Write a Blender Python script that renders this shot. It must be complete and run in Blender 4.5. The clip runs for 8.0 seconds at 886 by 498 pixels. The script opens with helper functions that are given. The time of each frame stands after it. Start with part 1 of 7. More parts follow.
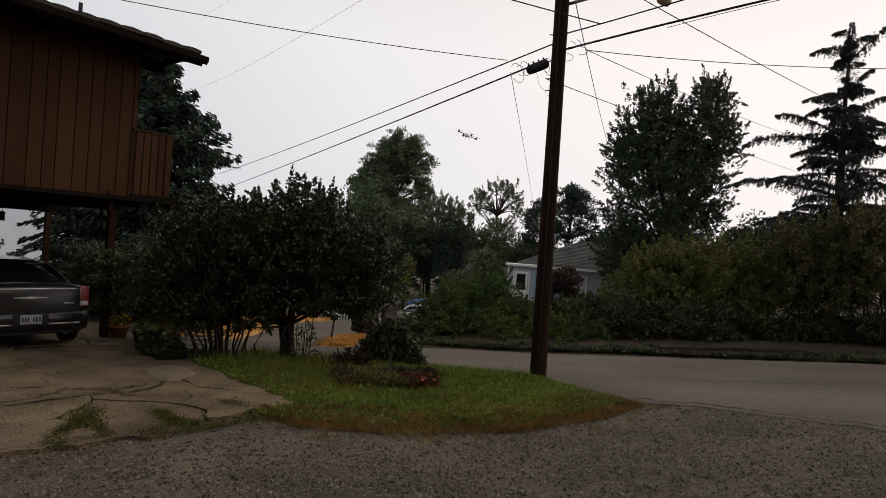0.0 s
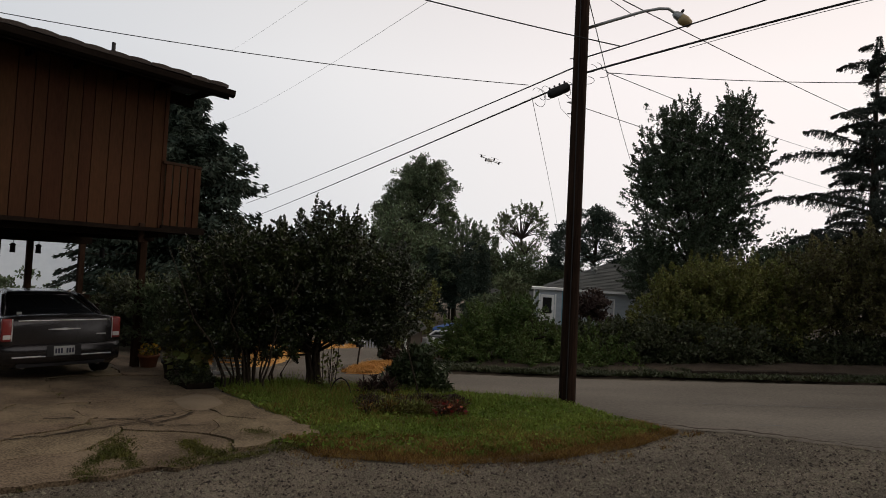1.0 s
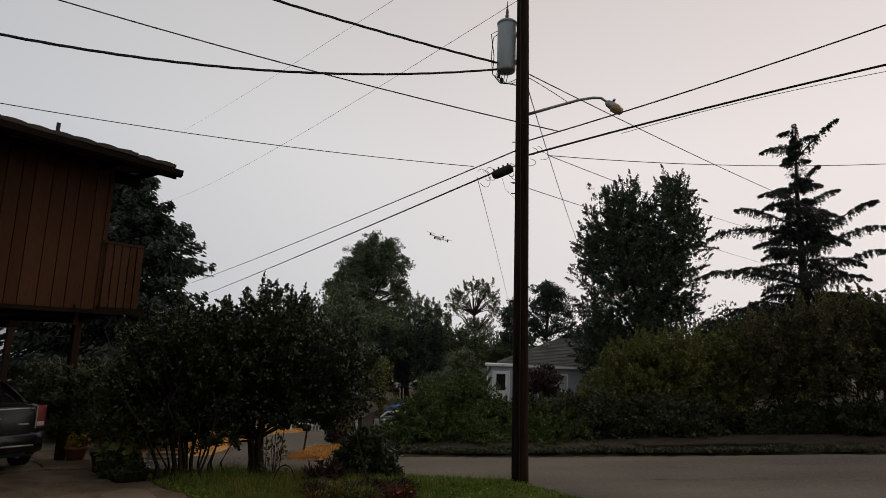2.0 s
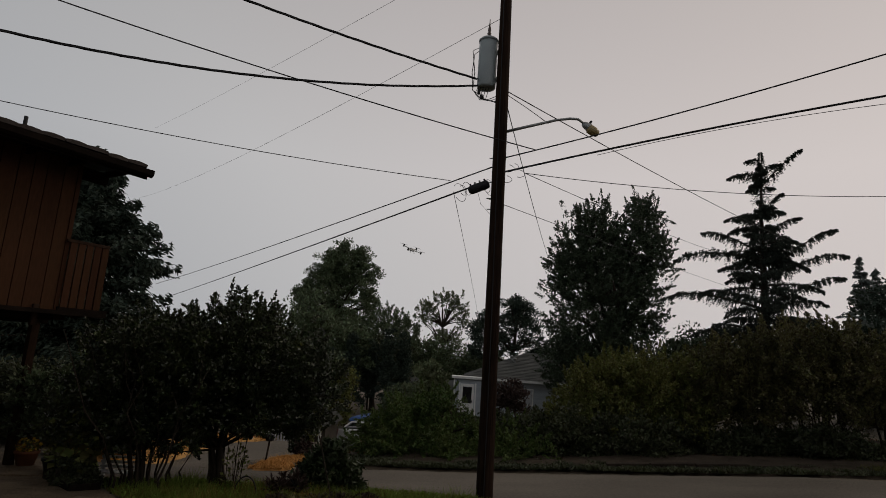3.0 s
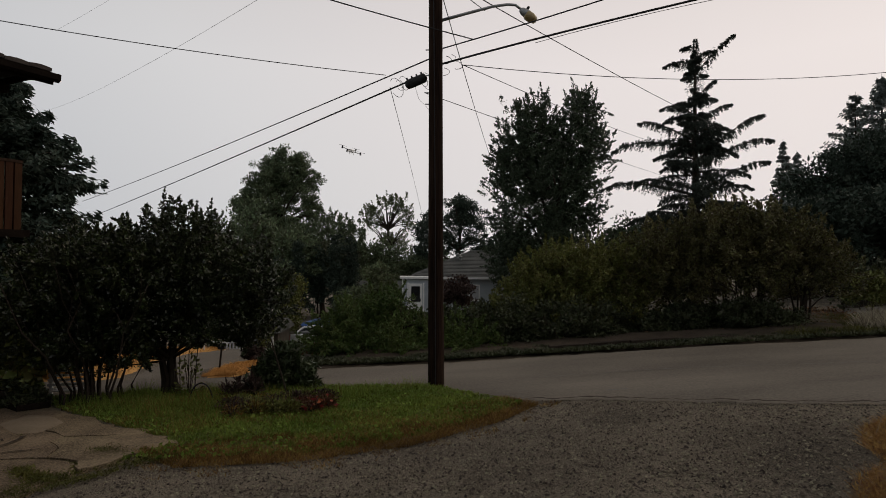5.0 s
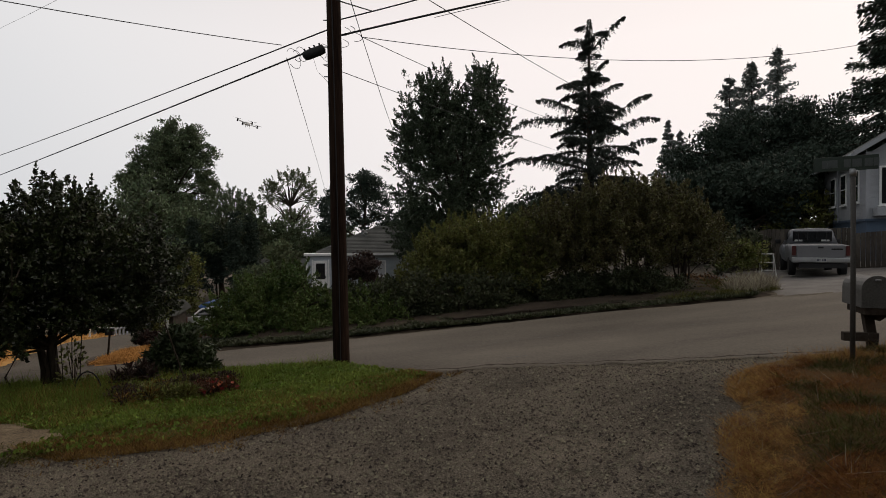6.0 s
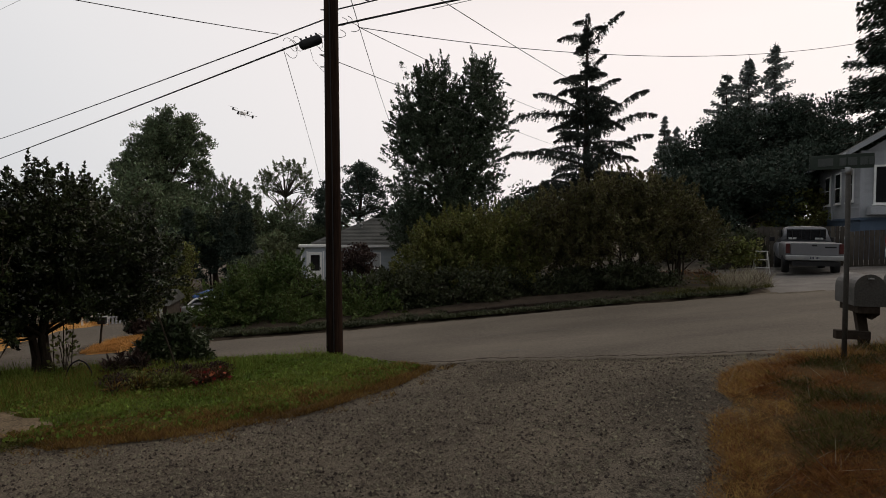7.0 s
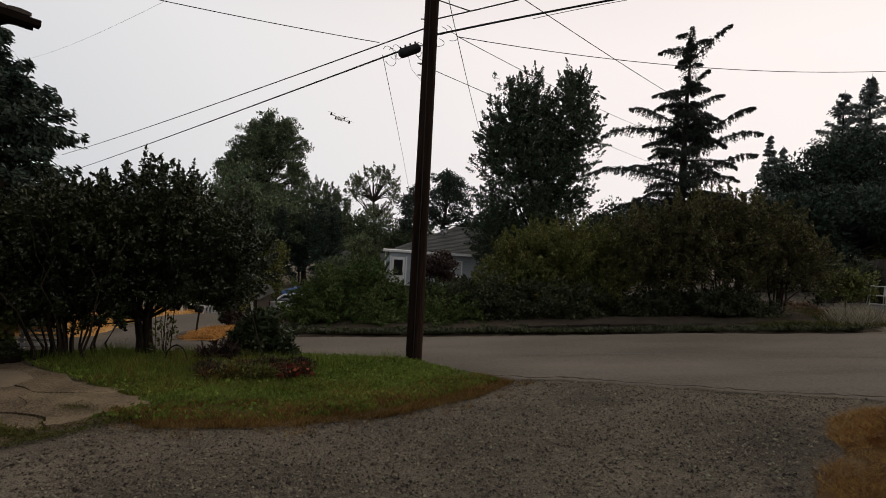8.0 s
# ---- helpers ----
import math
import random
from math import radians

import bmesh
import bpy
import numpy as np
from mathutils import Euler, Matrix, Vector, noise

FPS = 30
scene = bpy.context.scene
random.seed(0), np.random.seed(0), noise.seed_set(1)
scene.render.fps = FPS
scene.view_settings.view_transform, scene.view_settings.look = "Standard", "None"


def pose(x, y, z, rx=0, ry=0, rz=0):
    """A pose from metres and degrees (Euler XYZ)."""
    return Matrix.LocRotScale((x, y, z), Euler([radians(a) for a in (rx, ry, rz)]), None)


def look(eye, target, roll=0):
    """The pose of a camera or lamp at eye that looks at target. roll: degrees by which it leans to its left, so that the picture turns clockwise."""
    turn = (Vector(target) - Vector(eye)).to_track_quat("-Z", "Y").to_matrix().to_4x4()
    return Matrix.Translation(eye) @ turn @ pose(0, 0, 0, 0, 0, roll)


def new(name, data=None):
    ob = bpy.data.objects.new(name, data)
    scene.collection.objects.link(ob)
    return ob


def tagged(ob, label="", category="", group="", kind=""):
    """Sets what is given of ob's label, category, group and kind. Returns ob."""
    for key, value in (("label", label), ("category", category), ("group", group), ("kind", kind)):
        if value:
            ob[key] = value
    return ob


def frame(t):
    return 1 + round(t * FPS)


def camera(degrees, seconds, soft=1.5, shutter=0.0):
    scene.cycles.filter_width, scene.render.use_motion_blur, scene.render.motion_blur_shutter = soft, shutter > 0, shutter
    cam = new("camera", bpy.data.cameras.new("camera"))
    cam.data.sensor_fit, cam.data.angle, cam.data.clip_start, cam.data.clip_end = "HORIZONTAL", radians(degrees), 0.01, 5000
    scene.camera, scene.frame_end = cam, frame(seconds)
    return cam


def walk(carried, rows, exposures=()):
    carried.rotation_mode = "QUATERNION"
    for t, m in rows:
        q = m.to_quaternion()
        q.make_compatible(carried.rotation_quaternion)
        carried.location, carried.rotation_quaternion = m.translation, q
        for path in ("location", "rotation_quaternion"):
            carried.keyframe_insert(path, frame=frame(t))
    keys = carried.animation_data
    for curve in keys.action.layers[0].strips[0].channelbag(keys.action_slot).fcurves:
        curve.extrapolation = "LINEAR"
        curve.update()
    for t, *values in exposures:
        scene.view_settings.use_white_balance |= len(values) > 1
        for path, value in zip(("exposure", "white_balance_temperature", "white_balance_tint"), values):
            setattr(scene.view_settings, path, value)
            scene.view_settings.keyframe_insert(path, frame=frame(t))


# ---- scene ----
EYE = 1.65
cam = camera(73.3, 8.0, 0.9)
# seconds, x, y, z, yaw, pitch, roll
ROWS = [
    (0.0, -0.056, 0.002, -0.006, 7.35, -0.70, -4.22),
    (0.5, -0.051, 0.004, -0.004, 8.82, 0.47, -3.11),
    (1.0, -0.054, 0.029, 0.010, 9.74, 1.50, -3.23),
    (1.5, -0.029, 0.030, 0.010, 5.73, 3.37, -3.44),
    (2.0, 0.029, -0.018, 0.014, 5.32, 9.09, -2.18),
    (2.2, 0.016, -0.015, 0.024, 5.32, 10.42, -2.09),
    (3.3, -0.028, -0.029, 0.064, 1.05, 10.01, -3.91),
    (3.5, -0.032, -0.029, 0.012, 0.68, 7.32, -2.42),
    (4.0, -0.007, -0.023, 0.005, 0.58, 4.26, -1.58),
    (4.5, -0.024, -0.001, -0.011, 0.11, 3.03, -2.56),
    (5.0, 0.001, 0.016, -0.012, -2.87, 1.10, -0.53),
    (5.2, 0.033, 0.034, -0.003, -6.08, 0.40, 0.25),
    (6.3, 0.045, -0.050, -0.021, -12.28, -1.59, 0.14),
    (6.5, 0.048, -0.039, -0.020, -12.42, -1.78, -0.12),
    (7.0, 0.054, -0.015, -0.019, -12.31, -1.92, -0.32),
    (7.5, 0.050, 0.049, -0.011, -10.89, -1.49, -1.37),
    (8.0, 0.005, 0.077, -0.024, -4.39, -1.21, -3.63),
]
STOPS = [(0.0, 0.1), (1.0, 0.08), (1.5, 0.05), (2.0, -0.2), (2.2, -0.3), (3.3, -0.72), (3.5, -0.70), (4.0, -0.44), (4.5, -0.30), (5.0, -0.25), (5.2, -0.15), (6.3, 0.02), (8.0, 0.02)]
walk(cam, [(t, pose(x, y, EYE + z, 90 + pitch, roll, yaw)) for t, x, y, z, yaw, pitch, roll in ROWS], STOPS)

# ---- light: a smoky overcast afternoon, the veiled sun high to the right ----
SUN_AZ, SUN_EL = 66.0, 42.0
sun_dir = Vector((math.sin(radians(SUN_AZ)) * math.cos(radians(SUN_EL)), math.cos(radians(SUN_AZ)) * math.cos(radians(SUN_EL)), math.sin(radians(SUN_EL))))
world = bpy.data.worlds.new("world")
scene.world = world
world.use_nodes = True
wn, wl = world.node_tree.nodes, world.node_tree.links
bg = wn["Background"]
sky = wn.new("ShaderNodeTexSky")
sky.sky_type, sky.sun_disc = "NISHITA", False
sky.sun_elevation, sky.sun_rotation = radians(SUN_EL), radians(SUN_AZ)
sky.air_density, sky.dust_density, sky.ozone_density = 1.0, 8.0, 1.0
dim = wn.new("ShaderNodeVectorMath")
dim.operation = "SCALE"
dim.inputs["Scale"].default_value = 0.06
wl.new(sky.outputs["Color"], dim.inputs[0])
coord = wn.new("ShaderNodeTexCoord")
dot = wn.new("ShaderNodeVectorMath")
dot.operation = "DOT_PRODUCT"
dot.inputs[1].default_value = sun_dir
wl.new(coord.outputs["Generated"], dot.inputs[0])
ramp = wn.new("ShaderNodeValToRGB")
span = wn.new("ShaderNodeMapRange")
span.inputs["From Min"].default_value, span.inputs["From Max"].default_value = -1.0, 1.0
wl.new(dot.outputs["Value"], span.inputs["Value"])
wl.new(span.outputs["Result"], ramp.inputs["Fac"])
ramp.color_ramp.elements[0].color = (0.25, 0.255, 0.27, 1)
ramp.color_ramp.elements[1].color = (1.08, 0.965, 0.92, 1)
for at, c in ((0.42, (0.60, 0.625, 0.660, 1)), (0.62, (0.825, 0.81, 0.815, 1)), (0.78, (0.955, 0.89, 0.878, 1))):
    ramp.color_ramp.elements.new(at).color = c
split = wn.new("ShaderNodeSeparateXYZ")
wl.new(coord.outputs["Generated"], split.inputs["Vector"])
high = wn.new("ShaderNodeMapRange")
high.inputs["From Min"].default_value, high.inputs["From Max"].default_value = 0.30, 0.95
high.inputs["To Min"].default_value, high.inputs["To Max"].default_value = 1.0, 0.45
wl.new(split.outputs["Z"], high.inputs["Value"])
fall = wn.new("ShaderNodeVectorMath")
fall.operation = "SCALE"
wl.new(ramp.outputs["Color"], fall.inputs[0])
wl.new(high.outputs["Result"], fall.inputs["Scale"])
veil = wn.new("ShaderNodeMixRGB")
veil.inputs["Fac"].default_value = 0.95
wl.new(dim.outputs["Vector"], veil.inputs["Color1"])
wl.new(fall.outputs["Vector"], veil.inputs["Color2"])
wl.new(veil.outputs["Color"], bg.inputs["Color"])
bg.inputs["Strength"].default_value = 1.0

sun = new("sun", bpy.data.lights.new("sun", "SUN"))
sun.data.energy, sun.data.angle, sun.data.color = 0.5, radians(12), (1.0, 0.84, 0.66)
sun.matrix_world = look(sun_dir * 40, (0, 0, 0))


# ---- materials ----
def material(name, colors, rough=0.8, metal=0.0, scale=6.0, fine=60.0, bump=0.3, per="none", spread=0.3, spec=0.4, thin=0.0, stretch=(1, 1, 1), dist=0.02, grain=0.45, contrast=0.16):
    """colors: two base colours; broad stains and fine grain run between them; per: 'island' or 'object' shifts each piece."""
    m = bpy.data.materials.new(name)
    m.use_nodes = True
    n, l = m.node_tree.nodes, m.node_tree.links
    b = n["Principled BSDF"]
    b.inputs["Roughness"].default_value, b.inputs["Metallic"].default_value = rough, metal
    b.inputs["Specular IOR Level"].default_value = spec
    tc = n.new("ShaderNodeTexCoord")
    mp = n.new("ShaderNodeMapping")
    mp.inputs["Scale"].default_value = stretch
    l.new(tc.outputs["Object"], mp.inputs["Vector"])
    big, small = n.new("ShaderNodeTexNoise"), n.new("ShaderNodeTexNoise")
    big.inputs["Scale"].default_value, big.inputs["Detail"].default_value = scale, 5
    small.inputs["Scale"].default_value, small.inputs["Detail"].default_value = fine, 3
    l.new(mp.outputs["Vector"], big.inputs["Vector"])
    l.new(mp.outputs["Vector"], small.inputs["Vector"])
    add = n.new("ShaderNodeMath")
    add.operation = "MULTIPLY_ADD"
    add.inputs[1].default_value = grain
    l.new(small.outputs["Fac"], add.inputs[0])
    half = n.new("ShaderNodeMath")
    half.operation = "MULTIPLY"
    half.inputs[1].default_value = 1 - grain
    l.new(big.outputs["Fac"], half.inputs[0])
    l.new(half.outputs["Value"], add.inputs[2])
    mr = n.new("ShaderNodeMapRange")
    mr.inputs["From Min"].default_value, mr.inputs["From Max"].default_value = 0.5 - contrast, 0.5 + contrast
    l.new(add.outputs["Value"], mr.inputs["Value"])
    mix = n.new("ShaderNodeMixRGB")
    mix.inputs["Color1"].default_value, mix.inputs["Color2"].default_value = (*colors[0], 1), (*colors[1], 1)
    l.new(mr.outputs["Result"], mix.inputs["Fac"])
    out = mix.outputs["Color"]
    if per != "none":
        if per == "island":
            src = n.new("ShaderNodeNewGeometry").outputs["Random Per Island"]
        else:
            src = n.new("ShaderNodeObjectInfo").outputs["Random"]
        rr = n.new("ShaderNodeMapRange")
        rr.inputs["To Min"].default_value, rr.inputs["To Max"].default_value = 1 - spread, 1 + spread
        l.new(src, rr.inputs["Value"])
        hsv = n.new("ShaderNodeHueSaturation")
        l.new(rr.outputs["Result"], hsv.inputs["Value"])
        hr = n.new("ShaderNodeMapRange")
        hr.inputs["To Min"].default_value, hr.inputs["To Max"].default_value = 0.5 - spread * 0.06, 0.5 + spread * 0.06
        l.new(src, hr.inputs["Value"])
        l.new(hr.outputs["Result"], hsv.inputs["Hue"])
        l.new(out, hsv.inputs["Color"])
        out = hsv.outputs["Color"]
    l.new(out, b.inputs["Base Color"])
    if bump:
        bp = n.new("ShaderNodeBump")
        bp.inputs["Strength"].default_value, bp.inputs["Distance"].default_value = bump, dist
        l.new(add.outputs["Value"], bp.inputs["Height"])
        l.new(bp.outputs["Normal"], b.inputs["Normal"])
    if thin:
        tr = n.new("ShaderNodeBsdfTranslucent")
        l.new(out, tr.inputs["Color"])
        ms = n.new("ShaderNodeMixShader")
        ms.inputs["Fac"].default_value = thin
        l.new(b.outputs["BSDF"], ms.inputs[1])
        l.new(tr.outputs["BSDF"], ms.inputs[2])
        l.new(ms.outputs["Shader"], n["Material Output"].inputs["Surface"])
    return m


def leaf_material(name, dark, light, rough=0.5, spec=0.3, thin=0.15, spread=0.45):
    return material(name, (dark, light), rough, scale=0.9, fine=9.0, bump=0, per="island", spread=spread, spec=spec, thin=thin)


M_GRAVEL = material("gravel", ((0.042, 0.037, 0.029), (0.212, 0.180, 0.136)), 0.95, scale=0.7, fine=80, bump=1.0, spec=0.15, grain=0.62, contrast=0.12, dist=0.03)
M_PEBBLE = material("pebble", ((0.042, 0.036, 0.028), (0.170, 0.146, 0.112)), 0.9, scale=8, fine=90, bump=0.2, per="island", spread=0.75, spec=0.2)
M_ROAD = material("asphalt", ((0.080, 0.070, 0.057), (0.168, 0.148, 0.121)), 0.9, scale=0.6, fine=55, bump=0.6, spec=0.15, stretch=(0.4, 1, 1), grain=0.5, contrast=0.13)
M_PATCH = material("asphalt_patch", ((0.09, 0.088, 0.085), (0.14, 0.135, 0.13)), 0.9, scale=1.4, fine=80, bump=0.5, spec=0.25)
M_CONCRETE = material("concrete", ((0.060, 0.043, 0.026), (0.250, 0.192, 0.124)), 0.92, scale=1.5, fine=52, bump=0.8, grain=0.60, contrast=0.11, per="object", spread=0.14, spec=0.25)
M_MEND = material("smooth_concrete", ((0.135, 0.105, 0.070), (0.255, 0.205, 0.145)), 0.9, scale=1.6, fine=45, bump=0.25, grain=0.45, contrast=0.2, spec=0.25)
M_DRIVEWAY = material("pale_driveway", ((0.13, 0.122, 0.112), (0.25, 0.236, 0.218)), 0.92, scale=1.4, fine=60, bump=0.5, grain=0.5, contrast=0.14, spec=0.2)
M_SOIL = material("soil", ((0.028, 0.022, 0.016), (0.072, 0.057, 0.042)), 1.0, scale=2.0, fine=40, bump=0.8, spec=0.1)
M_TURF = material("turf", ((0.045, 0.06, 0.018), (0.11, 0.125, 0.04)), 1.0, scale=1.3, fine=45, bump=0.8, spec=0.1)
M_STRAW_BED = material("straw_bed", ((0.030, 0.022, 0.010), (0.105, 0.062, 0.024)), 1.0, scale=1.1, fine=50, bump=0.8, spec=0.1)
M_STRAW = leaf_material("straw", (0.20, 0.100, 0.030), (0.40, 0.235, 0.085), 0.8, 0.1, 0.2)
M_RUST = leaf_material("rust_straw", (0.125, 0.052, 0.016), (0.275, 0.125, 0.040), 0.8, 0.1, 0.2)
M_PALEGRASS = leaf_material("pale_dry_flower", (0.20, 0.175, 0.125), (0.34, 0.31, 0.24), 0.8, 0.1, 0.2)
M_GOLD = material("golden_grass", ((0.42, 0.22, 0.065), (0.62, 0.36, 0.13)), 1.0, scale=0.8, fine=20, bump=0.8, spec=0.1)
M_GRASS = leaf_material("grass", (0.070, 0.120, 0.016), (0.215, 0.262, 0.050), 0.7, 0.15, 0.25)
M_WEED = leaf_material("crack_weed", (0.040, 0.047, 0.010), (0.112, 0.106, 0.024), 0.7, 0.15, 0.2)
M_CAMELLIA = leaf_material("camellia_leaf", (0.007, 0.013, 0.004), (0.050, 0.060, 0.018), 0.38, 0.45, 0.0, 0.7)
M_RHODO = leaf_material("rhododendron_leaf", (0.025, 0.04, 0.016), (0.06, 0.078, 0.032), 0.45, 0.4, 0.1)
M_HEDGE = leaf_material("hedge_leaf", (0.072, 0.092, 0.022), (0.215, 0.205, 0.058), 0.55, 0.3, 0.18, 0.55)
M_HEDGE_BROWN = leaf_material("brownish_hedge_leaf", (0.040, 0.044, 0.016), (0.150, 0.130, 0.052), 0.55, 0.3, 0.15, 0.6)
M_HEDGE_DARK = leaf_material("bramble_leaf", (0.028, 0.038, 0.017), (0.07, 0.076, 0.034), 0.55, 0.3, 0.15, 0.5)
M_JUNIPER = leaf_material("juniper_leaf", (0.036, 0.066, 0.016), (0.125, 0.165, 0.046), 0.6, 0.2, 0.1)
M_MAPLE = leaf_material("maple_leaf", (0.029, 0.046, 0.028), (0.074, 0.098, 0.054), 0.5, 0.3, 0.15)
M_TREE = leaf_material("tree_leaf", (0.050, 0.074, 0.040), (0.135, 0.168, 0.085), 0.6, 0.25, 0.18)
M_PALE = leaf_material("pale_leaf", (0.085, 0.11, 0.055), (0.17, 0.19, 0.10), 0.6, 0.25, 0.25)
M_CONIFER = leaf_material("conifer_needles", (0.020, 0.034, 0.026), (0.055, 0.075, 0.052), 0.7, 0.2, 0.08)
M_CEDAR = leaf_material("cedar_needles", (0.020, 0.028, 0.023), (0.050, 0.062, 0.048), 0.7, 0.2, 0.08)
# pale blue-grey needles: the smoke haze over the distance is put into the colour
M_FARFIR = leaf_material("haze_pale_fir_needles", (0.12, 0.145, 0.14), (0.20, 0.225, 0.21), 0.8, 0.1, 0.4)
M_DRYTURF = leaf_material("dry_turf", (0.105, 0.060, 0.018), (0.27, 0.165, 0.055), 0.8, 0.1, 0.15)
M_LITTER = leaf_material("leaf_litter", (0.12, 0.06, 0.03), (0.24, 0.13, 0.065), 0.8, 0.1, 0.1)
M_RUSSET = leaf_material("russet_leaf", (0.050, 0.024, 0.014), (0.115, 0.055, 0.028), 0.6, 0.2, 0.2)
M_PLUM = leaf_material("plum_leaf", (0.035, 0.022, 0.020), (0.075, 0.048, 0.040), 0.6, 0.2, 0.1)
M_PETAL = leaf_material("red_petal", (0.16, 0.02, 0.015), (0.34, 0.07, 0.05), 0.6, 0.2, 0.2)
M_YELLOW = leaf_material("yellow_petal", (0.50, 0.27, 0.03), (0.66, 0.42, 0.08), 0.6, 0.2, 0.2)
M_BARK = material("bark", ((0.022, 0.017, 0.013), (0.065, 0.051, 0.040)), 0.95, scale=3, fine=30, bump=0.9, spec=0.1, stretch=(1, 1, 0.25))
M_POLE = material("weathered_pole_wood", ((0.007, 0.0045, 0.0035), (0.036, 0.021, 0.014)), 0.9, scale=4, fine=26, bump=0.9, spec=0.06, stretch=(1.6, 1.6, 0.12))
M_SIDING = material("brown_siding", ((0.040, 0.019, 0.010), (0.068, 0.031, 0.016)), 0.75, scale=1.2, fine=30, bump=0.25, per="object", spread=0.10, spec=0.06, stretch=(1, 1, 0.2))
M_BROWN = material("dark_brown_timber", ((0.026, 0.016, 0.011), (0.055, 0.033, 0.023)), 0.9, scale=3, fine=30, bump=0.4, spec=0.03, stretch=(1, 1, 0.3))
# near-black timber: shade under the eave and carport is put into the colour
M_EAVE = material("eave_shade_timber", ((0.008, 0.006, 0.005), (0.018, 0.013, 0.010)), 0.9, scale=3, fine=30, bump=0.3, spec=0.03)
M_ROOFTILE = material("dark_roof_tile", ((0.045, 0.035, 0.03), (0.085, 0.07, 0.06)), 0.8, scale=3, fine=40, bump=0.4, per="object", spread=0.15, spec=0.3)
M_FENCE = material("weathered_fence", ((0.048, 0.041, 0.034), (0.105, 0.092, 0.076)), 0.9, scale=2, fine=25, bump=0.5, per="object", spread=0.2, spec=0.15, stretch=(1, 1, 0.2))
M_TIMBER = material("old_garden_timber", ((0.022, 0.017, 0.013), (0.058, 0.045, 0.035)), 0.95, scale=2, fine=20, bump=0.7, spec=0.1)
M_DULLWHITE = material("dull_white_paint", ((0.24, 0.25, 0.265), (0.33, 0.345, 0.36)), 0.7, scale=1.2, fine=25, bump=0.1, per="object", spread=0.05, spec=0.3)
M_SIGNLINE = material("faded_sign_line", ((0.055, 0.065, 0.06), (0.085, 0.095, 0.09)), 0.6, scale=5, fine=60, bump=0)
M_WHITE = material("white_paint", ((0.66, 0.66, 0.64), (0.80, 0.80, 0.78)), 0.6, scale=1.5, fine=30, bump=0.1, spec=0.3)
M_GREYSIDE = material("pale_siding", ((0.30, 0.335, 0.365), (0.40, 0.435, 0.46)), 0.7, scale=1.2, fine=25, bump=0.1, per="object", spread=0.06, spec=0.3)
M_BLUEPAINT = material("slate_blue_paint", ((0.055, 0.085, 0.13), (0.09, 0.125, 0.175)), 0.7, scale=1.5, fine=25, bump=0.1, spec=0.3)
M_TEAL = material("teal_trim", ((0.10, 0.24, 0.30), (0.15, 0.32, 0.38)), 0.6, scale=2, fine=25, bump=0.1)
M_SHINGLE = material("grey_shingle", ((0.060, 0.064, 0.062), (0.115, 0.118, 0.112)), 0.95, scale=1.0, fine=22, bump=0.5, per="object", spread=0.16, spec=0.15)
M_CARPAINT = material("dark_grey_car_paint", ((0.014, 0.013, 0.014), (0.020, 0.019, 0.020)), 0.22, metal=0.0, scale=1, fine=400, bump=0.0, spec=0.6)
M_SILVER = material("silver_car_paint", ((0.17, 0.175, 0.19), (0.22, 0.225, 0.24)), 0.35, metal=0.4, scale=1, fine=300, bump=0.0, spec=0.5)
M_WHITECAR = material("white_car_paint", ((0.62, 0.64, 0.65), (0.72, 0.73, 0.74)), 0.3, scale=1, fine=300, bump=0.0, spec=0.5)
M_BLUECAR = material("blue_tarp", ((0.03, 0.08, 0.24), (0.06, 0.14, 0.36)), 0.5, scale=2, fine=20, bump=0.4, spec=0.3)
M_CHROME = material("chrome", ((0.72, 0.72, 0.73), (0.82, 0.82, 0.83)), 0.3, metal=1.0, scale=2, fine=100, bump=0)
M_STEEL = material("galvanised_steel", ((0.26, 0.27, 0.27), (0.38, 0.39, 0.39)), 0.5, metal=0.7, scale=4, fine=60, bump=0.1)
M_GREYTANK = material("transformer_paint", ((0.26, 0.30, 0.31), (0.35, 0.39, 0.40)), 0.5, scale=2, fine=40, bump=0.05)
M_BLACK = material("black_rubber", ((0.010, 0.010, 0.011), (0.022, 0.022, 0.023)), 0.7, scale=5, fine=60, bump=0.1, spec=0.3)
M_GLASSDARK = material("dark_glass", ((0.010, 0.012, 0.014), (0.016, 0.018, 0.020)), 0.06, scale=1, fine=10, bump=0, spec=0.6)
M_TAIL = material("tail_light_red", ((0.20, 0.028, 0.026), (0.28, 0.05, 0.045)), 0.2, scale=6, fine=60, bump=0, spec=0.6)
M_TAILDARK = material("dark_tail_light", ((0.050, 0.012, 0.011), (0.085, 0.018, 0.016)), 0.35, scale=6, fine=60, bump=0, spec=0.4)
M_LENS = material("clear_lens", ((0.55, 0.55, 0.54), (0.65, 0.64, 0.62)), 0.2, scale=6, fine=60, bump=0, spec=0.6)
M_AMBER = material("lamp_refractor", ((0.24, 0.17, 0.07), (0.36, 0.27, 0.12)), 0.35, scale=6, fine=60, bump=0.1, spec=0.5)
M_PLATE = material("plate_white", ((0.34, 0.35, 0.34), (0.42, 0.43, 0.42)), 0.5, scale=6, fine=60, bump=0)
M_INK = material("plate_ink", ((0.02, 0.025, 0.05), (0.03, 0.035, 0.06)), 0.6, scale=6, fine=60, bump=0)
M_SIGN = material("dark_green_sign", ((0.018, 0.032, 0.022), (0.03, 0.045, 0.032)), 0.5, scale=3, fine=40, bump=0.05)
M_POST = material("weathered_steel_post", ((0.045, 0.043, 0.038), (0.085, 0.080, 0.072)), 0.75, scale=6, fine=60, bump=0.1)
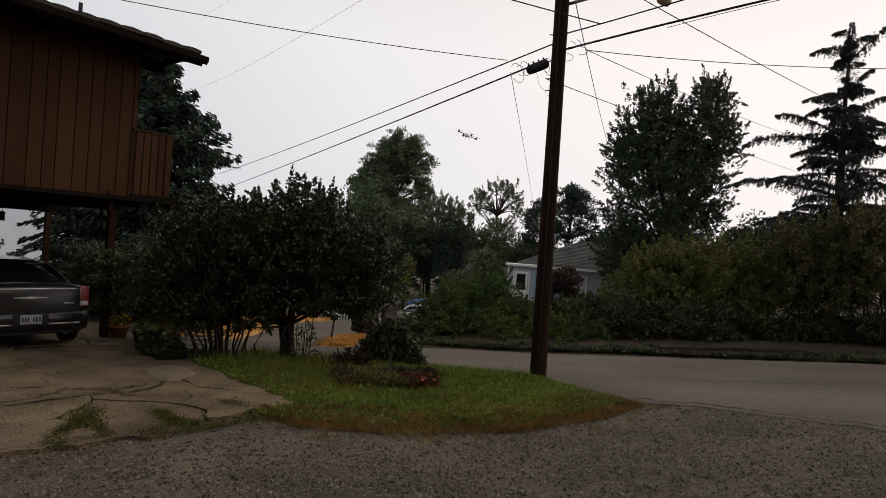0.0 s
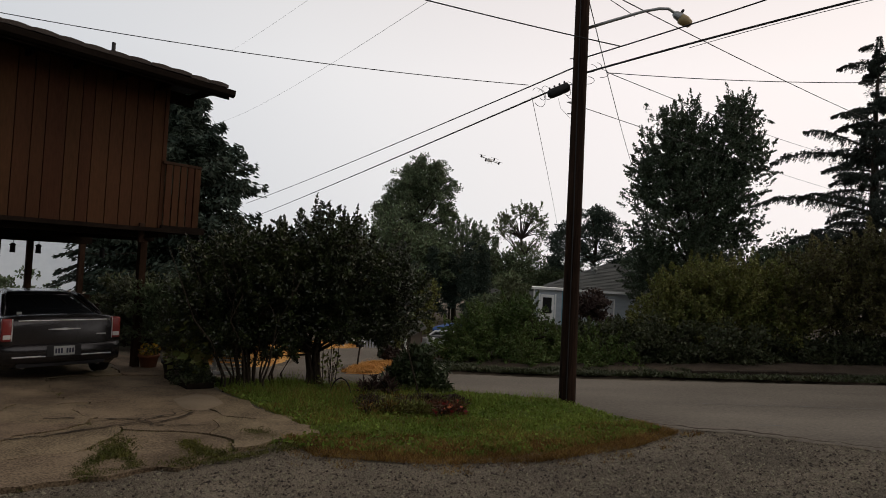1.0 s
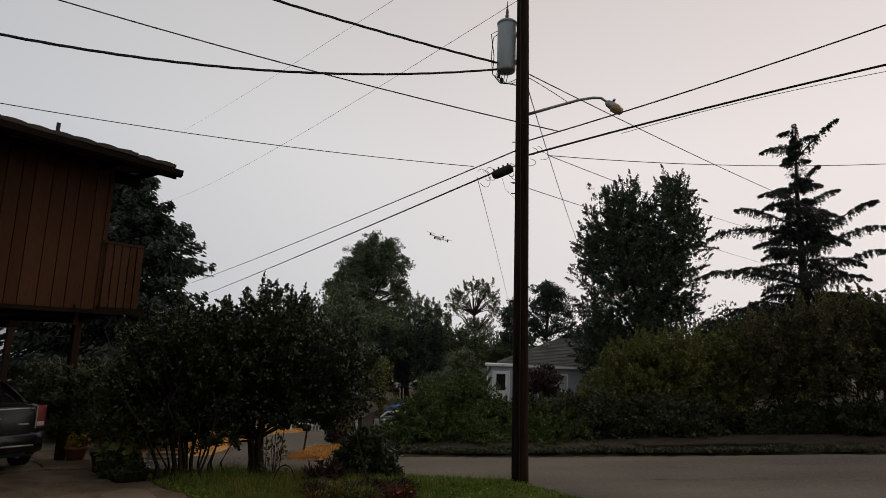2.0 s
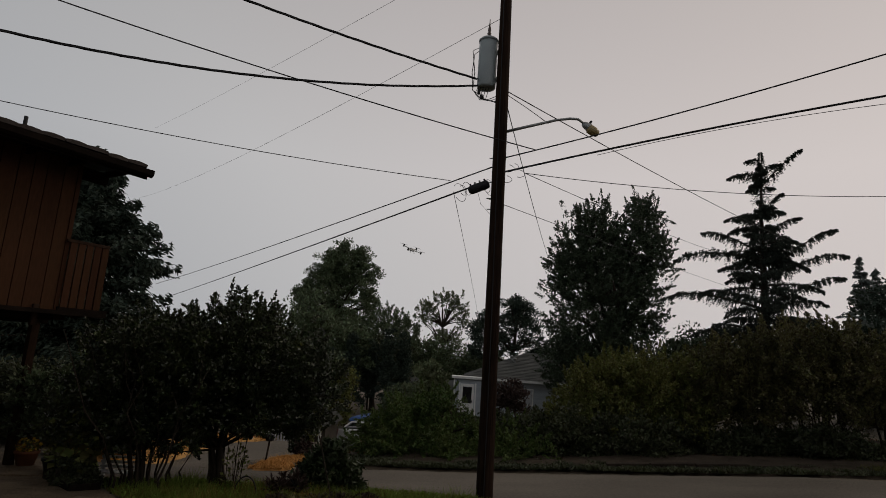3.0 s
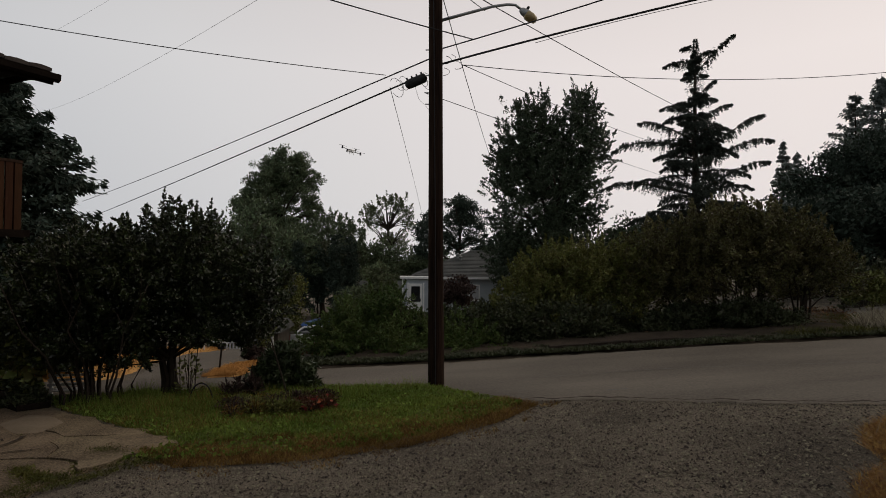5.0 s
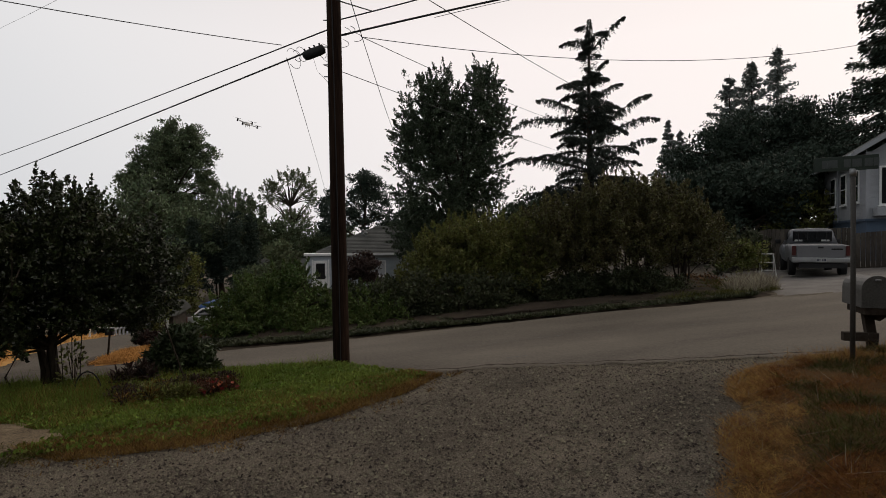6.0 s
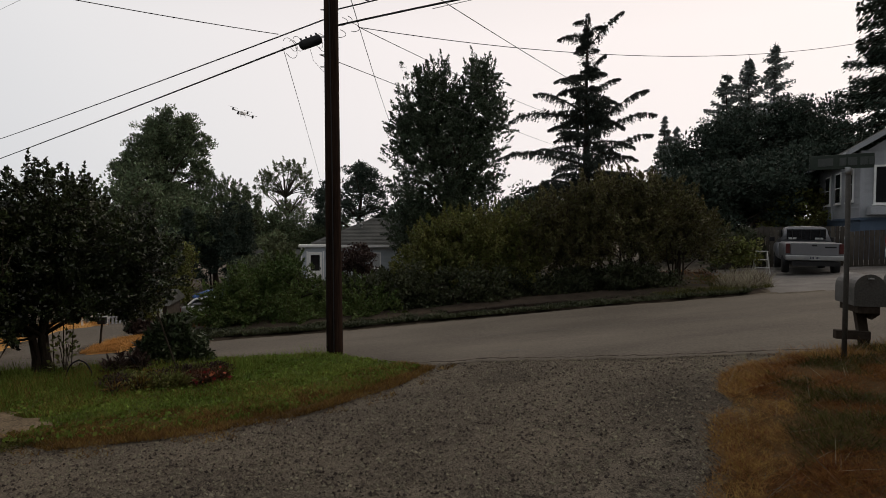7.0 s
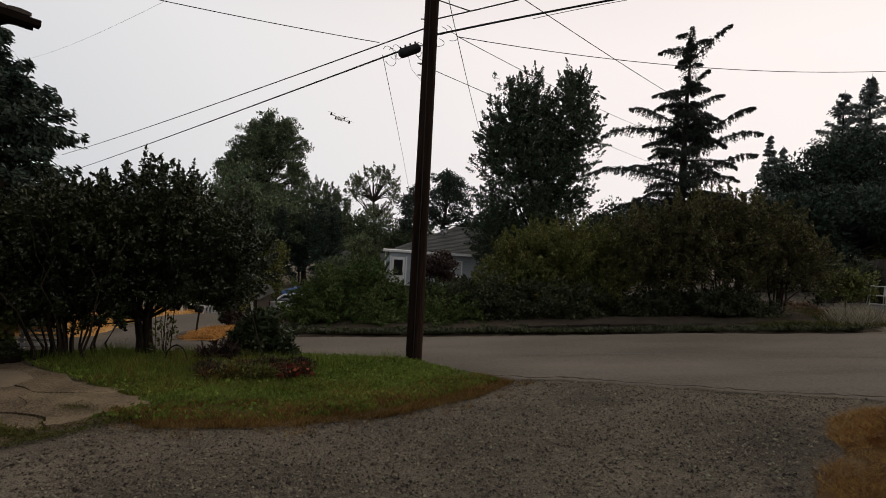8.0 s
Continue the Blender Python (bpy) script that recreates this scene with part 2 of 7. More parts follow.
M_MAILBOX = material("galvanised_mailbox", ((0.075, 0.073, 0.067), (0.15, 0.146, 0.136)), 0.55, metal=0.4, scale=3, fine=50, bump=0.1)
M_TERRACOTTA = material("terracotta", ((0.20, 0.075, 0.035), (0.30, 0.125, 0.06)), 0.8, scale=3, fine=40, bump=0.2)
# bluish base colour that stands for smoke haze on the far hills
M_HAZE = material("haze_coloured_hill", ((0.42, 0.47, 0.52), (0.49, 0.54, 0.58)), 1.0, scale=0.02, fine=0.3, bump=0, spec=0.0)
M_PORCELAIN = material("brown_porcelain", ((0.06, 0.04, 0.035), (0.10, 0.07, 0.06)), 0.3, scale=4, fine=40, bump=0)
M_CURTAIN = material("pale_curtain", ((0.35, 0.36, 0.37), (0.45, 0.46, 0.47)), 0.9, scale=3, fine=20, bump=0.2)


# ---- building helpers ----
def gz(x, y):
    """Height of the ground: it falls away ahead and to the left and rises to the right."""
    xs, ys = 60 * np.tanh(x / 60), 60 * np.tanh(y / 60)
    return (0.045 * xs + 0.025 * np.sqrt(xs * xs + 4) - 0.05 - 0.055 * ys
            + 0.18 * np.exp(-((x - 6) ** 2 + (y - 5) ** 2) / 8) - 1.9 * np.exp(-((x + 6) ** 2 + (y - 35) ** 2) / 90)
            - 8.0 * (1 + np.tanh((-x - 50) / 12)))


def polar(az, r):
    return r * math.sin(radians(az)), r * math.cos(radians(az))


def on_ground(x, y, up=0.0):
    return (x, y, float(gz(x, y)) + up)


def thing(name, m, label, category, group=""):
    ob = new(name)
    ob.empty_display_size = 0.1
    ob.matrix_world = m if isinstance(m, Matrix) else Matrix.Translation(m)
    return tagged(ob, label, category, group)


def smooth_by(me, flag):
    if flag:
        me.polygons.foreach_set("use_smooth", np.ones(len(me.polygons), dtype=bool))


def part(name, bm, mat, parent=None, label="", smooth=False):
    me = bpy.data.meshes.new(name)
    bm.normal_update()
    bm.to_mesh(me)
    bm.free()
    me.materials.append(mat)
    smooth_by(me, smooth)
    ob = new(name, me)
    ob.parent = parent
    return tagged(ob, label)


def shared(name, me, m, parent):
    ob = new(name, me)
    ob.parent, ob.matrix_local = parent, m
    return ob


def box(bm, cx, cy, cz, sx, sy, sz, bevel=0.0, m=None):
    r = bmesh.ops.create_cube(bm, size=1.0, matrix=(m or Matrix()) @ Matrix.Translation((cx, cy, cz)) @ Matrix.Diagonal((sx, sy, sz, 1)))
    if bevel:
        edges = list({e for v in r["verts"] for e in v.link_edges})
        bmesh.ops.bevel(bm, geom=edges, offset=bevel, segments=2, profile=0.6, affect="EDGES")
    return bm


def boxed(*a, **k):
    return box(bmesh.new(), *a, **k)


def ring(c, t, r, n, up=None):
    t = Vector(t).normalized()
    a = t.orthogonal() if up is None else t.cross(up)
    a = a.normalized() if a.length > 1e-4 else t.orthogonal().normalized()
    b = t.cross(a)
    return [Vector(c) + (a * math.cos(2 * math.pi * i / n) + b * math.sin(2 * math.pi * i / n)) * r for i in range(n)]


def tube(bm, pts, radii, n=6, cap=True):
    """A round bar along pts, with a radius at each point."""
    pts = [Vector(q) for q in pts]
    if not hasattr(radii, "__len__"):
        radii = [radii] * len(pts)
    rows = []
    for i, q in enumerate(pts):
        t = pts[min(i + 1, len(pts) - 1)] - pts[max(i - 1, 0)]
        rows.append([bm.verts.new(v) for v in ring(q, t, radii[i], n, Vector((0.31, 0.17, 0.93)))])
    for a, b in zip(rows, rows[1:]):
        for i in range(n):
            bm.faces.new((a[i], a[(i + 1) % n], b[(i + 1) % n], b[i]))
    if cap:
        bm.faces.new(rows[0][::-1])
        bm.faces.new(rows[-1])
    return bm


def loft(bm, sections):
    """Skin over closed sections of equal count, capped at both ends."""
    rows = [[bm.verts.new(q) for q in s] for s in sections]
    n = len(rows[0])
    for a, b in zip(rows, rows[1:]):
        for i in range(n):
            bm.faces.new((a[i], a[(i + 1) % n], b[(i + 1) % n], b[i]))
    bm.faces.new(rows[0][::-1])
    bm.faces.new(rows[-1])
    return bm


def lathe(bm, profile, n=20, m=None):
    """A turned body from (radius, height) pairs."""
    rows = []
    for r, z in profile:
        rows.append([bm.verts.new((m or Matrix()) @ Vector((r * math.cos(2 * math.pi * i / n), r * math.sin(2 * math.pi * i / n), z))) for i in range(n)])
    for a, b in zip(rows, rows[1:]):
        for i in range(n):
            bm.faces.new((a[i], a[(i + 1) % n], b[(i + 1) % n], b[i]))
    bm.faces.new(rows[0][::-1])
    bm.faces.new(rows[-1])
    return bm


def prism(bm, outline, z0, z1):
    low, high = [bm.verts.new((x, y, z0)) for x, y in outline], [bm.verts.new((x, y, z1)) for x, y in outline]
    n = len(outline)
    for i in range(n):
        bm.faces.new((low[i], low[(i + 1) % n], high[(i + 1) % n], high[i]))
    bm.faces.new(high)
    bm.faces.new(low[::-1])
    return bm


def raw_mesh(name, verts, faces, mat, smooth=False):
    """A mesh from arrays; all faces have the same number of corners."""
    me = bpy.data.meshes.new(name)
    nv, (nf, k) = len(verts), faces.shape
    me.vertices.add(nv)
    me.vertices.foreach_set("co", np.ascontiguousarray(verts, dtype=np.float32).ravel())
    me.loops.add(nf * k)
    me.loops.foreach_set("vertex_index", np.ascontiguousarray(faces, dtype=np.int32).ravel())
    me.polygons.add(nf)
    me.polygons.foreach_set("loop_start", np.arange(0, nf * k, k, dtype=np.int32))
    me.update(calc_edges=True)
    me.materials.append(mat)
    smooth_by(me, smooth)
    return me


def unit(v):
    return v / np.maximum(np.linalg.norm(v, axis=1, keepdims=True), 1e-6)


def leaves(name, c, size, mat, parent=None, along=None, wide=0.5, loose=1.0, seed=0, fold=0.12):
    """Small folded leaf blades at the points c, growing along the given ways with some scatter."""
    g = np.random.default_rng(seed)
    n = len(c)
    u = g.normal(size=(n, 3)) * loose
    if along is not None:
        u = u + along
    u = unit(u)
    v = unit(np.cross(u, g.normal(size=(n, 3))))
    w = np.cross(u, v)
    s = (size * g.uniform(0.6, 1.35, n))[:, None]
    verts = np.stack([c - u * s * 0.5, c + v * s * wide * 0.5 - w * s * fold, c + u * s * 0.5, c - v * s * wide * 0.5 - w * s * fold], 1).reshape(-1, 3)
    faces = np.arange(4 * n).reshape(n, 4)
    ob = new(name, raw_mesh(name, verts, faces, mat))
    ob.parent = parent
    return ob


def ball_points(g, n):
    return unit(g.normal(size=(n, 3)))


def clumps(g, blobs, m, rc, low=-0.35):
    """Clump centres near the surfaces of the ellipsoids (x, y, z, rx, ry, rz), and their radii."""
    b = np.array(blobs, dtype=float)
    w = (b[:, 3] * b[:, 4] + b[:, 5] * b[:, 3])
    k = g.choice(len(b), m, p=w / w.sum())
    d = ball_points(g, m)
    d[:, 2] = np.where(d[:, 2] < low, -d[:, 2], d[:, 2])
    f = 1 - 0.68 * g.random(m) ** 1.4
    f = f * (1 + 0.10 * g.normal(size=m))
    return b[k, :3] + d * b[k, 3:] * f[:, None], rc * g.uniform(0.55, 1.3, m), d


def crown(g, centres, radii, outward, per, flat=0.7, sprig=0.0, rise=0.8):
    """Leaf points and ways over clumps; with sprig, each clump is a tapering shoot that points out and up."""
    m = len(centres)
    k = np.repeat(np.arange(m), per)
    d = ball_points(g, len(k))
    if sprig:
        axis = unit(outward * 0.8 + np.array([0, 0, rise]) + g.normal(size=(m, 3)) * 0.35)
        ln = sprig * g.uniform(0.5, 1.4, m)
        t = g.random(len(k)) ** 0.8
        q = centres[k] + axis[k] * ((t - 0.35) * ln[k])[:, None] + d * (radii[k] * (1.05 - t) * g.random(len(k)) ** 0.5)[:, None]
        return q, axis[k] * 0.9 + d * 0.6
    f = g.random(len(k)) ** 0.45
    q = centres[k] + d * (radii[k] * f)[:, None] * np.array([1, 1, flat])
    way = d * 0.7 + outward[k] * 0.6 + np.array([0, 0, 0.35])
    return q, way


def limb(g, a, b, bend=0.12, n=5):
    """A crooked line from a to b."""
    a, b = np.array(a, float), np.array(b, float)
    t = np.linspace(0, 1, n)[:, None]
    p = a + (b - a) * t
    off = g.normal(size=(n, 3)) * bend * np.linalg.norm(b - a) / n
    off[0] = off[-1] = 0
    p = p + np.cumsum(off, 0) * (1 - t)
    p[:, 2] += 0.10 * np.linalg.norm(b - a) * np.sin(np.pi * t[:, 0]) * (1 if b[2] > a[2] else 0)
    return [tuple(q) for q in p]


def broad_tree(name, x, y, blobs, mat, label, trunk=0.25, n_clump=160, rc=0.7, per=70, leaf=0.2, wide=0.55, limbs=26, seed=1, category="tree", group="", stems=1, z=None, loose=1.0, flat=0.7, splay=0.2, low=-0.35, sprig=0.0, rise=0.8):
    """A tree or shrub: blobs are ellipsoids relative to its foot."""
    g = np.random.default_rng(seed)
    t = thing(name, (x, y, float(gz(x, y)) - 0.03 if z is None else z), label, category, group)
    c, r, d = clumps(g, blobs, n_clump, rc, low)
    q, way = crown(g, c, r, d, per, flat, sprig, rise)
    b = np.array(blobs)
    top = (b[:, 2] + 0.55 * b[:, 5]).max()
    centre = (b[:, :3] * b[:, 3:4]).sum(0) / b[:, 3].sum()
    bm = bmesh.new()
    spine = []
    for s in range(stems):
        lean = g.normal(size=2) * (0.0 if stems == 1 else splay * b[:, 3].max())
        pts = [(lean[0] * 0.45, lean[1] * 0.45, 0)] + [(centre[0] * k + lean[0] * (0.3 + k) + g.normal() * 0.04 * top * (k < 1) * k, centre[1] * k + lean[1] * (0.3 + k) + g.normal() * 0.04 * top * k, top * k) for k in (0.1, 0.22, 0.36, 0.52, 0.7, 1.0)]
        rad = [trunk * k / (1 if s == 0 else 1.5 + g.random()) for k in (1.25, 1.0, 0.86, 0.72, 0.55, 0.34, 0.08)]
        tube(bm, pts, rad, 8)
        spine += pts[2:6]
    spine = np.array(spine)
    part("trunk", bm, M_BARK, t, smooth=True)
    for i in g.choice(len(c), min(limbs, len(c)), replace=False):
        low = spine[spine[:, 2] < max(c[i][2] - 0.05 * top, spine[:, 2].min() + 0.01)]
        a = low[np.argmin(np.linalg.norm(low - c[i], axis=1) + g.random(len(low)) * 0.2 * top)]
        ln = limb(g, a, c[i])
        part("limb", tube(bmesh.new(), ln, [trunk * k for k in (0.34, 0.26, 0.18, 0.11, 0.04)], 5), M_BARK, t, smooth=True)
    tagged(leaves("crown", q, leaf, mat, t, way, wide, loose, seed), kind="stuff")
    return t


def conifer(name, x, y, height, radius, mat, label, seed=1, whorl=0.42, per=5, droop=0.25, sweep=0.0, spray=0.42, dens=34, taper=0.85, first=0.08, z=None, group="", ragged=0.25, lift=0.0, puff=0.14, fan=0.2, widest=99.0):
    """A conifer: whorls of drooping boughs, each set with hanging sprays."""
    g = np.random.default_rng(seed)
    t = thing(name, (x, y, float(gz(x, y)) - 0.05 if z is None else z), label, "tree", group)
    bm = bmesh.new()
    tube(bm, [(0, 0, 0), (0.02 * height * g.normal() * 0.3, 0, height * 0.4), (0, 0, height * 0.8), (0, 0, height)], [0.019 * height ** 0.9 * k for k in (1.2, 0.75, 0.3, 0.04)], 8)
    part("trunk", bm, M_BARK, t, smooth=True)
    bough = bmesh.new()
    cs, ws, ss = [], [], []
    zz = height * first
    while zz < height * 0.985:
        k = (zz / height - first) / (1 - first)
        reach = min(radius * (1 - k) ** taper, widest)
        for a in range(per):
            if g.random() < 0.12:
                continue
            ang = g.random() * 6.283
            ln = max(0.25, reach * (1 + ragged * g.normal()))
            dirx, diry = math.cos(ang), math.sin(ang)
            s = np.linspace(0, 1, 5)
            up = lift * ln * s + ln * (-droop * s * s * (1 - 0.55 * k) + sweep * s ** 4) + 0.35 * k * ln * s
            line = np.stack([dirx * ln * s, diry * ln * s, zz + g.normal() * 0.1 + up], 1)
            tube(bough, [tuple(q) for q in line], [0.022 * ln * j + 0.004 for j in (1, 0.8, 0.55, 0.3, 0.1)], 4, cap=False)
            n = int(dens * (0.35 + ln / radius))
            u = g.random(n) ** 0.85 * 0.98 + 0.04
            side = g.normal(size=n) * fan * ln * (1.15 - u)
            px = np.interp(u, s, line[:, 0]) - diry * side
            py = np.interp(u, s, line[:, 1]) + dirx * side
            pz = np.interp(u, s, line[:, 2]) + g.normal(size=n) * puff * spray - 0.15 * spray
            cs.append(np.stack([px, py, pz], 1))
            ws.append(np.stack([dirx * 0.9 - diry * np.sign(side) * 0.8, diry * 0.9 + dirx * np.sign(side) * 0.8, np.full(n, -0.55)], 1))
        zz += whorl * (0.75 + 0.5 * g.random()) * (1.15 - 0.45 * k)
    tagged(part("bough_frame", bough, M_BARK, t, smooth=True), kind="stuff")
    c, w = np.concatenate(cs), np.concatenate(ws)
    tagged(leaves("needles", c, spray, mat, t, w, 0.32, 0.45, seed, 0.05), kind="stuff")
    return t


def blades(name, xy, size, mat, lean=0.4, seed=0, width=0.12, up=0.0):
    """Standing grass blades with their feet on the ground."""
    g = np.random.default_rng(seed)
    n = len(xy)
    z = gz(xy[:, 0], xy[:, 1]) + up
    foot = np.column_stack([xy, z])
    s = size * g.uniform(0.5, 1.4, n) * (0.75 + 0.9 * np.array([max(0.0, 0.5 + noise.noise((p[0] * 2.3, p[1] * 2.3, 9.0))) for p in xy]))
    a = g.random(n) * 6.283
    side = np.column_stack([np.cos(a), np.sin(a), np.zeros(n)]) * (s * width)[:, None]
    tip = foot + np.column_stack([g.normal(size=n) * lean * s, g.normal(size=n) * lean * s, s])
    verts = np.stack([foot - side, foot + side, tip], 1).reshape(-1, 3)
    return new(name, raw_mesh(name, verts, np.arange(3 * n).reshape(n, 3), mat))


def inside(poly, x, y):
    p = np.array(poly)
    r = np.zeros(len(x), bool)
    for (x0, y0), (x1, y1) in zip(p, np.roll(p, -1, 0)):
        hit = (y0 > y) != (y1 > y)
        r ^= hit & (x < (x1 - x0) * (y - y0) / (y1 - y0 + 1e-12) + x0)
    return r


def scatter(poly, n, seed):
    g = np.random.default_rng(seed)
    p = np.array(poly)
    xy = g.uniform(p.min(0), p.max(0), (n * 4, 2))
    return xy[inside(poly, xy[:, 0], xy[:, 1])][:n]


def strip(name, path, width, mat, up, seed=0):
    """An uneven narrow band laid on the ground along path."""
    g = np.random.default_rng(seed)
    bm = bmesh.new()
    rows = []
    for (x0, y0), (x1, y1) in zip(path, path[1:]):
        n = max(2, int(math.dist((x0, y0), (x1, y1)) / 0.09))
        for k in range(n):
            s = k / n
            x, y = x0 + (x1 - x0) * s, y0 + (y1 - y0) * s
            j = 0.10 * noise.noise((x * 1.3, y * 1.3, seed)) + 0.03 * g.normal()
            w = width * (0.25 + 0.9 * g.random()) * (0.6 + 0.8 * abs(noise.noise((x * 0.9, y * 0.9, seed + 3))))
            nx, ny = -(y1 - y0), (x1 - x0)
            ln = math.hypot(nx, ny)
            nx, ny = nx / ln, ny / ln
            p, q = (x + nx * (j - w), y + ny * (j - w)), (x + nx * (j + w), y + ny * (j + w))
            rows.append([bm.verts.new((*p, float(gz(*p)) + up)), bm.verts.new((*q, float(gz(*q)) + up))])
    for a, b in zip(rows, rows[1:]):
        bm.faces.new((a[0], b[0], b[1], a[1]))
    return part(name, bm, mat)


def drape(name, poly, mat, up, step=0.35, rough=0.0, rim=0.25, mound=0.0, seed=0):
    """A sheet over the outline, laid on the ground, with its rim tucked below it."""
    bm = bmesh.new()
    bm.faces.new([bm.verts.new((x, y, 0)) for x, y in poly])
    p = np.array(poly)
    for ax in (0, 1):
        for v in np.arange(p[:, ax].min() + step, p[:, ax].max(), step):
            no = (1, 0, 0) if ax == 0 else (0, 1, 0)
            co = (v, 0, 0) if ax == 0 else (0, v, 0)
            bmesh.ops.bisect_plane(bm, geom=bm.verts[:] + bm.edges[:] + bm.faces[:], dist=1e-5, plane_co=co, plane_no=no)
    seg = list(zip(p, np.roll(p, -1, 0)))
    for v in bm.verts:
        q = np.array(v.co[:2])
        d = min(np.linalg.norm(q - (a + (b - a) * np.clip(np.dot(q - a, b - a) / np.dot(b - a, b - a), 0, 1))) for a, b in seg)
        k = min(d / rim, 1.0)
        k = k * k * (3 - 2 * k)
        v.co.z = float(gz(q[0], q[1])) - 0.02 + (up + 0.02 + rough * noise.noise((q[0] * 1.7, q[1] * 1.7, seed))) * k + mound * min(d / 1.6, 1.0) ** 1.5
    return part(name, bm, mat, smooth=True)


# ---- the ground, one sheet to the horizon ----
def ground_sheet():
    k = np.linspace(-1, 1, 221)
    ax = np.sign(k) * (np.abs(k) * 16 + np.abs(k) ** 7 * 900)
    gx, gy = np.meshgrid(ax, ax + 8)
    z = gz(gx, gy) - 0.01
    g = np.random.default_rng(3)
    near = np.hypot(gx, gy - 8) < 18
    z = z + np.where(near, g.normal(size=z.shape) * 0.006, 0)
    verts = np.stack([gx, gy, z], -1).reshape(-1, 3)
    n = len(k)
    i = (np.arange(n - 1)[:, None] * n + np.arange(n - 1)).ravel()
    ob = new("ground", raw_mesh("ground", verts, np.stack([i, i + 1, i + n + 1, i + n], 1), M_GRAVEL, True))
    return tagged(ob, "grey-brown packed gravel and bare earth", "ground", kind="structure")


ground_sheet()
ROAD_FAR, ROAD_W = 13.75, 4.2
ROAD = [(-60, 5.0), (-30, 9.2), (-12, 9.9), (-6.0, 10.9), (-3.2, 10.9), (0.2, 10.55), (1.3, 8.75), (2.5, 8.35), (3.5, 7.7), (5.2, 6.35), (6.2, 5.5), (9.0, 2.4), (14, -4), (24, -4), (16, 9.2), (13.2, 12.0), (11.4, 12.85), (9.0, 13.35), (3.3, 13.85), (0.6, 13.75), (-2.1, 13.45), (-3.4, 12.8), (-4.6, 12.5), (-8, 12.4), (-12, 12.2), (-30, 12.6), (-60, 8.6)]
tagged(drape("road", ROAD, M_ROAD, 0.03, 0.6, 0.006, 0.12), "worn grey asphalt street sloping up", "road", kind="structure")
LANE = [(-5.9, 12.4), (-4.45, 12.4), (-4.75, 14.0), (-4.7, 16.5), (-5.2, 20.5), (-6.6, 26), (-9.6, 26), (-7.4, 20), (-6.3, 15.6)]
tagged(drape("side_lane", LANE, M_ROAD, 0.025, 0.6, 0.01, 0.15), "grey asphalt lane going down between dry lawns", "road", kind="structure")
DRIVE = [(11.6, 13.0), (13.4, 12.3), (24, 17), (24, 24), (16.0, 22.0)]
tagged(drape("concrete_driveway", DRIVE, M_DRIVEWAY, 0.035, 0.8, 0.0, 0.12), "pale concrete driveway beside the street", "driveway", kind="structure")
for outline, seed in (([(2.3, 8.95), (3.4, 8.5), (3.55, 8.75), (2.4, 9.2)], 1), ([(8.4, 8.6), (9.3, 8.1), (9.45, 8.35), (8.6, 8.8)], 2), ([(7.2, 8.9), (7.8, 8.7), (7.85, 8.9), (7.3, 9.05)], 3)):
    tagged(drape("road_patch", outline, M_PATCH, 0.042, 0.3, 0.0, 0.1, seed=seed), "darker asphalt repair patch in the street", "road patch", kind="structure")

tagged(strip("road_edge_crack", [(1.35, 8.75), (2.5, 8.33), (3.5, 7.68), (5.2, 6.33), (6.1, 5.6), (7.2, 4.4)], 0.055, M_SOIL, 0.036, 4), "dark broken edge between asphalt and gravel", "road edge", kind="structure")
tagged(strip("road_crack", [(2.2, 10.6), (5.0, 10.4), (8.0, 9.6), (11.0, 8.4)], 0.018, M_PATCH, 0.038, 6), "thin dark crack along the street", "road crack", kind="structure")
LAWN = [(-5.0, 9.0), (-2.75, 7.05), (-2.95, 6.25), (-2.1, 6.15), (-1.1, 6.25), (0.0, 6.7), (1.0, 7.6), (1.55, 8.3), (1.05, 9.1), (0.45, 10.25), (-0.6, 10.6), (-2.5, 10.75), (-4.5, 10.75), (-6.2, 10.2)]
tagged(drape("lawn", LAWN, M_TURF, 0.02, 0.3, 0.015, 0.3, 0.0), "green grass island fringed with dry turf", "lawn", kind="structure")
DRY = [(6.3, 5.75), (5.65, 5.75), (4.9, 5.78), (4.25, 5.45), (3.88, 5.0), (3.72, 4.55), (3.3, 4.3), (2.9, 3.8), (2.85, 3.55), (2.42, 3.25), (1.9, 2.0), (2.3, 0.2), (6, -1), (10, 1.0)]
tagged(drape("dry_verge", DRY, M_STRAW_BED, 0.025, 0.3, 0.02, 0.4, 0.0), "sun-dried orange grass verge beside the gravel", "verge", kind="structure")
GOLD_A = [(-4.25, 12.3), (-3.45, 12.5), (-3.6, 14.5), (-4.0, 15.4), (-4.35, 14.0)]
GOLD_B = [(-8.6, 12.5), (-6.0, 12.4), (-6.5, 15.6), (-6.6, 18), (-5.9, 19.2), (-6.3, 21.0), (-9.0, 24), (-10, 19)]
for outline in (GOLD_A, GOLD_B):
    tagged(drape("dry_lawn", outline, M_GOLD, 0.05, 0.5, 0.03, 0.4), "golden dried-out lawn beside the lane", "lawn", kind="structure")
BED = [(-2.4, 13.6), (0.6, 13.8), (3.3, 13.9), (9.0, 13.4), (11.5, 13.0), (16.0, 22), (6, 26), (-4.3, 26), (-3.4, 18)]
tagged(drape("planting_bed", BED, M_SOIL, 0.06, 0.8, 0.05, 0.3, 0.15), "dark bare soil under hedges along the street", "soil", kind="structure")

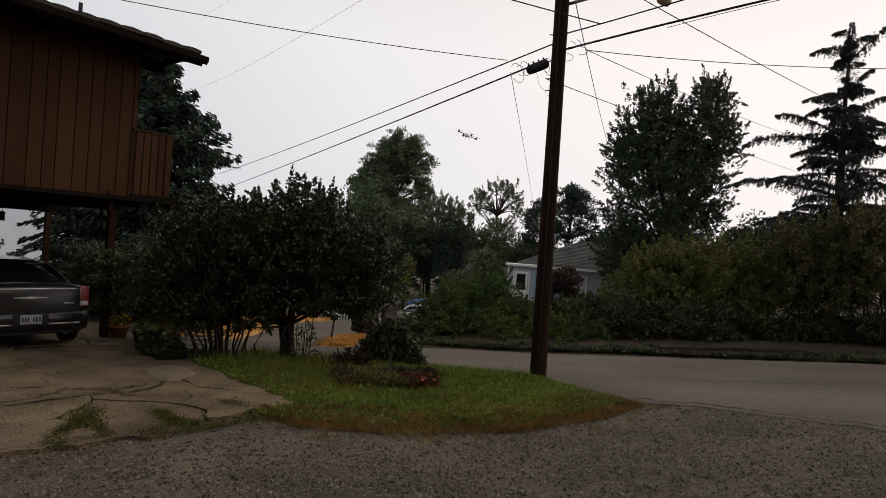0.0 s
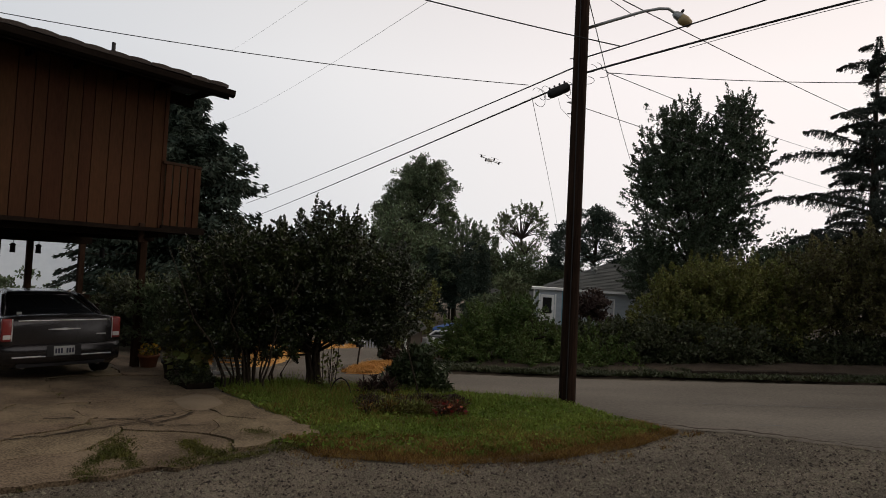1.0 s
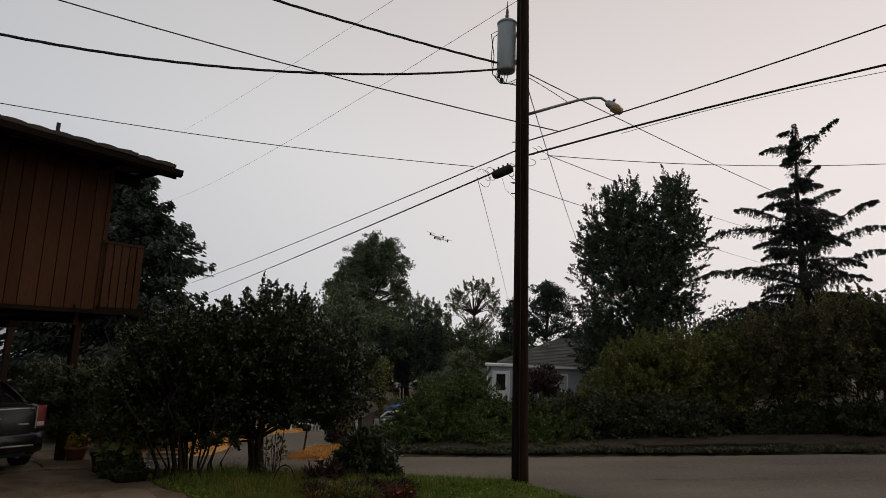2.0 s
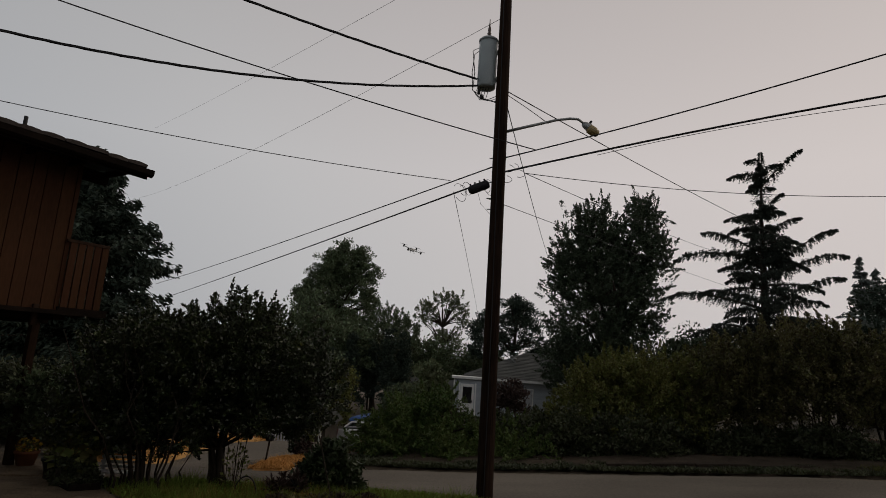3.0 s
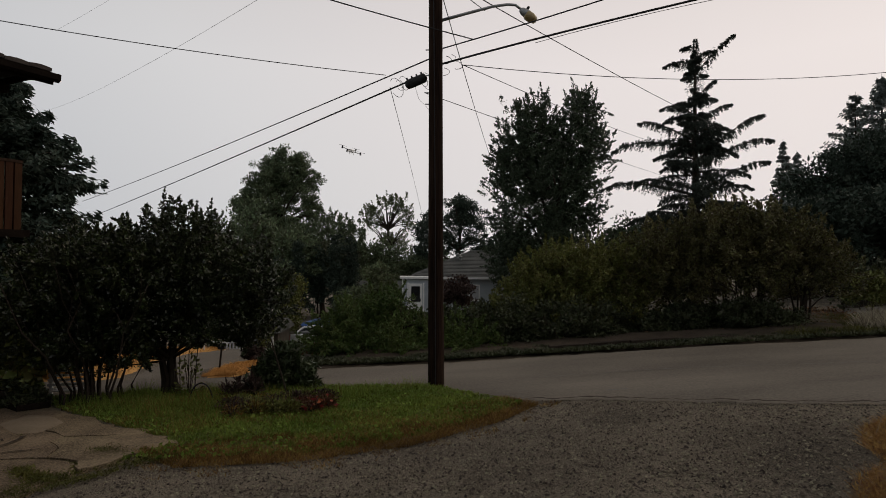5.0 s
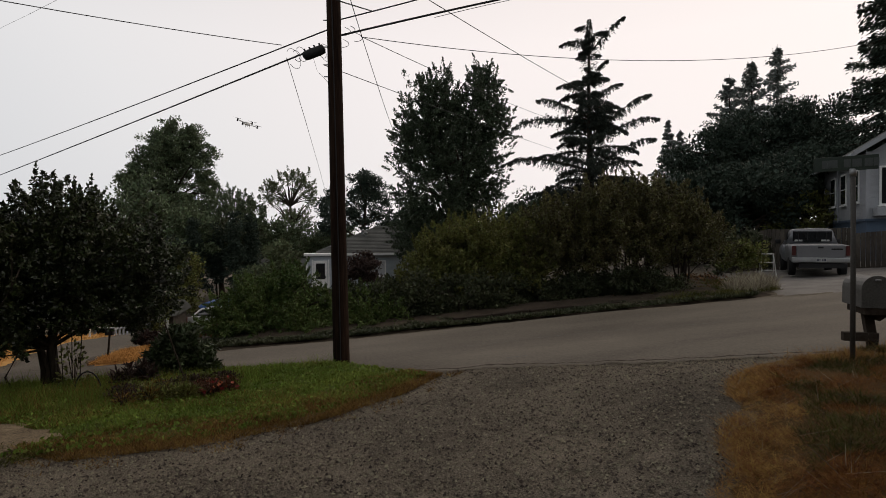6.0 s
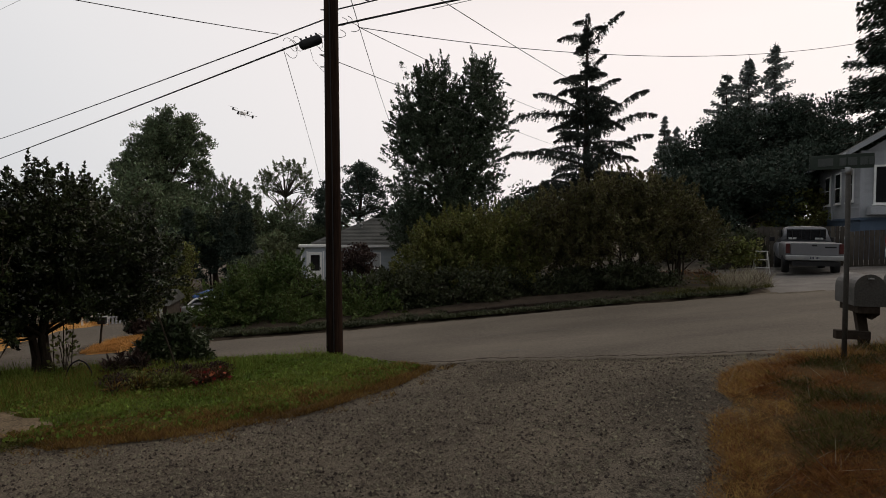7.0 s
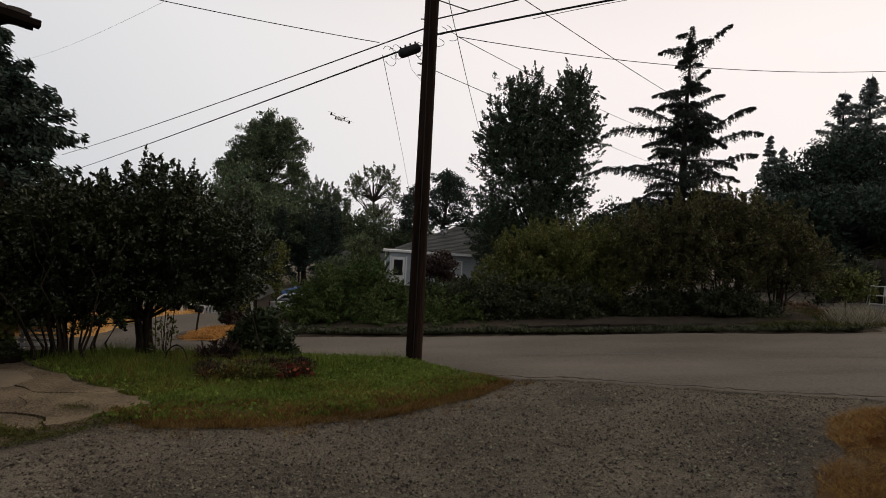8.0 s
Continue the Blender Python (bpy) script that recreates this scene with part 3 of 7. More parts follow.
# ---- far distance ----
def hill(name, az0, az1, r, h, mat, label, seed):
    a = np.radians(np.linspace(az0, az1, 60))
    z = np.array([h * (0.6 + 0.5 * noise.noise((k * 0.09, seed, 0)) + 0.12 * noise.noise((k * 0.5, seed, 3))) for k in range(60)])
    rows = [np.stack([rr * np.sin(a), rr * np.cos(a), zz], 1) for rr, zz in ((r, np.full(60, -40.0)), (r * 1.02, z * 0.6), (r * 1.06, z), (r * 1.3, z * 0.3 - 5))]
    v = np.concatenate(rows)
    i = np.concatenate([np.arange(59) + k * 60 for k in range(3)])
    ob = new(name, raw_mesh(name, v, np.stack([i, i + 1, i + 61, i + 60], 1), mat, True))
    return tagged(ob, label, "hill", kind="structure")


# solid backdrops; their haze is only surface colour
hill("backdrop_valley", -75, -36, 330, -3.5, M_HAZE, "pale valley backdrop beyond the carport, smoke haze in its colour", 5)
hill("backdrop_hill", -80, 80, 900, 8, M_HAZE, "pale wooded ridge far away, smoke haze in its colour", 2)


# ---- trees, shrubs and hedges ----
def foot(az, r):
    return polar(az, r)


broad_tree("tree", *foot(13.0, 40), [(-0.9, 0, 6.5, 3.2, 3.0, 4.6), (-1.8, 0, 10.2, 2.1, 2.0, 3.4), (-0.9, 0, 12.0, 1.4, 1.5, 2.0), (1.8, 0, 11.4, 1.5, 1.6, 3.2), (3.1, 0, 10.4, 1.1, 1.1, 1.9), (2.3, 0, 7.8, 1.5, 1.6, 2.6), (2.2, 0, 12.6, 1.2, 1.2, 2.0), (-3.0, 0, 9.0, 1.0, 1.2, 2.1), (-2.6, 0, 3.2, 1.9, 1.8, 2.4), (2.4, 0, 5.8, 1.1, 1.0, 0.9), (0.4, 0, 3.6, 2.4, 2.4, 3.0), (0, 0, 7.4, 2.4, 1.6, 4.0), (0.5, 0, 10.2, 1.4, 1.2, 2.4)], M_MAPLE, "tall dense green tree with upswept leafy shoots", 0.35, 2800, 0.34, 46, 0.185, 0.42, 40, 11, group="street trees", low=-0.85, sprig=0.85, rise=0.6)


def cedar(az, r, height, label, seed):
    """A tall cedar: long uneven boughs that rise from the trunk, hung with drooping curtains of needles."""
    g = np.random.default_rng(seed)
    x, y = foot(az, r)
    z0 = float(gz(x, y)) - 0.05
    t = thing("tree", (x, y, z0), label, "tree", "street trees")
    part("trunk", tube(bmesh.new(), [(0, 0, 0), (0.05, 0, height * 0.4), (-0.03, 0, height * 0.75), (0.05, 0, height)], [0.26, 0.19, 0.09, 0.02], 8), M_BARK, t, smooth=True)
    side = np.array([math.cos(radians(az)), -math.sin(radians(az))])
    deep = np.array([side[1], -side[0]])
    # reach to the side, height at the trunk, height at the tip
    boughs = [(1.75, 11.6, 13.45), (-1.45, 12.2, 12.1), (0.95, 10.4, 11.4), (-1.6, 10.0, 9.95), (1.65, 9.2, 10.1), (-2.75, 8.3, 9.75), (3.05, 7.2, 9.75), (-4.15, 8.0, 8.55), (3.45, 7.0, 8.45), (-1.9, 7.4, 7.6), (3.2, 5.6, 7.3), (-4.45, 5.6, 6.35), (2.4, 4.6, 5.4), (-3.4, 4.2, 4.6), (3.3, 3.6, 4.6), (-2.2, 3.0, 3.2), (0.8, 12.4, 12.6), (-0.7, 13.0, 12.9)]
    ways = [(side * w + deep * g.normal() * 0.25 * abs(w), a, b, abs(w)) for w, a, b in boughs]
    for k in range(112):
        zz = height * g.uniform(0.16, 0.95)
        w = 0.56 * (height - zz) ** 0.9 * g.uniform(0.35, 0.9)
        a = g.random() * 6.283
        ways.append((np.array([math.cos(a), math.sin(a)]) * w, zz, zz + w * g.uniform(-0.1, 0.28), w))
    cs, ws = [], []
    wood = bmesh.new()
    for d, za, zb, w in ways:
        u = np.linspace(0, 1, 7)
        rise = za + (zb - za) * u + 0.05 * w * np.sin(np.pi * u) - 0.10 * w * u ** 8
        line = np.column_stack([d[0] * u, d[1] * u, rise])
        tube(wood, [tuple(q) for q in line], [0.018 * w * q + 0.006 for q in (1, 0.85, 0.7, 0.5, 0.35, 0.2, 0.05)], 5, cap=False)
        across = np.array([-d[1], d[0]]) / max(w, 0.1)
        n = int(44 * w) + 18
        for v in 0.10 + 0.92 * g.random(n) ** 0.8:
            v = min(v, 1.0)
            p = np.array([np.interp(v, u, line[:, j]) for j in range(3)])
            out = g.normal() * 0.20 * w * (1.1 - v)
            p[:2] += across * out
            drop = g.uniform(0.06, 0.72) * (0.18 + 0.82 * (1.0 - v) ** 0.6) * min(1.0, 0.45 + 0.25 * w)
            m = 18
            f = g.random(m)
            lean = g.normal(size=2) * 0.12 + d / max(w, 0.1) * 0.18
            cs.append(np.column_stack([p[0] + lean[0] * f * drop + g.normal(size=m) * 0.02, p[1] + lean[1] * f * drop + g.normal(size=m) * 0.02, p[2] + 0.05 - f * drop]))
            ws.append(np.column_stack([np.full(m, lean[0] + d[0] / max(w, 0.1) * 0.5), np.full(m, lean[1] + d[1] / max(w, 0.1) * 0.5), np.where(f < 0.3, 0.0, -0.8)]))
    n = 1500
    zz = height * g.uniform(0.80, 1.0, n)
    rr = 0.07 + 0.20 * (height - zz) ** 0.8 * g.random(n)
    a = g.random(n) * 6.283
    cs.append(np.column_stack([rr * np.cos(a), rr * np.sin(a), zz]))
    ws.append(np.column_stack([np.cos(a), np.sin(a), np.full(n, -0.3)]))
    tagged(part("bough_frame", wood, M_BARK, t, smooth=True), kind="stuff")
    tagged(leaves("needles", np.concatenate(cs), 0.125, M_CEDAR, t, np.concatenate(ws), 0.20, 0.35, seed, 0.05), kind="stuff")
    return t


cedar(25.8, 32, 13.4, "tall dark cedar with long rising boughs and drooping needles", 21)
broad_tree("tree", *foot(-11.6, 60), [(-1.2, 0, 10.0, 3.5, 3.2, 4.0), (-0.4, 0, 13.0, 2.1, 2.2, 2.3), (-3.5, 0, 10.8, 1.5, 1.8, 1.9), (-3.7, 0, 8.0, 1.9, 2.2, 2.1), (1.5, 0, 11.2, 1.6, 1.8, 2.5), (2.0, 0, 9.0, 1.2, 1.6, 1.5), (0.8, 0, 13.6, 1.1, 1.2, 1.5), (-1.9, 0, 12.6, 1.3, 1.4, 1.6), (-1.0, 0, 6.6, 3.0, 2.4, 2.4), (-4.4, 0, 9.4, 1.3, 1.4, 1.6)], M_TREE, "broad green tree with an open rounded crown", 0.4, 900, 0.55, 66, 0.22, 0.5, 60, 12, group="street trees", low=-0.8)
broad_tree("tree", *foot(-7.0, 54), [(-0.8, 0, 5.6, 2.6, 2.6, 2.7), (1.2, 0, 4.8, 1.6, 1.6, 2.5), (-3.2, 0, 4.4, 2.4, 2.4, 3.0)], M_TREE, "round-headed mid-green tree in full leaf", 0.3, 360, 0.45, 70, 0.19, 0.45, 20, 13, group="street trees", sprig=0.9)
broad_tree("tree", *foot(-2.3, 60), [(-1.7, 0, 8.0, 1.2, 1.2, 2.0), (1.3, 0, 8.8, 1.2, 1.2, 1.9), (-0.2, 0, 9.6, 1.3, 1.0, 1.4), (0.2, 0, 5.6, 1.7, 1.4, 1.5), (1.9, 0, 7.4, 0.8, 0.8, 1.2)], M_PALE, "thin pale green tree with bare forked limbs", 0.26, 240, 0.36, 46, 0.19, 0.4, 44, 14, group="street trees", sprig=0.7, rise=0.9)
broad_tree("tree", *foot(4.4, 52), [(0, 0, 6.2, 2.3, 2.2, 3.2), (-2.6, 0, 5.6, 1.5, 1.6, 2.6), (2.3, 0, 4.0, 1.8, 1.8, 2.2), (0.3, 0, 8.2, 1.2, 1.2, 1.4)], M_CONIFER, "dense dark evergreen tree behind the cottage", 0.3, 330, 0.55, 70, 0.19, 0.5, 16, 15, group="street trees", low=-0.8)
for az, r, h, w, mat, seed in ((-16.5, 46, 8.0, 4.0, M_TREE, 31), (-12.5, 44, 7.0, 3.6, M_TREE, 32), (-8.5, 47, 5.6, 3.2, M_HEDGE_DARK, 33), (-4.0, 56, 5.6, 3.4, M_TREE, 34), (0.8, 58, 5.2, 3.2, M_TREE, 35), (-20.5, 44, 6.4, 4.0, M_TREE, 36), (-25.0, 42, 5.0, 4.2, M_TREE, 37), (9.5, 56, 5.6, 3.6, M_MAPLE, 38), (20.5, 44, 5.4, 3.4, M_MAPLE, 39), (31.0, 40, 5.0, 4.0, M_MAPLE, 40), (36.0, 38, 4.4, 3.6, M_CONIFER, 41), (33.6, 36, 5.0, 3.8, M_CONIFER, 48), (38.6, 37, 5.6, 4.0, M_CONIFER, 49), (42.6, 41, 6.4, 4.2, M_CONIFER, 56), (46.5, 46, 7.5, 4.4, M_CONIFER, 57)):
    broad_tree("tree", *foot(az, r), [(0, 0, h * 0.5, w * 0.8, w * 0.7, h * 0.52), (w * 0.4, 0, h * 0.62, w * 0.45, w * 0.45, h * 0.4), (-w * 0.5, 0, h * 0.45, w * 0.5, w * 0.5, h * 0.42)], mat, "leafy green tree in the dense woods", 0.22, 130, 0.9, 85, 0.24, 0.55, 10, seed, group="background trees")
for az, r, h, w, mat, seed in ((-20.5, 27, 3.6, 2.2, M_TREE, 42), (-17.6, 28, 4.0, 2.0, M_HEDGE, 43), (-15.0, 30, 4.6, 2.0, M_TREE, 44), (-13.0, 33, 4.6, 2.0, M_HEDGE, 45), (-23.5, 28, 4.2, 2.6, M_TREE, 46), (-5.0, 36, 3.6, 1.8, M_TREE, 47)):
    broad_tree("tree", *foot(az, r), [(0, 0, h * 0.55, w * 0.8, w * 0.7, h * 0.46), (w * 0.4, 0, h * 0.66, w * 0.45, w * 0.45, h * 0.36), (-w * 0.5, 0, h * 0.5, w * 0.5, w * 0.5, h * 0.38)], mat, "dense leafy green tree beside the lane", 0.12, 170, 0.5, 95, 0.14, 0.55, 10, seed, group="lane trees", low=-0.7)
for az, r, h in ((-10.8, 42, 6.4), (-8.9, 43, 6.0), (-7.4, 42, 6.6), (-6.0, 43, 6.2), (-12.4, 41, 5.4)):
    broad_tree("tree", *foot(az, r), [(0, 0, h * 0.38, 0.62, 0.62, h * 0.40), (0, 0, h * 0.66, 0.42, 0.42, h * 0.34)], M_CONIFER, "slender upright dark cypress", 0.08, 110, 0.36, 85, 0.15, 0.45, 4, int(50 + h * 10), group="cypresses")
broad_tree("tree", *foot(-3.6, 34), [(0, 0, 2.2, 1.4, 1.4, 2.2), (0.3, 0, 3.6, 0.8, 0.8, 1.4)], M_PALE, "loose grey-green young tree before the cottage", 0.1, 70, 0.5, 60, 0.22, 0.5, 14, 55, group="background trees")

# firs behind the house and on the hillside
conifer("tree", *foot(-34.2, 30), 11.5, 7.4, M_CONIFER, "tall dark fir beside the brown house", 22, 0.34, 11, 0.26, 0.10, 0.34, 300, 0.95, 0.03, ragged=0.14, puff=0.4, fan=0.16, widest=3.9, group="firs")
conifer("tree", *foot(-37.0, 33), 6.6, 4.2, M_CONIFER, "dark fir behind the carport", 23, 0.36, 10, 0.42, 0.0, 0.26, 170, 0.72, 0.03, group="firs")
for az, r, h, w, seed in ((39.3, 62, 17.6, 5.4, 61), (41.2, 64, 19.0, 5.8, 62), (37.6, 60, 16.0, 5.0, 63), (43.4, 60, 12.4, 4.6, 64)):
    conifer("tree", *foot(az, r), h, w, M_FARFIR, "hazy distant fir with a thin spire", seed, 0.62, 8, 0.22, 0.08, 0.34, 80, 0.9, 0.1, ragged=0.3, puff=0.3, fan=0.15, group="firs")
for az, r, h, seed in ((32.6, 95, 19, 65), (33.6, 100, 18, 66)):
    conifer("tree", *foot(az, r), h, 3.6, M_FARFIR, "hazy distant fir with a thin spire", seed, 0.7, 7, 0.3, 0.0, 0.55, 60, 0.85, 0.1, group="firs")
broad_tree("tree", *foot(40.0, 50), [(0, 0, 5.5, 5.2, 4, 4.6), (-2.6, 0, 7.6, 2.2, 2.4, 2.8), (2.6, 0, 8.2, 2.8, 2.6, 3.4), (5.4, 0, 7.4, 3.0, 2.6, 3.8), (-5.4, 0, 5.4, 2.6, 2.4, 3.4)], M_CONIFER, "big dark oak-like tree behind the fence", 0.4, 420, 0.85, 90, 0.23, 0.55, 40, 67, group="background trees")
broad_tree("tree", *foot(43.6, 38), [(0, 0, 1.8, 2.0, 1.8, 2.0)], M_HEDGE, "bright green shrub beside the white house", 0.08, 60, 0.6, 60, 0.22, 0.5, 4, 68, category="shrub")
conifer("tree", *foot(52.6, 44), 21, 6.3, M_CONIFER, "huge dark spruce rising over the white house", 24, 0.45, 11, 0.30, 0.08, 0.30, 420, 0.6, 0.05, puff=0.5, ragged=0.18, group="firs")
conifer("tree", *foot(62.5, 8.7), 12, 2.15, M_CONIFER, "spruce overhanging the verge with drooping boughs", 25, 0.40, 8, 0.22, 0.06, 0.085, 620, 0.5, 0.27, group="firs", ragged=0.12, puff=0.5)

# the shrub with many stems beside the drive
x, y = foot(-21.8, 11.2)
broad_tree("shrub", x, y, [(-0.1, 0, 1.85, 1.35, 1.2, 0.95), (0.05, -0.1, 2.66, 0.6, 0.6, 0.68), (0.55, 0, 2.55, 0.5, 0.6, 0.6), (1.05, 0.1, 2.12, 0.95, 0.9, 0.75), (-1.25, -0.1, 2.0, 1.0, 0.9, 0.85), (-0.75, -0.1, 2.4, 0.6, 0.6, 0.6), (1.5, 0.2, 1.65, 0.55, 0.55, 0.68), (-1.8, -0.2, 1.4, 0.75, 0.7, 0.95), (-0.8, -0.2, 1.15, 1.2, 1.0, 0.55), (-1.4, -0.2, 0.9, 1.0, 0.8, 0.5), (0.7, -0.1, 1.3, 0.9, 0.8, 0.45), (1.4, 0.1, 1.2, 0.5, 0.5, 0.4)], M_CAMELLIA, "large glossy dark camellia with several crooked stems", 0.085, 1500, 0.16, 72, 0.068, 0.46, 70, 71, "shrub", stems=5, splay=0.20, low=-0.95, sprig=0.36, rise=0.5)
broad_tree("shrub", *foot(-27.2, 11.1), [(0, 0, 2.0, 0.95, 0.8, 0.80), (-0.7, 0, 1.7, 0.8, 0.7, 0.85), (0.6, 0, 1.9, 0.8, 0.8, 0.75), (-1.2, 0, 1.0, 0.5, 0.5, 0.6), (0.2, -0.2, 0.95, 0.8, 0.6, 0.4)], M_CAMELLIA, "dark evergreen shrub with a thicket of thin stems", 0.035, 620, 0.16, 74, 0.068, 0.48, 26, 72, "shrub", stems=26, splay=0.5, low=-0.6, sprig=0.36, rise=0.5)
broad_tree("tree", *foot(-46.5, 40), [(0, 0, 0.4, 3.4, 3.0, 2.6)], M_TREE, "round dark tree in the valley past the carport", 0.2, 120, 0.7, 80, 0.22, 0.55, 6, 75, z=-3.2)
broad_tree("shrub", *foot(-34.0, 13.6), [(0, 0, 0.9, 0.8, 0.7, 0.9), (0.7, 0, 0.8, 0.6, 0.6, 0.8), (-0.5, 0, 1.3, 0.4, 0.4, 0.6)], M_TREE, "loose light green shrub beside the carport post", 0.04, 70, 0.24, 60, 0.10, 0.5, 20, 73, "shrub", stems=4)
broad_tree("shrub", *foot(-11.9, 10.7), [(0, 0, 0.40, 0.42, 0.40, 0.40), (0.02, 0, 0.64, 0.26, 0.3, 0.28), (-0.25, 0, 0.32, 0.28, 0.3, 0.30), (0.32, 0, 0.30, 0.26, 0.28, 0.28)], M_RHODO, "small rounded rhododendron with long dark leaves", 0.02, 150, 0.14, 40, 0.12, 0.3, 30, 74, "shrub", stems=5, low=-0.9)

broad_tree("shrub", *foot(-36.0, 18.5), [(0, 0, 1.0, 1.6, 1.0, 1.1), (1.5, 0, 1.0, 1.2, 1.0, 1.2)], M_HEDGE_DARK, "dark shrubbery beyond the carport fence", 0.05, 170, 0.35, 85, 0.11, 0.5, 12, 76, "shrub", stems=5, low=-0.8)
broad_tree("shrub", *foot(-31.0, 15.5), [(0, 0, 0.9, 1.1, 0.9, 1.0)], M_HEDGE_DARK, "dark shrub beyond the planter", 0.05, 120, 0.3, 85, 0.10, 0.5, 12, 77, "shrub", stems=4, low=-0.8)

# hedges across the street
broad_tree("shrub", *foot(-15.0, 26.5), [(0, 0, 0.8, 0.8, 0.8, 0.9), (-0.8, 0, 0.6, 0.6, 0.7, 0.7), (0.4, 0, 1.1, 0.5, 0.6, 0.7)], M_HEDGE, "leafy olive shrub before the porch", 0.05, 170, 0.3, 70, 0.12, 0.5, 12, 79, "shrub", stems=4, low=-0.8)
broad_tree("juniper_shrub", *foot(-2.4, 16.6), [(-1.5, -0.2, 0.35, 0.75, 0.9, 0.6), (-0.6, 0.3, 0.75, 1.1, 1.1, 0.8), (-0.1, 0.4, 1.0, 0.8, 0.9, 0.80), (0.8, 0.3, 0.55, 0.8, 0.9, 0.62), (1.9, 0, 0.45, 1.1, 0.9, 0.7), (-0.3, -1.0, 0.3, 1.6, 0.8, 0.6), (1.9, -1.0, 0.25, 1.5, 0.8, 0.55)], M_JUNIPER, "sprawling feathery green juniper on the bank", 0.06, 760, 0.20, 84, 0.12, 0.24, 20, 81, "shrub", stems=3, low=-0.6, sprig=0.62, rise=0.05)
broad_tree("juniper_shrub", *foot(3.6, 16.8), [(0, 0, 0.45, 1.1, 0.9, 0.75), (1.0, 0.2, 0.6, 0.9, 0.9, 0.8)], M_HEDGE_DARK, "low dark bramble shrub on the bank", 0.05, 130, 0.32, 75, 0.12, 0.45, 16, 82, "shrub", stems=3)
broad_tree("shrub", *foot(4.2, 23), [(0, 0, 1.4, 0.8, 0.8, 0.9)], M_PLUM, "dark red-leaved shrub before the cottage", 0.05, 60, 0.3, 60, 0.12, 0.5, 10, 83, "shrub", stems=3)
HEDGE = [
    (10.6, 18.2, [(0, 0, 1.0, 0.9, 0.9, 0.95), (0.5, 0, 1.5, 0.8, 0.8, 0.9), (-0.5, -0.5, 0.6, 0.9, 0.7, 0.7)], M_HEDGE, "dark olive hedge shrub beside the cottage", 300, 83),
    (13.2, 18.0, [(0, 0, 1.75, 1.1, 1.1, 1.2), (-0.8, 0, 1.35, 0.7, 0.8, 1.0), (0.8, 0.1, 1.75, 0.9, 0.9, 1.05), (-0.3, -0.7, 0.7, 1.6, 0.7, 0.8)], M_HEDGE, "tall loose olive-green hedge shrub along the street", 480, 84),
    (18.6, 18.4, [(0, 0, 1.6, 1.4, 1.2, 1.15), (0.9, 0, 1.85, 0.9, 1.0, 1.05), (-0.9, 0, 1.5, 1.0, 1.0, 1.15), (0, -0.4, 0.9, 1.5, 0.7, 0.75)], M_HEDGE, "olive-green hedge shrub with russet tips", 480, 85),
    (24.4, 18.8, [(0, 0, 2.0, 1.4, 1.3, 1.35), (0.8, 0.2, 2.4, 1.0, 0.9, 1.05), (-1.0, 0, 1.8, 1.0, 1.0, 1.2), (0, -0.4, 1.3, 1.5, 0.8, 0.6)], M_HEDGE_BROWN, "tall olive hedge shrub on bare stems", 480, 86),
    (29.8, 18.6, [(0, 0, 2.2, 1.5, 1.3, 1.4), (0.5, 0.2, 2.6, 1.0, 0.9, 1.05), (-0.9, 0.1, 2.5, 0.9, 0.9, 1.1), (0, -0.3, 1.3, 1.5, 0.8, 0.6)], M_HEDGE_BROWN, "tall brownish hedge shrub on bare stems", 480, 87),
    (34.0, 19.0, [(0, 0, 1.8, 1.1, 0.9, 1.15), (-0.6, 0, 2.35, 0.85, 0.8, 1.0), (0.7, 0, 1.5, 0.7, 0.7, 0.95)], M_HEDGE_BROWN, "brownish hedge shrub thinning at the end", 330, 90),
]
for az, r, blobs, mat, label, n, seed in HEDGE:
    broad_tree("hedge_shrub", *foot(az, r), blobs, mat, label, 0.06, n, 0.22, 92, 0.08, 0.48, 50, seed, "shrub", low=-0.6, stems=8, group="hedge shrubs", sprig=0.55, rise=0.9)
broad_tree("shrub", *foot(14.5, 16.6), [(0, 0, 0.5, 1.6, 0.7, 0.7), (-1.4, 0, 0.5, 1.0, 0.7, 0.7)], M_HEDGE_DARK, "low dark brambles at the foot of the hedge", 0.04, 200, 0.28, 90, 0.09, 0.5, 16, 91, "shrub", stems=5, low=-0.8)
for az, r, seed in ((21.5, 17.8, 92), (27.0, 18.2, 93), (31.5, 18.2, 94)):
    broad_tree("shrub", *foot(az, r), [(0, 0, 0.35, 1.1, 0.6, 0.5), (-0.9, 0.2, 0.4, 0.7, 0.6, 0.55)], M_HEDGE_DARK, "low dark undergrowth among the hedge stems", 0.03, 120, 0.26, 70, 0.09, 0.5, 14, seed, "shrub", stems=9, low=-0.8, group="undergrowth")
broad_tree("shrub", *foot(38.6, 23.5), [(0, 0, 0.75, 0.75, 0.7, 0.75)], M_HEDGE, "yellow-green rounded shrub at the driveway", 0.04, 60, 0.3, 60, 0.12, 0.5, 10, 88, "shrub", stems=3)
broad_tree("shrub", *foot(28.5, 24.5), [(0, 0, 1.6, 4.0, 1.2, 1.6), (4.5, 0, 1.2, 2.5, 1.0, 1.4), (-4.5, 0, 1.4, 3.0, 1.0, 1.5)], M_HEDGE_DARK, "dark thicket behind the hedge", 0.06, 260, 0.5, 70, 0.18, 0.5, 30, 89, "shrub", stems=6)


# ---- the utility pole and its wires ----
PX, PY = 0.42, 10.33
PZ = float(gz(PX, PY))


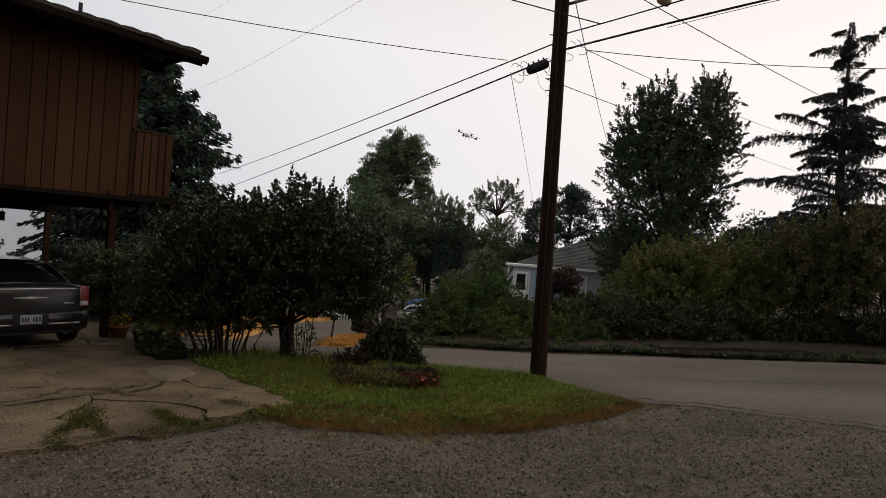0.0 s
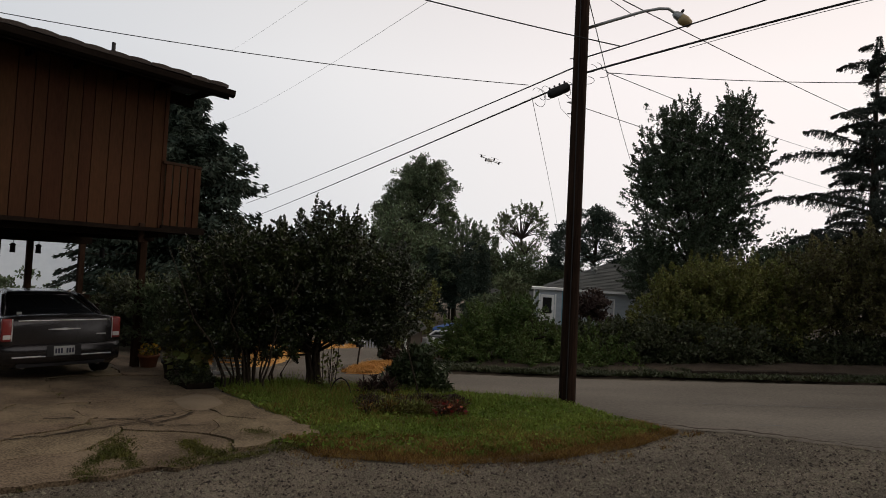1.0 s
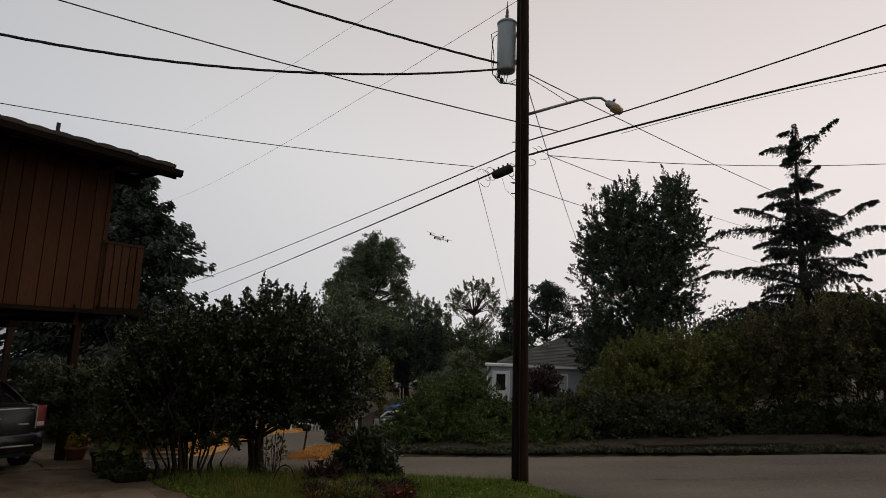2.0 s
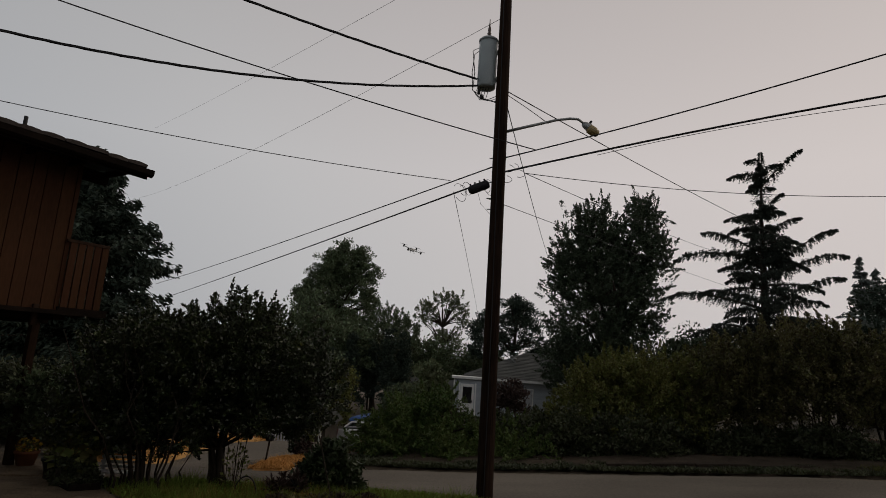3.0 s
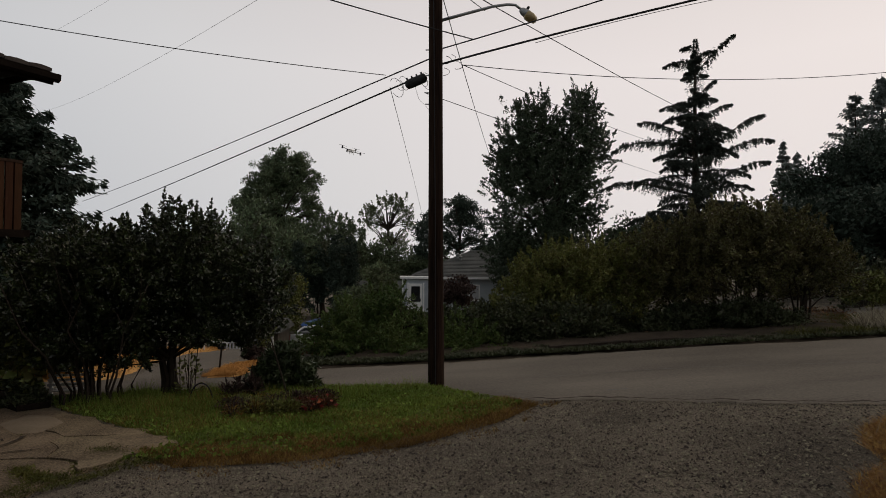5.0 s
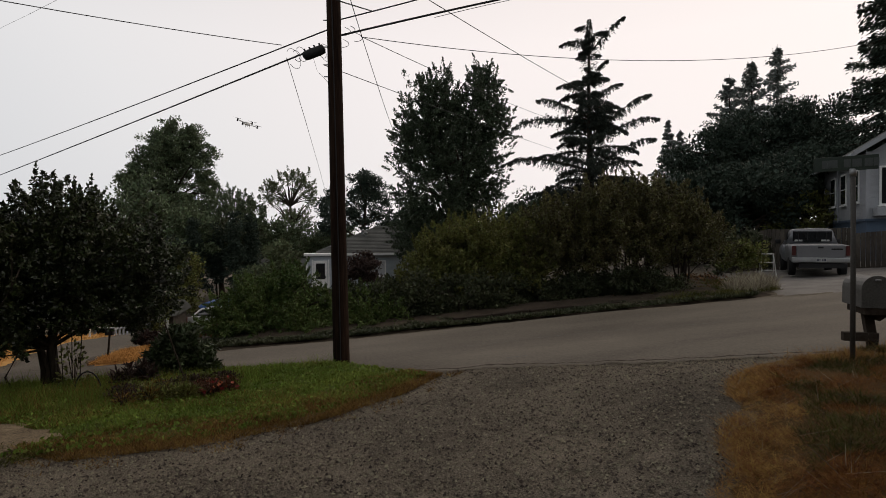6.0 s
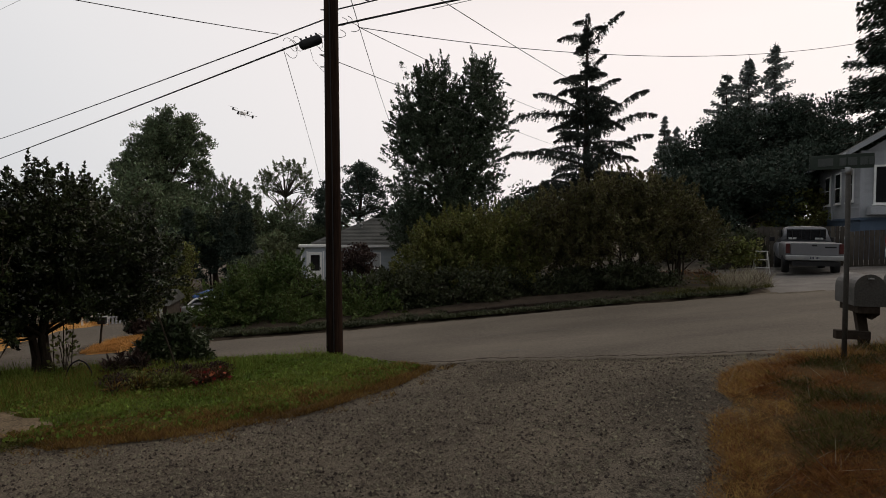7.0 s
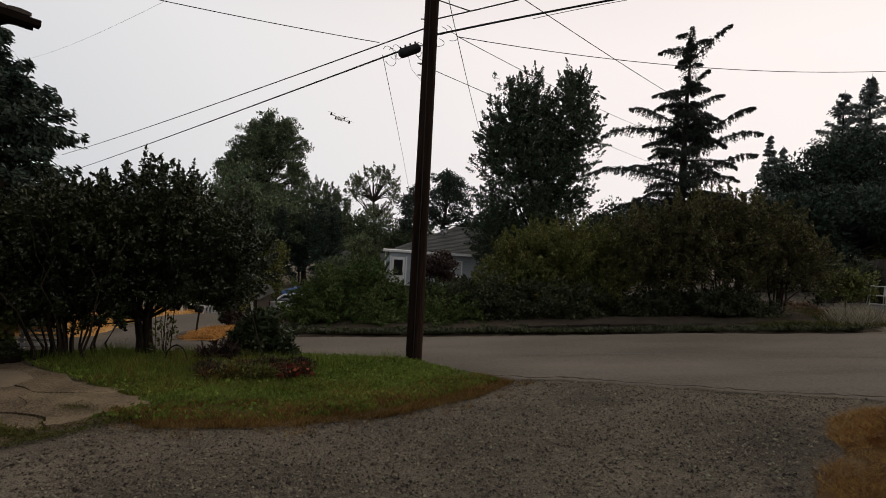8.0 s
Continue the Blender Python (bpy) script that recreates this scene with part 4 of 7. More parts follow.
def utility_pole():
    g = np.random.default_rng(5)
    t = thing("utility_pole", (PX, PY, PZ - 0.15), "weathered dark brown wooden utility pole in the grass", "utility pole")
    bm = bmesh.new()
    n, rows = 20, []
    for k in np.linspace(0, 1, 40):
        zz = k * 11.3
        rr = 0.142 - 0.042 * k
        rows.append([(-0.12 * k + (rr + 0.006 * noise.noise((math.cos(a) * 3, math.sin(a) * 3, zz * 0.35)) - 0.010 * max(0, noise.noise((a * 6, 7.0, zz * 0.16)))) * math.cos(a), rr * math.sin(a), zz) for a in np.linspace(0, 2 * math.pi, n, endpoint=False)])
    part("shaft", loft(bm, rows), M_POLE, t, smooth=True)
    bm = bmesh.new()
    tube(bm, [(-0.02, -0.145, 0.1), (-0.05, -0.13, 3.2), (-0.10, -0.118, 6.2), (-0.15, -0.105, 9.6)], 0.009, 6)
    part("ground_wire", bm, M_BLACK, t)
    bm = bmesh.new()
    box(bm, -0.1, 0.16, 10.75, 2.2, 0.09, 0.11, 0.01)
    part("crossarm", bm, M_POLE, t)
    for q in (-0.85, 0.2, 0.95):
        bm = lathe(bmesh.new(), [(0.02, 0), (0.02, 0.08), (0.055, 0.10), (0.03, 0.13), (0.05, 0.15), (0.025, 0.19), (0.01, 0.20)], 12, Matrix.Translation((q - 0.15, 0.16, 10.80)))
        part("insulator", bm, M_PORCELAIN, t, smooth=True)
    for k, (u, v, w) in enumerate(((0.12, 5.80, 0.07), (0.22, 5.84, 0.05), (0.10, 5.60, 0.06), (0.30, 5.72, 0.08))):
        bm = bmesh.new()
        tube(bm, [(u + 1.3 * w * math.cos(q) - 0.3 * k * w * q / 3, -0.1, v + 0.02 * q + 0.5 * w * math.sin(q)) for q in np.linspace(-3.0, 1.6, 12)], 0.005, 5)
        part("cable_loop", bm, M_BLACK, t, smooth=True)
    for zz in (5.55, 5.25, 6.0, 5.05):
        bm = bmesh.new()
        tube(bm, [(-0.24, 0.0, zz), (0.06, 0.0, zz + 0.01)], 0.010, 6)
        part("bolt", bm, M_STEEL, t, smooth=True)
    return t


utility_pole()


def transformer():
    t = thing("transformer", (0.04, 10.46, 6.72), "grey cylindrical transformer can hung on the pole", "transformer")
    bm = lathe(bmesh.new(), [(0.10, -0.01), (0.165, 0.0), (0.175, 0.03), (0.175, 0.93), (0.165, 0.935)], 24)
    part("tank", bm, M_GREYTANK, t, smooth=True)
    part("lid", lathe(bmesh.new(), [(0.185, 0.93), (0.188, 0.965), (0.15, 1.0), (0.05, 1.02)], 24), M_GREYTANK, t, smooth=True)
    part("bushing", lathe(bmesh.new(), [(0.04, 1.0), (0.045, 1.06), (0.03, 1.08), (0.042, 1.12), (0.024, 1.15), (0.034, 1.19), (0.012, 1.30), (0.006, 1.42)], 12), M_PORCELAIN, t, smooth=True)
    for zz in (0.2, 0.75):
        part("bracket", boxed(0.22, 0.03, zz, 0.14, 0.10, 0.06, 0.008), M_STEEL, t)
    for k, (a, b) in enumerate(((-0.2, 0.55), (-0.13, 0.62))):
        bm = bmesh.new()
        tube(bm, [(-0.17, 0, b + 0.2), (-0.25 - 0.04 * k, -0.02, b + 0.12), (-0.28 + 0.05 * k, -0.02, 0.3), (-0.25, 0, -0.05), (-0.1 + 0.08 * k, 0, -0.2)], 0.008, 5)
        part("lead", bm, M_BLACK, t, smooth=True)
    for k in range(5):
        bm = bmesh.new()
        a = -0.14 + 0.05 * k
        tube(bm, [(a, -0.05, 0.02), (a - 0.06, -0.06, -0.14 - 0.03 * k), (a + 0.04, -0.05, -0.26), (a + 0.2, 0, -0.22 - 0.02 * k), (0.28, 0.02, -0.1 - 0.05 * k)], 0.007, 5)
        part("lead", bm, M_BLACK, t, smooth=True)
    for q in ((-0.13, -0.1), (-0.08, -0.2)):
        part("clamp", boxed(q[0], -0.06, q[1], 0.06, 0.05, 0.09, 0.015), M_BLACK, t)
    return t


transformer()


def street_lamp():
    t = thing("street_lamp", (0.40, 10.42, 5.85), "aged street lamp on a long steel arm", "street lamp")
    bm = bmesh.new()
    tube(bm, [(0.0, 0, 0), (0.5, -0.06, 0.13), (0.95, -0.12, 0.24), (1.2, -0.15, 0.27), (1.34, -0.16, 0.26), (1.46, -0.17, 0.17)], [0.028, 0.026, 0.024, 0.024, 0.023, 0.022], 8)
    part("arm", bm, M_STEEL, t, smooth=True)
    part("bracket", boxed(-0.01, 0, 0.0, 0.05, 0.12, 0.20, 0.01), M_STEEL, t)
    m = pose(1.54, -0.18, 0.10, 0, 35, -8) @ Matrix.Scale(0.72, 4)
    part("housing", lathe(bmesh.new(), [(0.05, -0.20), (0.085, -0.14), (0.105, -0.02), (0.10, 0.10), (0.06, 0.16)], 14, m @ pose(0, 0, 0, 0, 90, 0)), M_STEEL, t, smooth=True)
    part("refractor", lathe(bmesh.new(), [(0.098, -0.03), (0.118, -0.01), (0.12, 0.12), (0.085, 0.24), (0.03, 0.27)], 14, m @ pose(0.02, 0, -0.02, 0, 90, 0)), M_AMBER, t, "stained amber glass refractor", smooth=True)
    part("photocell", lathe(bmesh.new(), [(0.03, 0), (0.032, 0.07), (0.02, 0.09)], 10, m @ pose(-0.06, 0, 0.09)), M_BLACK, t, smooth=True)
    return t


street_lamp()


def splice_box():
    t = thing("splice_closure", pose(0.02, 10.40, 4.77, 0, -24, 0), "black cable splice closure slung under the wires", "splice closure")
    part("case", lathe(bmesh.new(), [(0.03, -0.2), (0.075, -0.17), (0.085, -0.12), (0.085, 0.12), (0.075, 0.17), (0.03, 0.2)], 12, pose(0, 0, 0, 0, 90, 0)), M_BLACK, t, smooth=True)
    for k in range(4):
        part("hanger", boxed(-0.13 + 0.09 * k, 0, 0.085, 0.03, 0.03, 0.06, 0.005), M_BLACK, t)
    for k, (u, v) in enumerate(((0.13, 0.10), (0.18, 0.16), (-0.2, 0.13), (-0.35, 0.18), (-0.28, 0.10))):
        bm = bmesh.new()
        tube(bm, [(u + v * 0.8 * math.cos(a) * 0.7, 0.02 * k, (0.10 if k > 1 else -0.02) + v * (math.sin(a) - 0.3)) for a in np.linspace(-2.8, 2.2, 12)], 0.0045, 5)
        part("cable_loop", bm, M_BLACK, t, smooth=True)
    bm = bmesh.new()
    tube(bm, [(-0.05, 0, -0.08), (-0.08, 0, -0.3), (0.03, 0, -0.6), (-0.05, 0, -0.8), (-0.13, 0, -0.95), (-0.10, 0, -1.05)], 0.003, 5)
    part("loose_wire", bm, M_BLACK, t, smooth=True)
    return t


splice_box()


def wire(kind, rad, a, b, bow, ext):
    """A sagging wire from a to b and on past b; a triplex drop is three twisted strands."""
    a, b = Vector(a), Vector(b)
    steps = 60 if kind == "triplex" else 26
    t = thing("overhead_wire", (0, 0, 0), "twisted black service cable" if kind == "triplex" else "thin black overhead wire", "wire", "overhead wires")
    for s in range(3 if kind == "triplex" else 1):
        bm = bmesh.new()
        pts = []
        for k in np.linspace(0, ext, steps):
            q = a.lerp(b, k) if k <= 1 else a + (b - a) * k
            q.z = a.z + (b.z - a.z) * k + bow * k * (1 - k)
            if kind == "triplex":
                ph = k * (b - a).length * 5.0 + s * 2.094
                q = q + Vector((0.0, 0.7, 0.7)) * 0.016 * math.cos(ph) + Vector((0.7, 0, 0.5)) * 0.016 * math.sin(ph)
            pts.append(q)
        tube(bm, pts, rad * (0.75 if kind == "triplex" else 1), 5)
        part("strand", bm, M_BLACK, t, smooth=True)
    return t


wire("triplex", 0.016, (-0.13, 10.36, 6.85), (-4.31, 7.99, 7.00), -0.19, 1.5)
wire("triplex", 0.018, (-0.13, 10.36, 6.72), (-7.24, 7.51, 5.90), -1.17, 1.25)
wire("plain", 0.01, (0.97, 9.92, 5.36), (-6.89, 6.78, 6.30), -0.34, 1.5)
wire("plain", 0.007, (-0.51, 10.54, 4.91), (-7.57, 7.82, 5.00), -0.36, 1.2)
wire("plain", 0.013, (0.26, 10.36, 5.16), (-19.94, 36.88, 5.00), -0.36, 1.0)
wire("plain", 0.017, (0.16, 10.36, 4.88), (-20.39, 39.80, 4.50), -0.16, 1.0)
wire("plain", 0.012, (0.46, 10.35, 5.34), (5.31, 8.21, 6.30), -0.16, 1.8)
wire("plain", 0.018, (0.46, 10.35, 5.07), (5.51, 8.61, 5.90), 0.14, 1.8)
wire("plain", 0.005, (1.99, 9.77, 5.27), (5.51, 8.62, 5.80), 0.21, 1.8)
wire("plain", 0.007, (0.86, 10.46, 5.10), (13.77, 13.10, 6.51), -1.57, 1.1)
wire("plain", 0.01, (0.45, 10.35, 6.62), (8.64, 20.22, 7.30), -0.16, 1.7)
wire("plain", 0.007, (0.45, 10.35, 6.55), (1.28, 10.89, 6.26), 0.05, 1.0)
wire("plain", 0.007, (0.82, 10.43, 5.10), (18.94, 40.81, 9.62), -0.97, 1.0)
wire("plain", 0.007, (0.17, 10.46, 4.59), (18.24, 41.12, 7.57), -0.21, 1.0)
wire("plain", 0.009, (0.45, 10.35, 6.32), (4.78, 33.63, 6.42), -0.95, 1.0)
wire("plain", 0.006, (-0.44, 10.55, 4.70), (0.51, 33.95, 4.11), 0.33, 1.0)
wire("plain", 0.005, (0.32, 10.35, 8.15), (-31.08, 51.24, 13.76), -2.11, 1.0)
wire("plain", 0.005, (0.27, 10.36, 9.84), (-30.45, 51.62, 20.76), -0.65, 1.0)


# ---- the brown house with its carport ----
HW = Matrix(((0.488, -0.873, 0, -8.06), (0.873, 0.488, 0, 7.34), (0, 0, 1, 0), (0, 0, 0, 1)))
# local: x along the wall (away from the eye), y into the house, z up


def brown_house():
    t = thing("house", HW, "brown board-sided house with an open carport below", "house")
    part("wall", boxed(-1.73, 3.5, 3.33, 8.5, 6.8, 2.6), M_BROWN, t)
    g = np.random.default_rng(8)
    x = 2.54
    k = 0
    while x > -6.0:
        w = (0.22, 0.27, 0.19)[k % 3] + g.uniform(-0.015, 0.015)
        bm = boxed(x - w / 2, 0.085, 3.285 + g.uniform(-0.004, 0.004), w - 0.012, 0.03, 2.57, 0.004)
        part("board", bm, M_SIDING, t)
        x -= w
        k += 1
    part("corner_board", boxed(2.57, 0.11, 3.285, 0.07, 0.12, 2.57, 0.006), M_SIDING, t)
    # soffit, beams, deck and eave parts have the overhang's shade in their colour
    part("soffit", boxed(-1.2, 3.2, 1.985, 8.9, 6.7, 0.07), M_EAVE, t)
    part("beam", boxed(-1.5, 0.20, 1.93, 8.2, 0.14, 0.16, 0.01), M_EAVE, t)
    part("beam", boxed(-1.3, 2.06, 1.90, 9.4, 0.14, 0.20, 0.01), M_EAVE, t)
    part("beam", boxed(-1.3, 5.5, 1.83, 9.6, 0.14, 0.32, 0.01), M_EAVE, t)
    for k in range(9):
        part("joist", boxed(-5.2 + k, 2.4, 1.93, 0.06, 4.3, 0.12), M_BROWN, t)
    part("corner_bracket", boxed(2.26, 0.05, 1.92, 0.09, 0.07, 0.34, 0.008), M_BROWN, t)
    for x, y, w in ((3.20, 2.06, 0.14), (3.30, 5.5, 0.12), (2.21, 5.5, 0.12), (1.58, 5.5, 0.12), (-1.6, 5.5, 0.12), (-4.5, 2.0, 0.14)):
        q = HW @ Vector((x, y, 0))
        z0 = float(gz(q.x, q.y)) - 0.05
        part("post", boxed(x, y, (z0 + 1.95) / 2, w, w, 1.95 - z0, 0.008), M_BROWN, t)
    # roof: low pitch, dark tiles, gutter and fascia along the eave
    slope = math.tan(radians(10))
    m = Matrix.Rotation(math.atan(slope), 4, "X")
    rm = Matrix.Translation((-1.6, -0.60, 4.60)) @ m
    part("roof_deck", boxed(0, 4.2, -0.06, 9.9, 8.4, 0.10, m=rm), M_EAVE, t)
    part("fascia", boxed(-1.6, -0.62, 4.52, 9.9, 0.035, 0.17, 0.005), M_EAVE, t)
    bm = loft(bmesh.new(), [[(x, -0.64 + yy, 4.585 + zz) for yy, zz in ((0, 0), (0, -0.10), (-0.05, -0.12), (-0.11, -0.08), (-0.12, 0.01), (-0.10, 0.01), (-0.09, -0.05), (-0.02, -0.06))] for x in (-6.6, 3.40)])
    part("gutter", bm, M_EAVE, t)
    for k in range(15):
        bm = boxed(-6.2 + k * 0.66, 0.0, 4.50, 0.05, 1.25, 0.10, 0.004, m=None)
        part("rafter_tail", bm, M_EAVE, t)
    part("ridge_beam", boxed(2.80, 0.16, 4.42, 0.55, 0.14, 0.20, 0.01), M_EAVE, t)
    tile = bmesh.new()
    loft(tile, [[(-0.17, yy, z0), (-0.09, yy, z0 + 0.012), (0.0, yy, z0 + 0.018), (0.09, yy, z0 + 0.012), (0.17, yy, z0), (0.17, yy, z0 - 0.05), (-0.17, yy, z0 - 0.05)] for yy, z0 in ((-0.05, 0.085), (0.0, 0.075), (0.42, 0.02))])
    me = bpy.data.meshes.new("roof_tile")
    tile.to_mesh(me)
    tile.free()
    me.materials.append(M_ROOFTILE)
    for row in range(5):
        for k in range(29):
            mm = rm @ Matrix.Translation((-4.75 + k * 0.338 + 0.01 * g.normal(), row * 0.36, 0.012 + 0.004 * g.normal())) @ Matrix.Rotation(0.02 * g.normal(), 4, "Z")
            shared("roof_tile", me, mm, t)
    bm = tube(bmesh.new(), [(1.62, 0.1, 4.6), (1.62, 0.1, 5.06)], 0.03, 10)
    part("vent_pipe", bm, M_BLACK, t, smooth=True)
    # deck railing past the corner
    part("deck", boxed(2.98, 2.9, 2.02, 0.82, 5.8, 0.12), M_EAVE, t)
    part("top_rail", boxed(2.90, 0.06, 3.20, 0.72, 0.13, 0.05, 0.006), M_BROWN, t)
    for k in range(5):
        part("baluster", boxed(2.66 + k * 0.135, 0.02, 2.60, 0.112, 0.03, 1.16, 0.005), M_SIDING, t)
    part("rail_post", boxed(3.20, 0.09, 2.58, 0.09, 0.09, 1.24, 0.006), M_BROWN, t)
    for k in range(2):
        part("rail_end", boxed(2.85 + 0.25 * k, 0.07, 1.98, 0.03, 0.03, 0.12), M_BROWN, t)
    return t


brown_house()


def bird_feeder(x, y):
    q = HW @ Vector((x, y, 1.55))
    t = thing("bird_feeder", q, "small dark lantern-shaped feeder hung in the carport", "bird feeder", "bird feeders")
    part("body", lathe(bmesh.new(), [(0.05, -0.16), (0.055, -0.14), (0.05, 0.0), (0.075, 0.01), (0.02, 0.06)], 10), M_BLACK, t, smooth=True)
    part("hook", tube(bmesh.new(), [(0, 0, 0.05), (0.01, 0, 0.10), (0, 0, 0.16)], 0.006, 5), M_BLACK, t)


bird_feeder(1.85, 5.4)
bird_feeder(2.35, 5.4)
bird_feeder(2.95, 3.4)


# ---- fences ----
def board_fence(name, a, b, z0, z1, h0, h1, board, mat, label, gap=0.012, group="", rail=True, pointed=False):
    """Upright boards from a to b; tops run from height h0 to h1."""
    t = thing(name, (0, 0, 0), label, "fence", group)
    a, b = Vector((*a, 0)), Vector((*b, 0))
    n = max(2, int((b - a).length / board))
    ang = math.atan2(b.y - a.y, b.x - a.x)
    g = np.random.default_rng(n)
    for k in range(n):
        s = (k + 0.5) / n
        q = a.lerp(b, s)
        zb, zt = z0 + (z1 - z0) * s, h0 + (h1 - h0) * s + g.normal() * 0.01
        m = Matrix.Translation((q.x, q.y, 0)) @ Matrix.Rotation(ang + g.normal() * 0.02, 4, "Z")
        w = board - gap
        if pointed:
            bm = bmesh.new()
            lo = [bm.verts.new(m @ Vector(v)) for v in ((-w / 2, -0.01, zb), (w / 2, -0.01, zb), (w / 2, -0.01, zt - w), (0, -0.01, zt), (-w / 2, -0.01, zt - w))]
            f = bm.faces.new(lo)
            r = bmesh.ops.extrude_face_region(bm, geom=[f])
            bmesh.ops.translate(bm, verts=[v for v in r["geom"] if isinstance(v, bmesh.types.BMVert)], vec=m.to_3x3() @ Vector((0, 0.02, 0)))
            bmesh.ops.recalc_face_normals(bm, faces=bm.faces)
        else:
            bm = boxed(0, 0, (zb + zt) / 2, w, 0.022, zt - zb, 0.0, m=m)
        part("board", bm, mat, t)
    if rail:
        for d in (0.12, 0.8):
            bm = tube(bmesh.new(), [(a.x, a.y, h0 - d * (h0 - z0)), (b.x, b.y, h1 - d * (h1 - z1))], 0.035, 4)
            ob = part("rail", bm, mat, t)
            ob.matrix_local = Matrix.Translation(Matrix.Rotation(ang, 3, "Z") @ Vector((0, 0.04, 0)))
    return t


board_fence("fence", (-15.5, 12.4), (-9.6, 17.0), -1.4, -1.4, 0.45, 0.10, 0.14, M_BROWN, "dark stained board fence closing the carport", 0.01)
board_fence("fence", polar(36.6, 27.6), polar(40.3, 28.4), -0.3, -0.1, 1.05, 1.78, 0.15, M_FENCE, "weathered grey board fence stepping up to the driveway", group="board fences")
board_fence("fence", polar(40.3, 28.4), polar(46.4, 27.4), -0.1, 0.1, 1.80, 1.82, 0.15, M_FENCE, "weathered grey board fence across the driveway", group="board fences")
board_fence("fence", polar(46.4, 26.6), polar(54.0, 26.0), 0.0, 0.4, 1.60, 1.9, 0.15, M_FENCE, "dark board gate and fence below the white house", group="board fences")
board_fence("picket_fence", polar(-17.1, 21.0), polar(-15.7, 21.4), -1.6, -1.6, -1.12, -1.12, 0.12, M_DULLWHITE, "white picket fence beside the lane", 0.05, pointed=True)


# ---- vehicles ----
def section(y, w, zb, zs, crown):
    half = [(0.0, zb), (w * 0.86, zb), (w * 0.97, zb + 0.10), (w, zb + 0.55 * (zs - zb)), (w * 0.975, zs - 0.07), (w * 0.90, zs - 0.01), (w * 0.55, zs + crown * 0.8), (0.0, zs + crown)]
    return [(x, y, z) for x, z in half] + [(-x, y, z) for x, z in half[-2:0:-1]]


def cabin(y, wb, zb, wt, zt):
    half = [(0.0, zb), (wb, zb), (wt + 0.55 * (wb - wt) * 0.5, zb + 0.6 * (zt - zb)), (wt, zt - 0.04), (wt * 0.86, zt), (0.0, zt + 0.015)]
    return [(x, y, z) for x, z in half] + [(-x, y, z) for x, z in half[-2:0:-1]]


def wheel(parent, x, y, r, w=0.22):
    m = Matrix.Translation((x, y, r)) @ Matrix.Rotation(math.pi / 2, 4, "Y")
    ob = part("wheel", lathe(bmesh.new(), [(r * 0.62, -w / 2), (r * 0.95, -w / 2), (r, -w * 0.38), (r, w * 0.38), (r * 0.95, w / 2), (r * 0.62, w / 2)], 28, m), M_BLACK, parent, smooth=True)
    part("rim", lathe(bmesh.new(), [(r * 0.15, -w * 0.42), (r * 0.6, -w * 0.36), (r * 0.61, w * 0.36), (r * 0.15, w * 0.42)], 16, m), M_STEEL, ob, smooth=True)


def plate(parent, x, y, z, w=0.305, h=0.152, n=7):
    ob = part("number_plate", boxed(x, y, z, w, 0.012, h, 0.004), M_PLATE, parent, "white number plate with dark bars")
    for k in range(n):
        if k == 3:
            continue
        part("bar", boxed(x - w * 0.40 + k * w * 0.133, y - 0.009, z, w * 0.085, 0.006, h * 0.52), M_INK, ob)


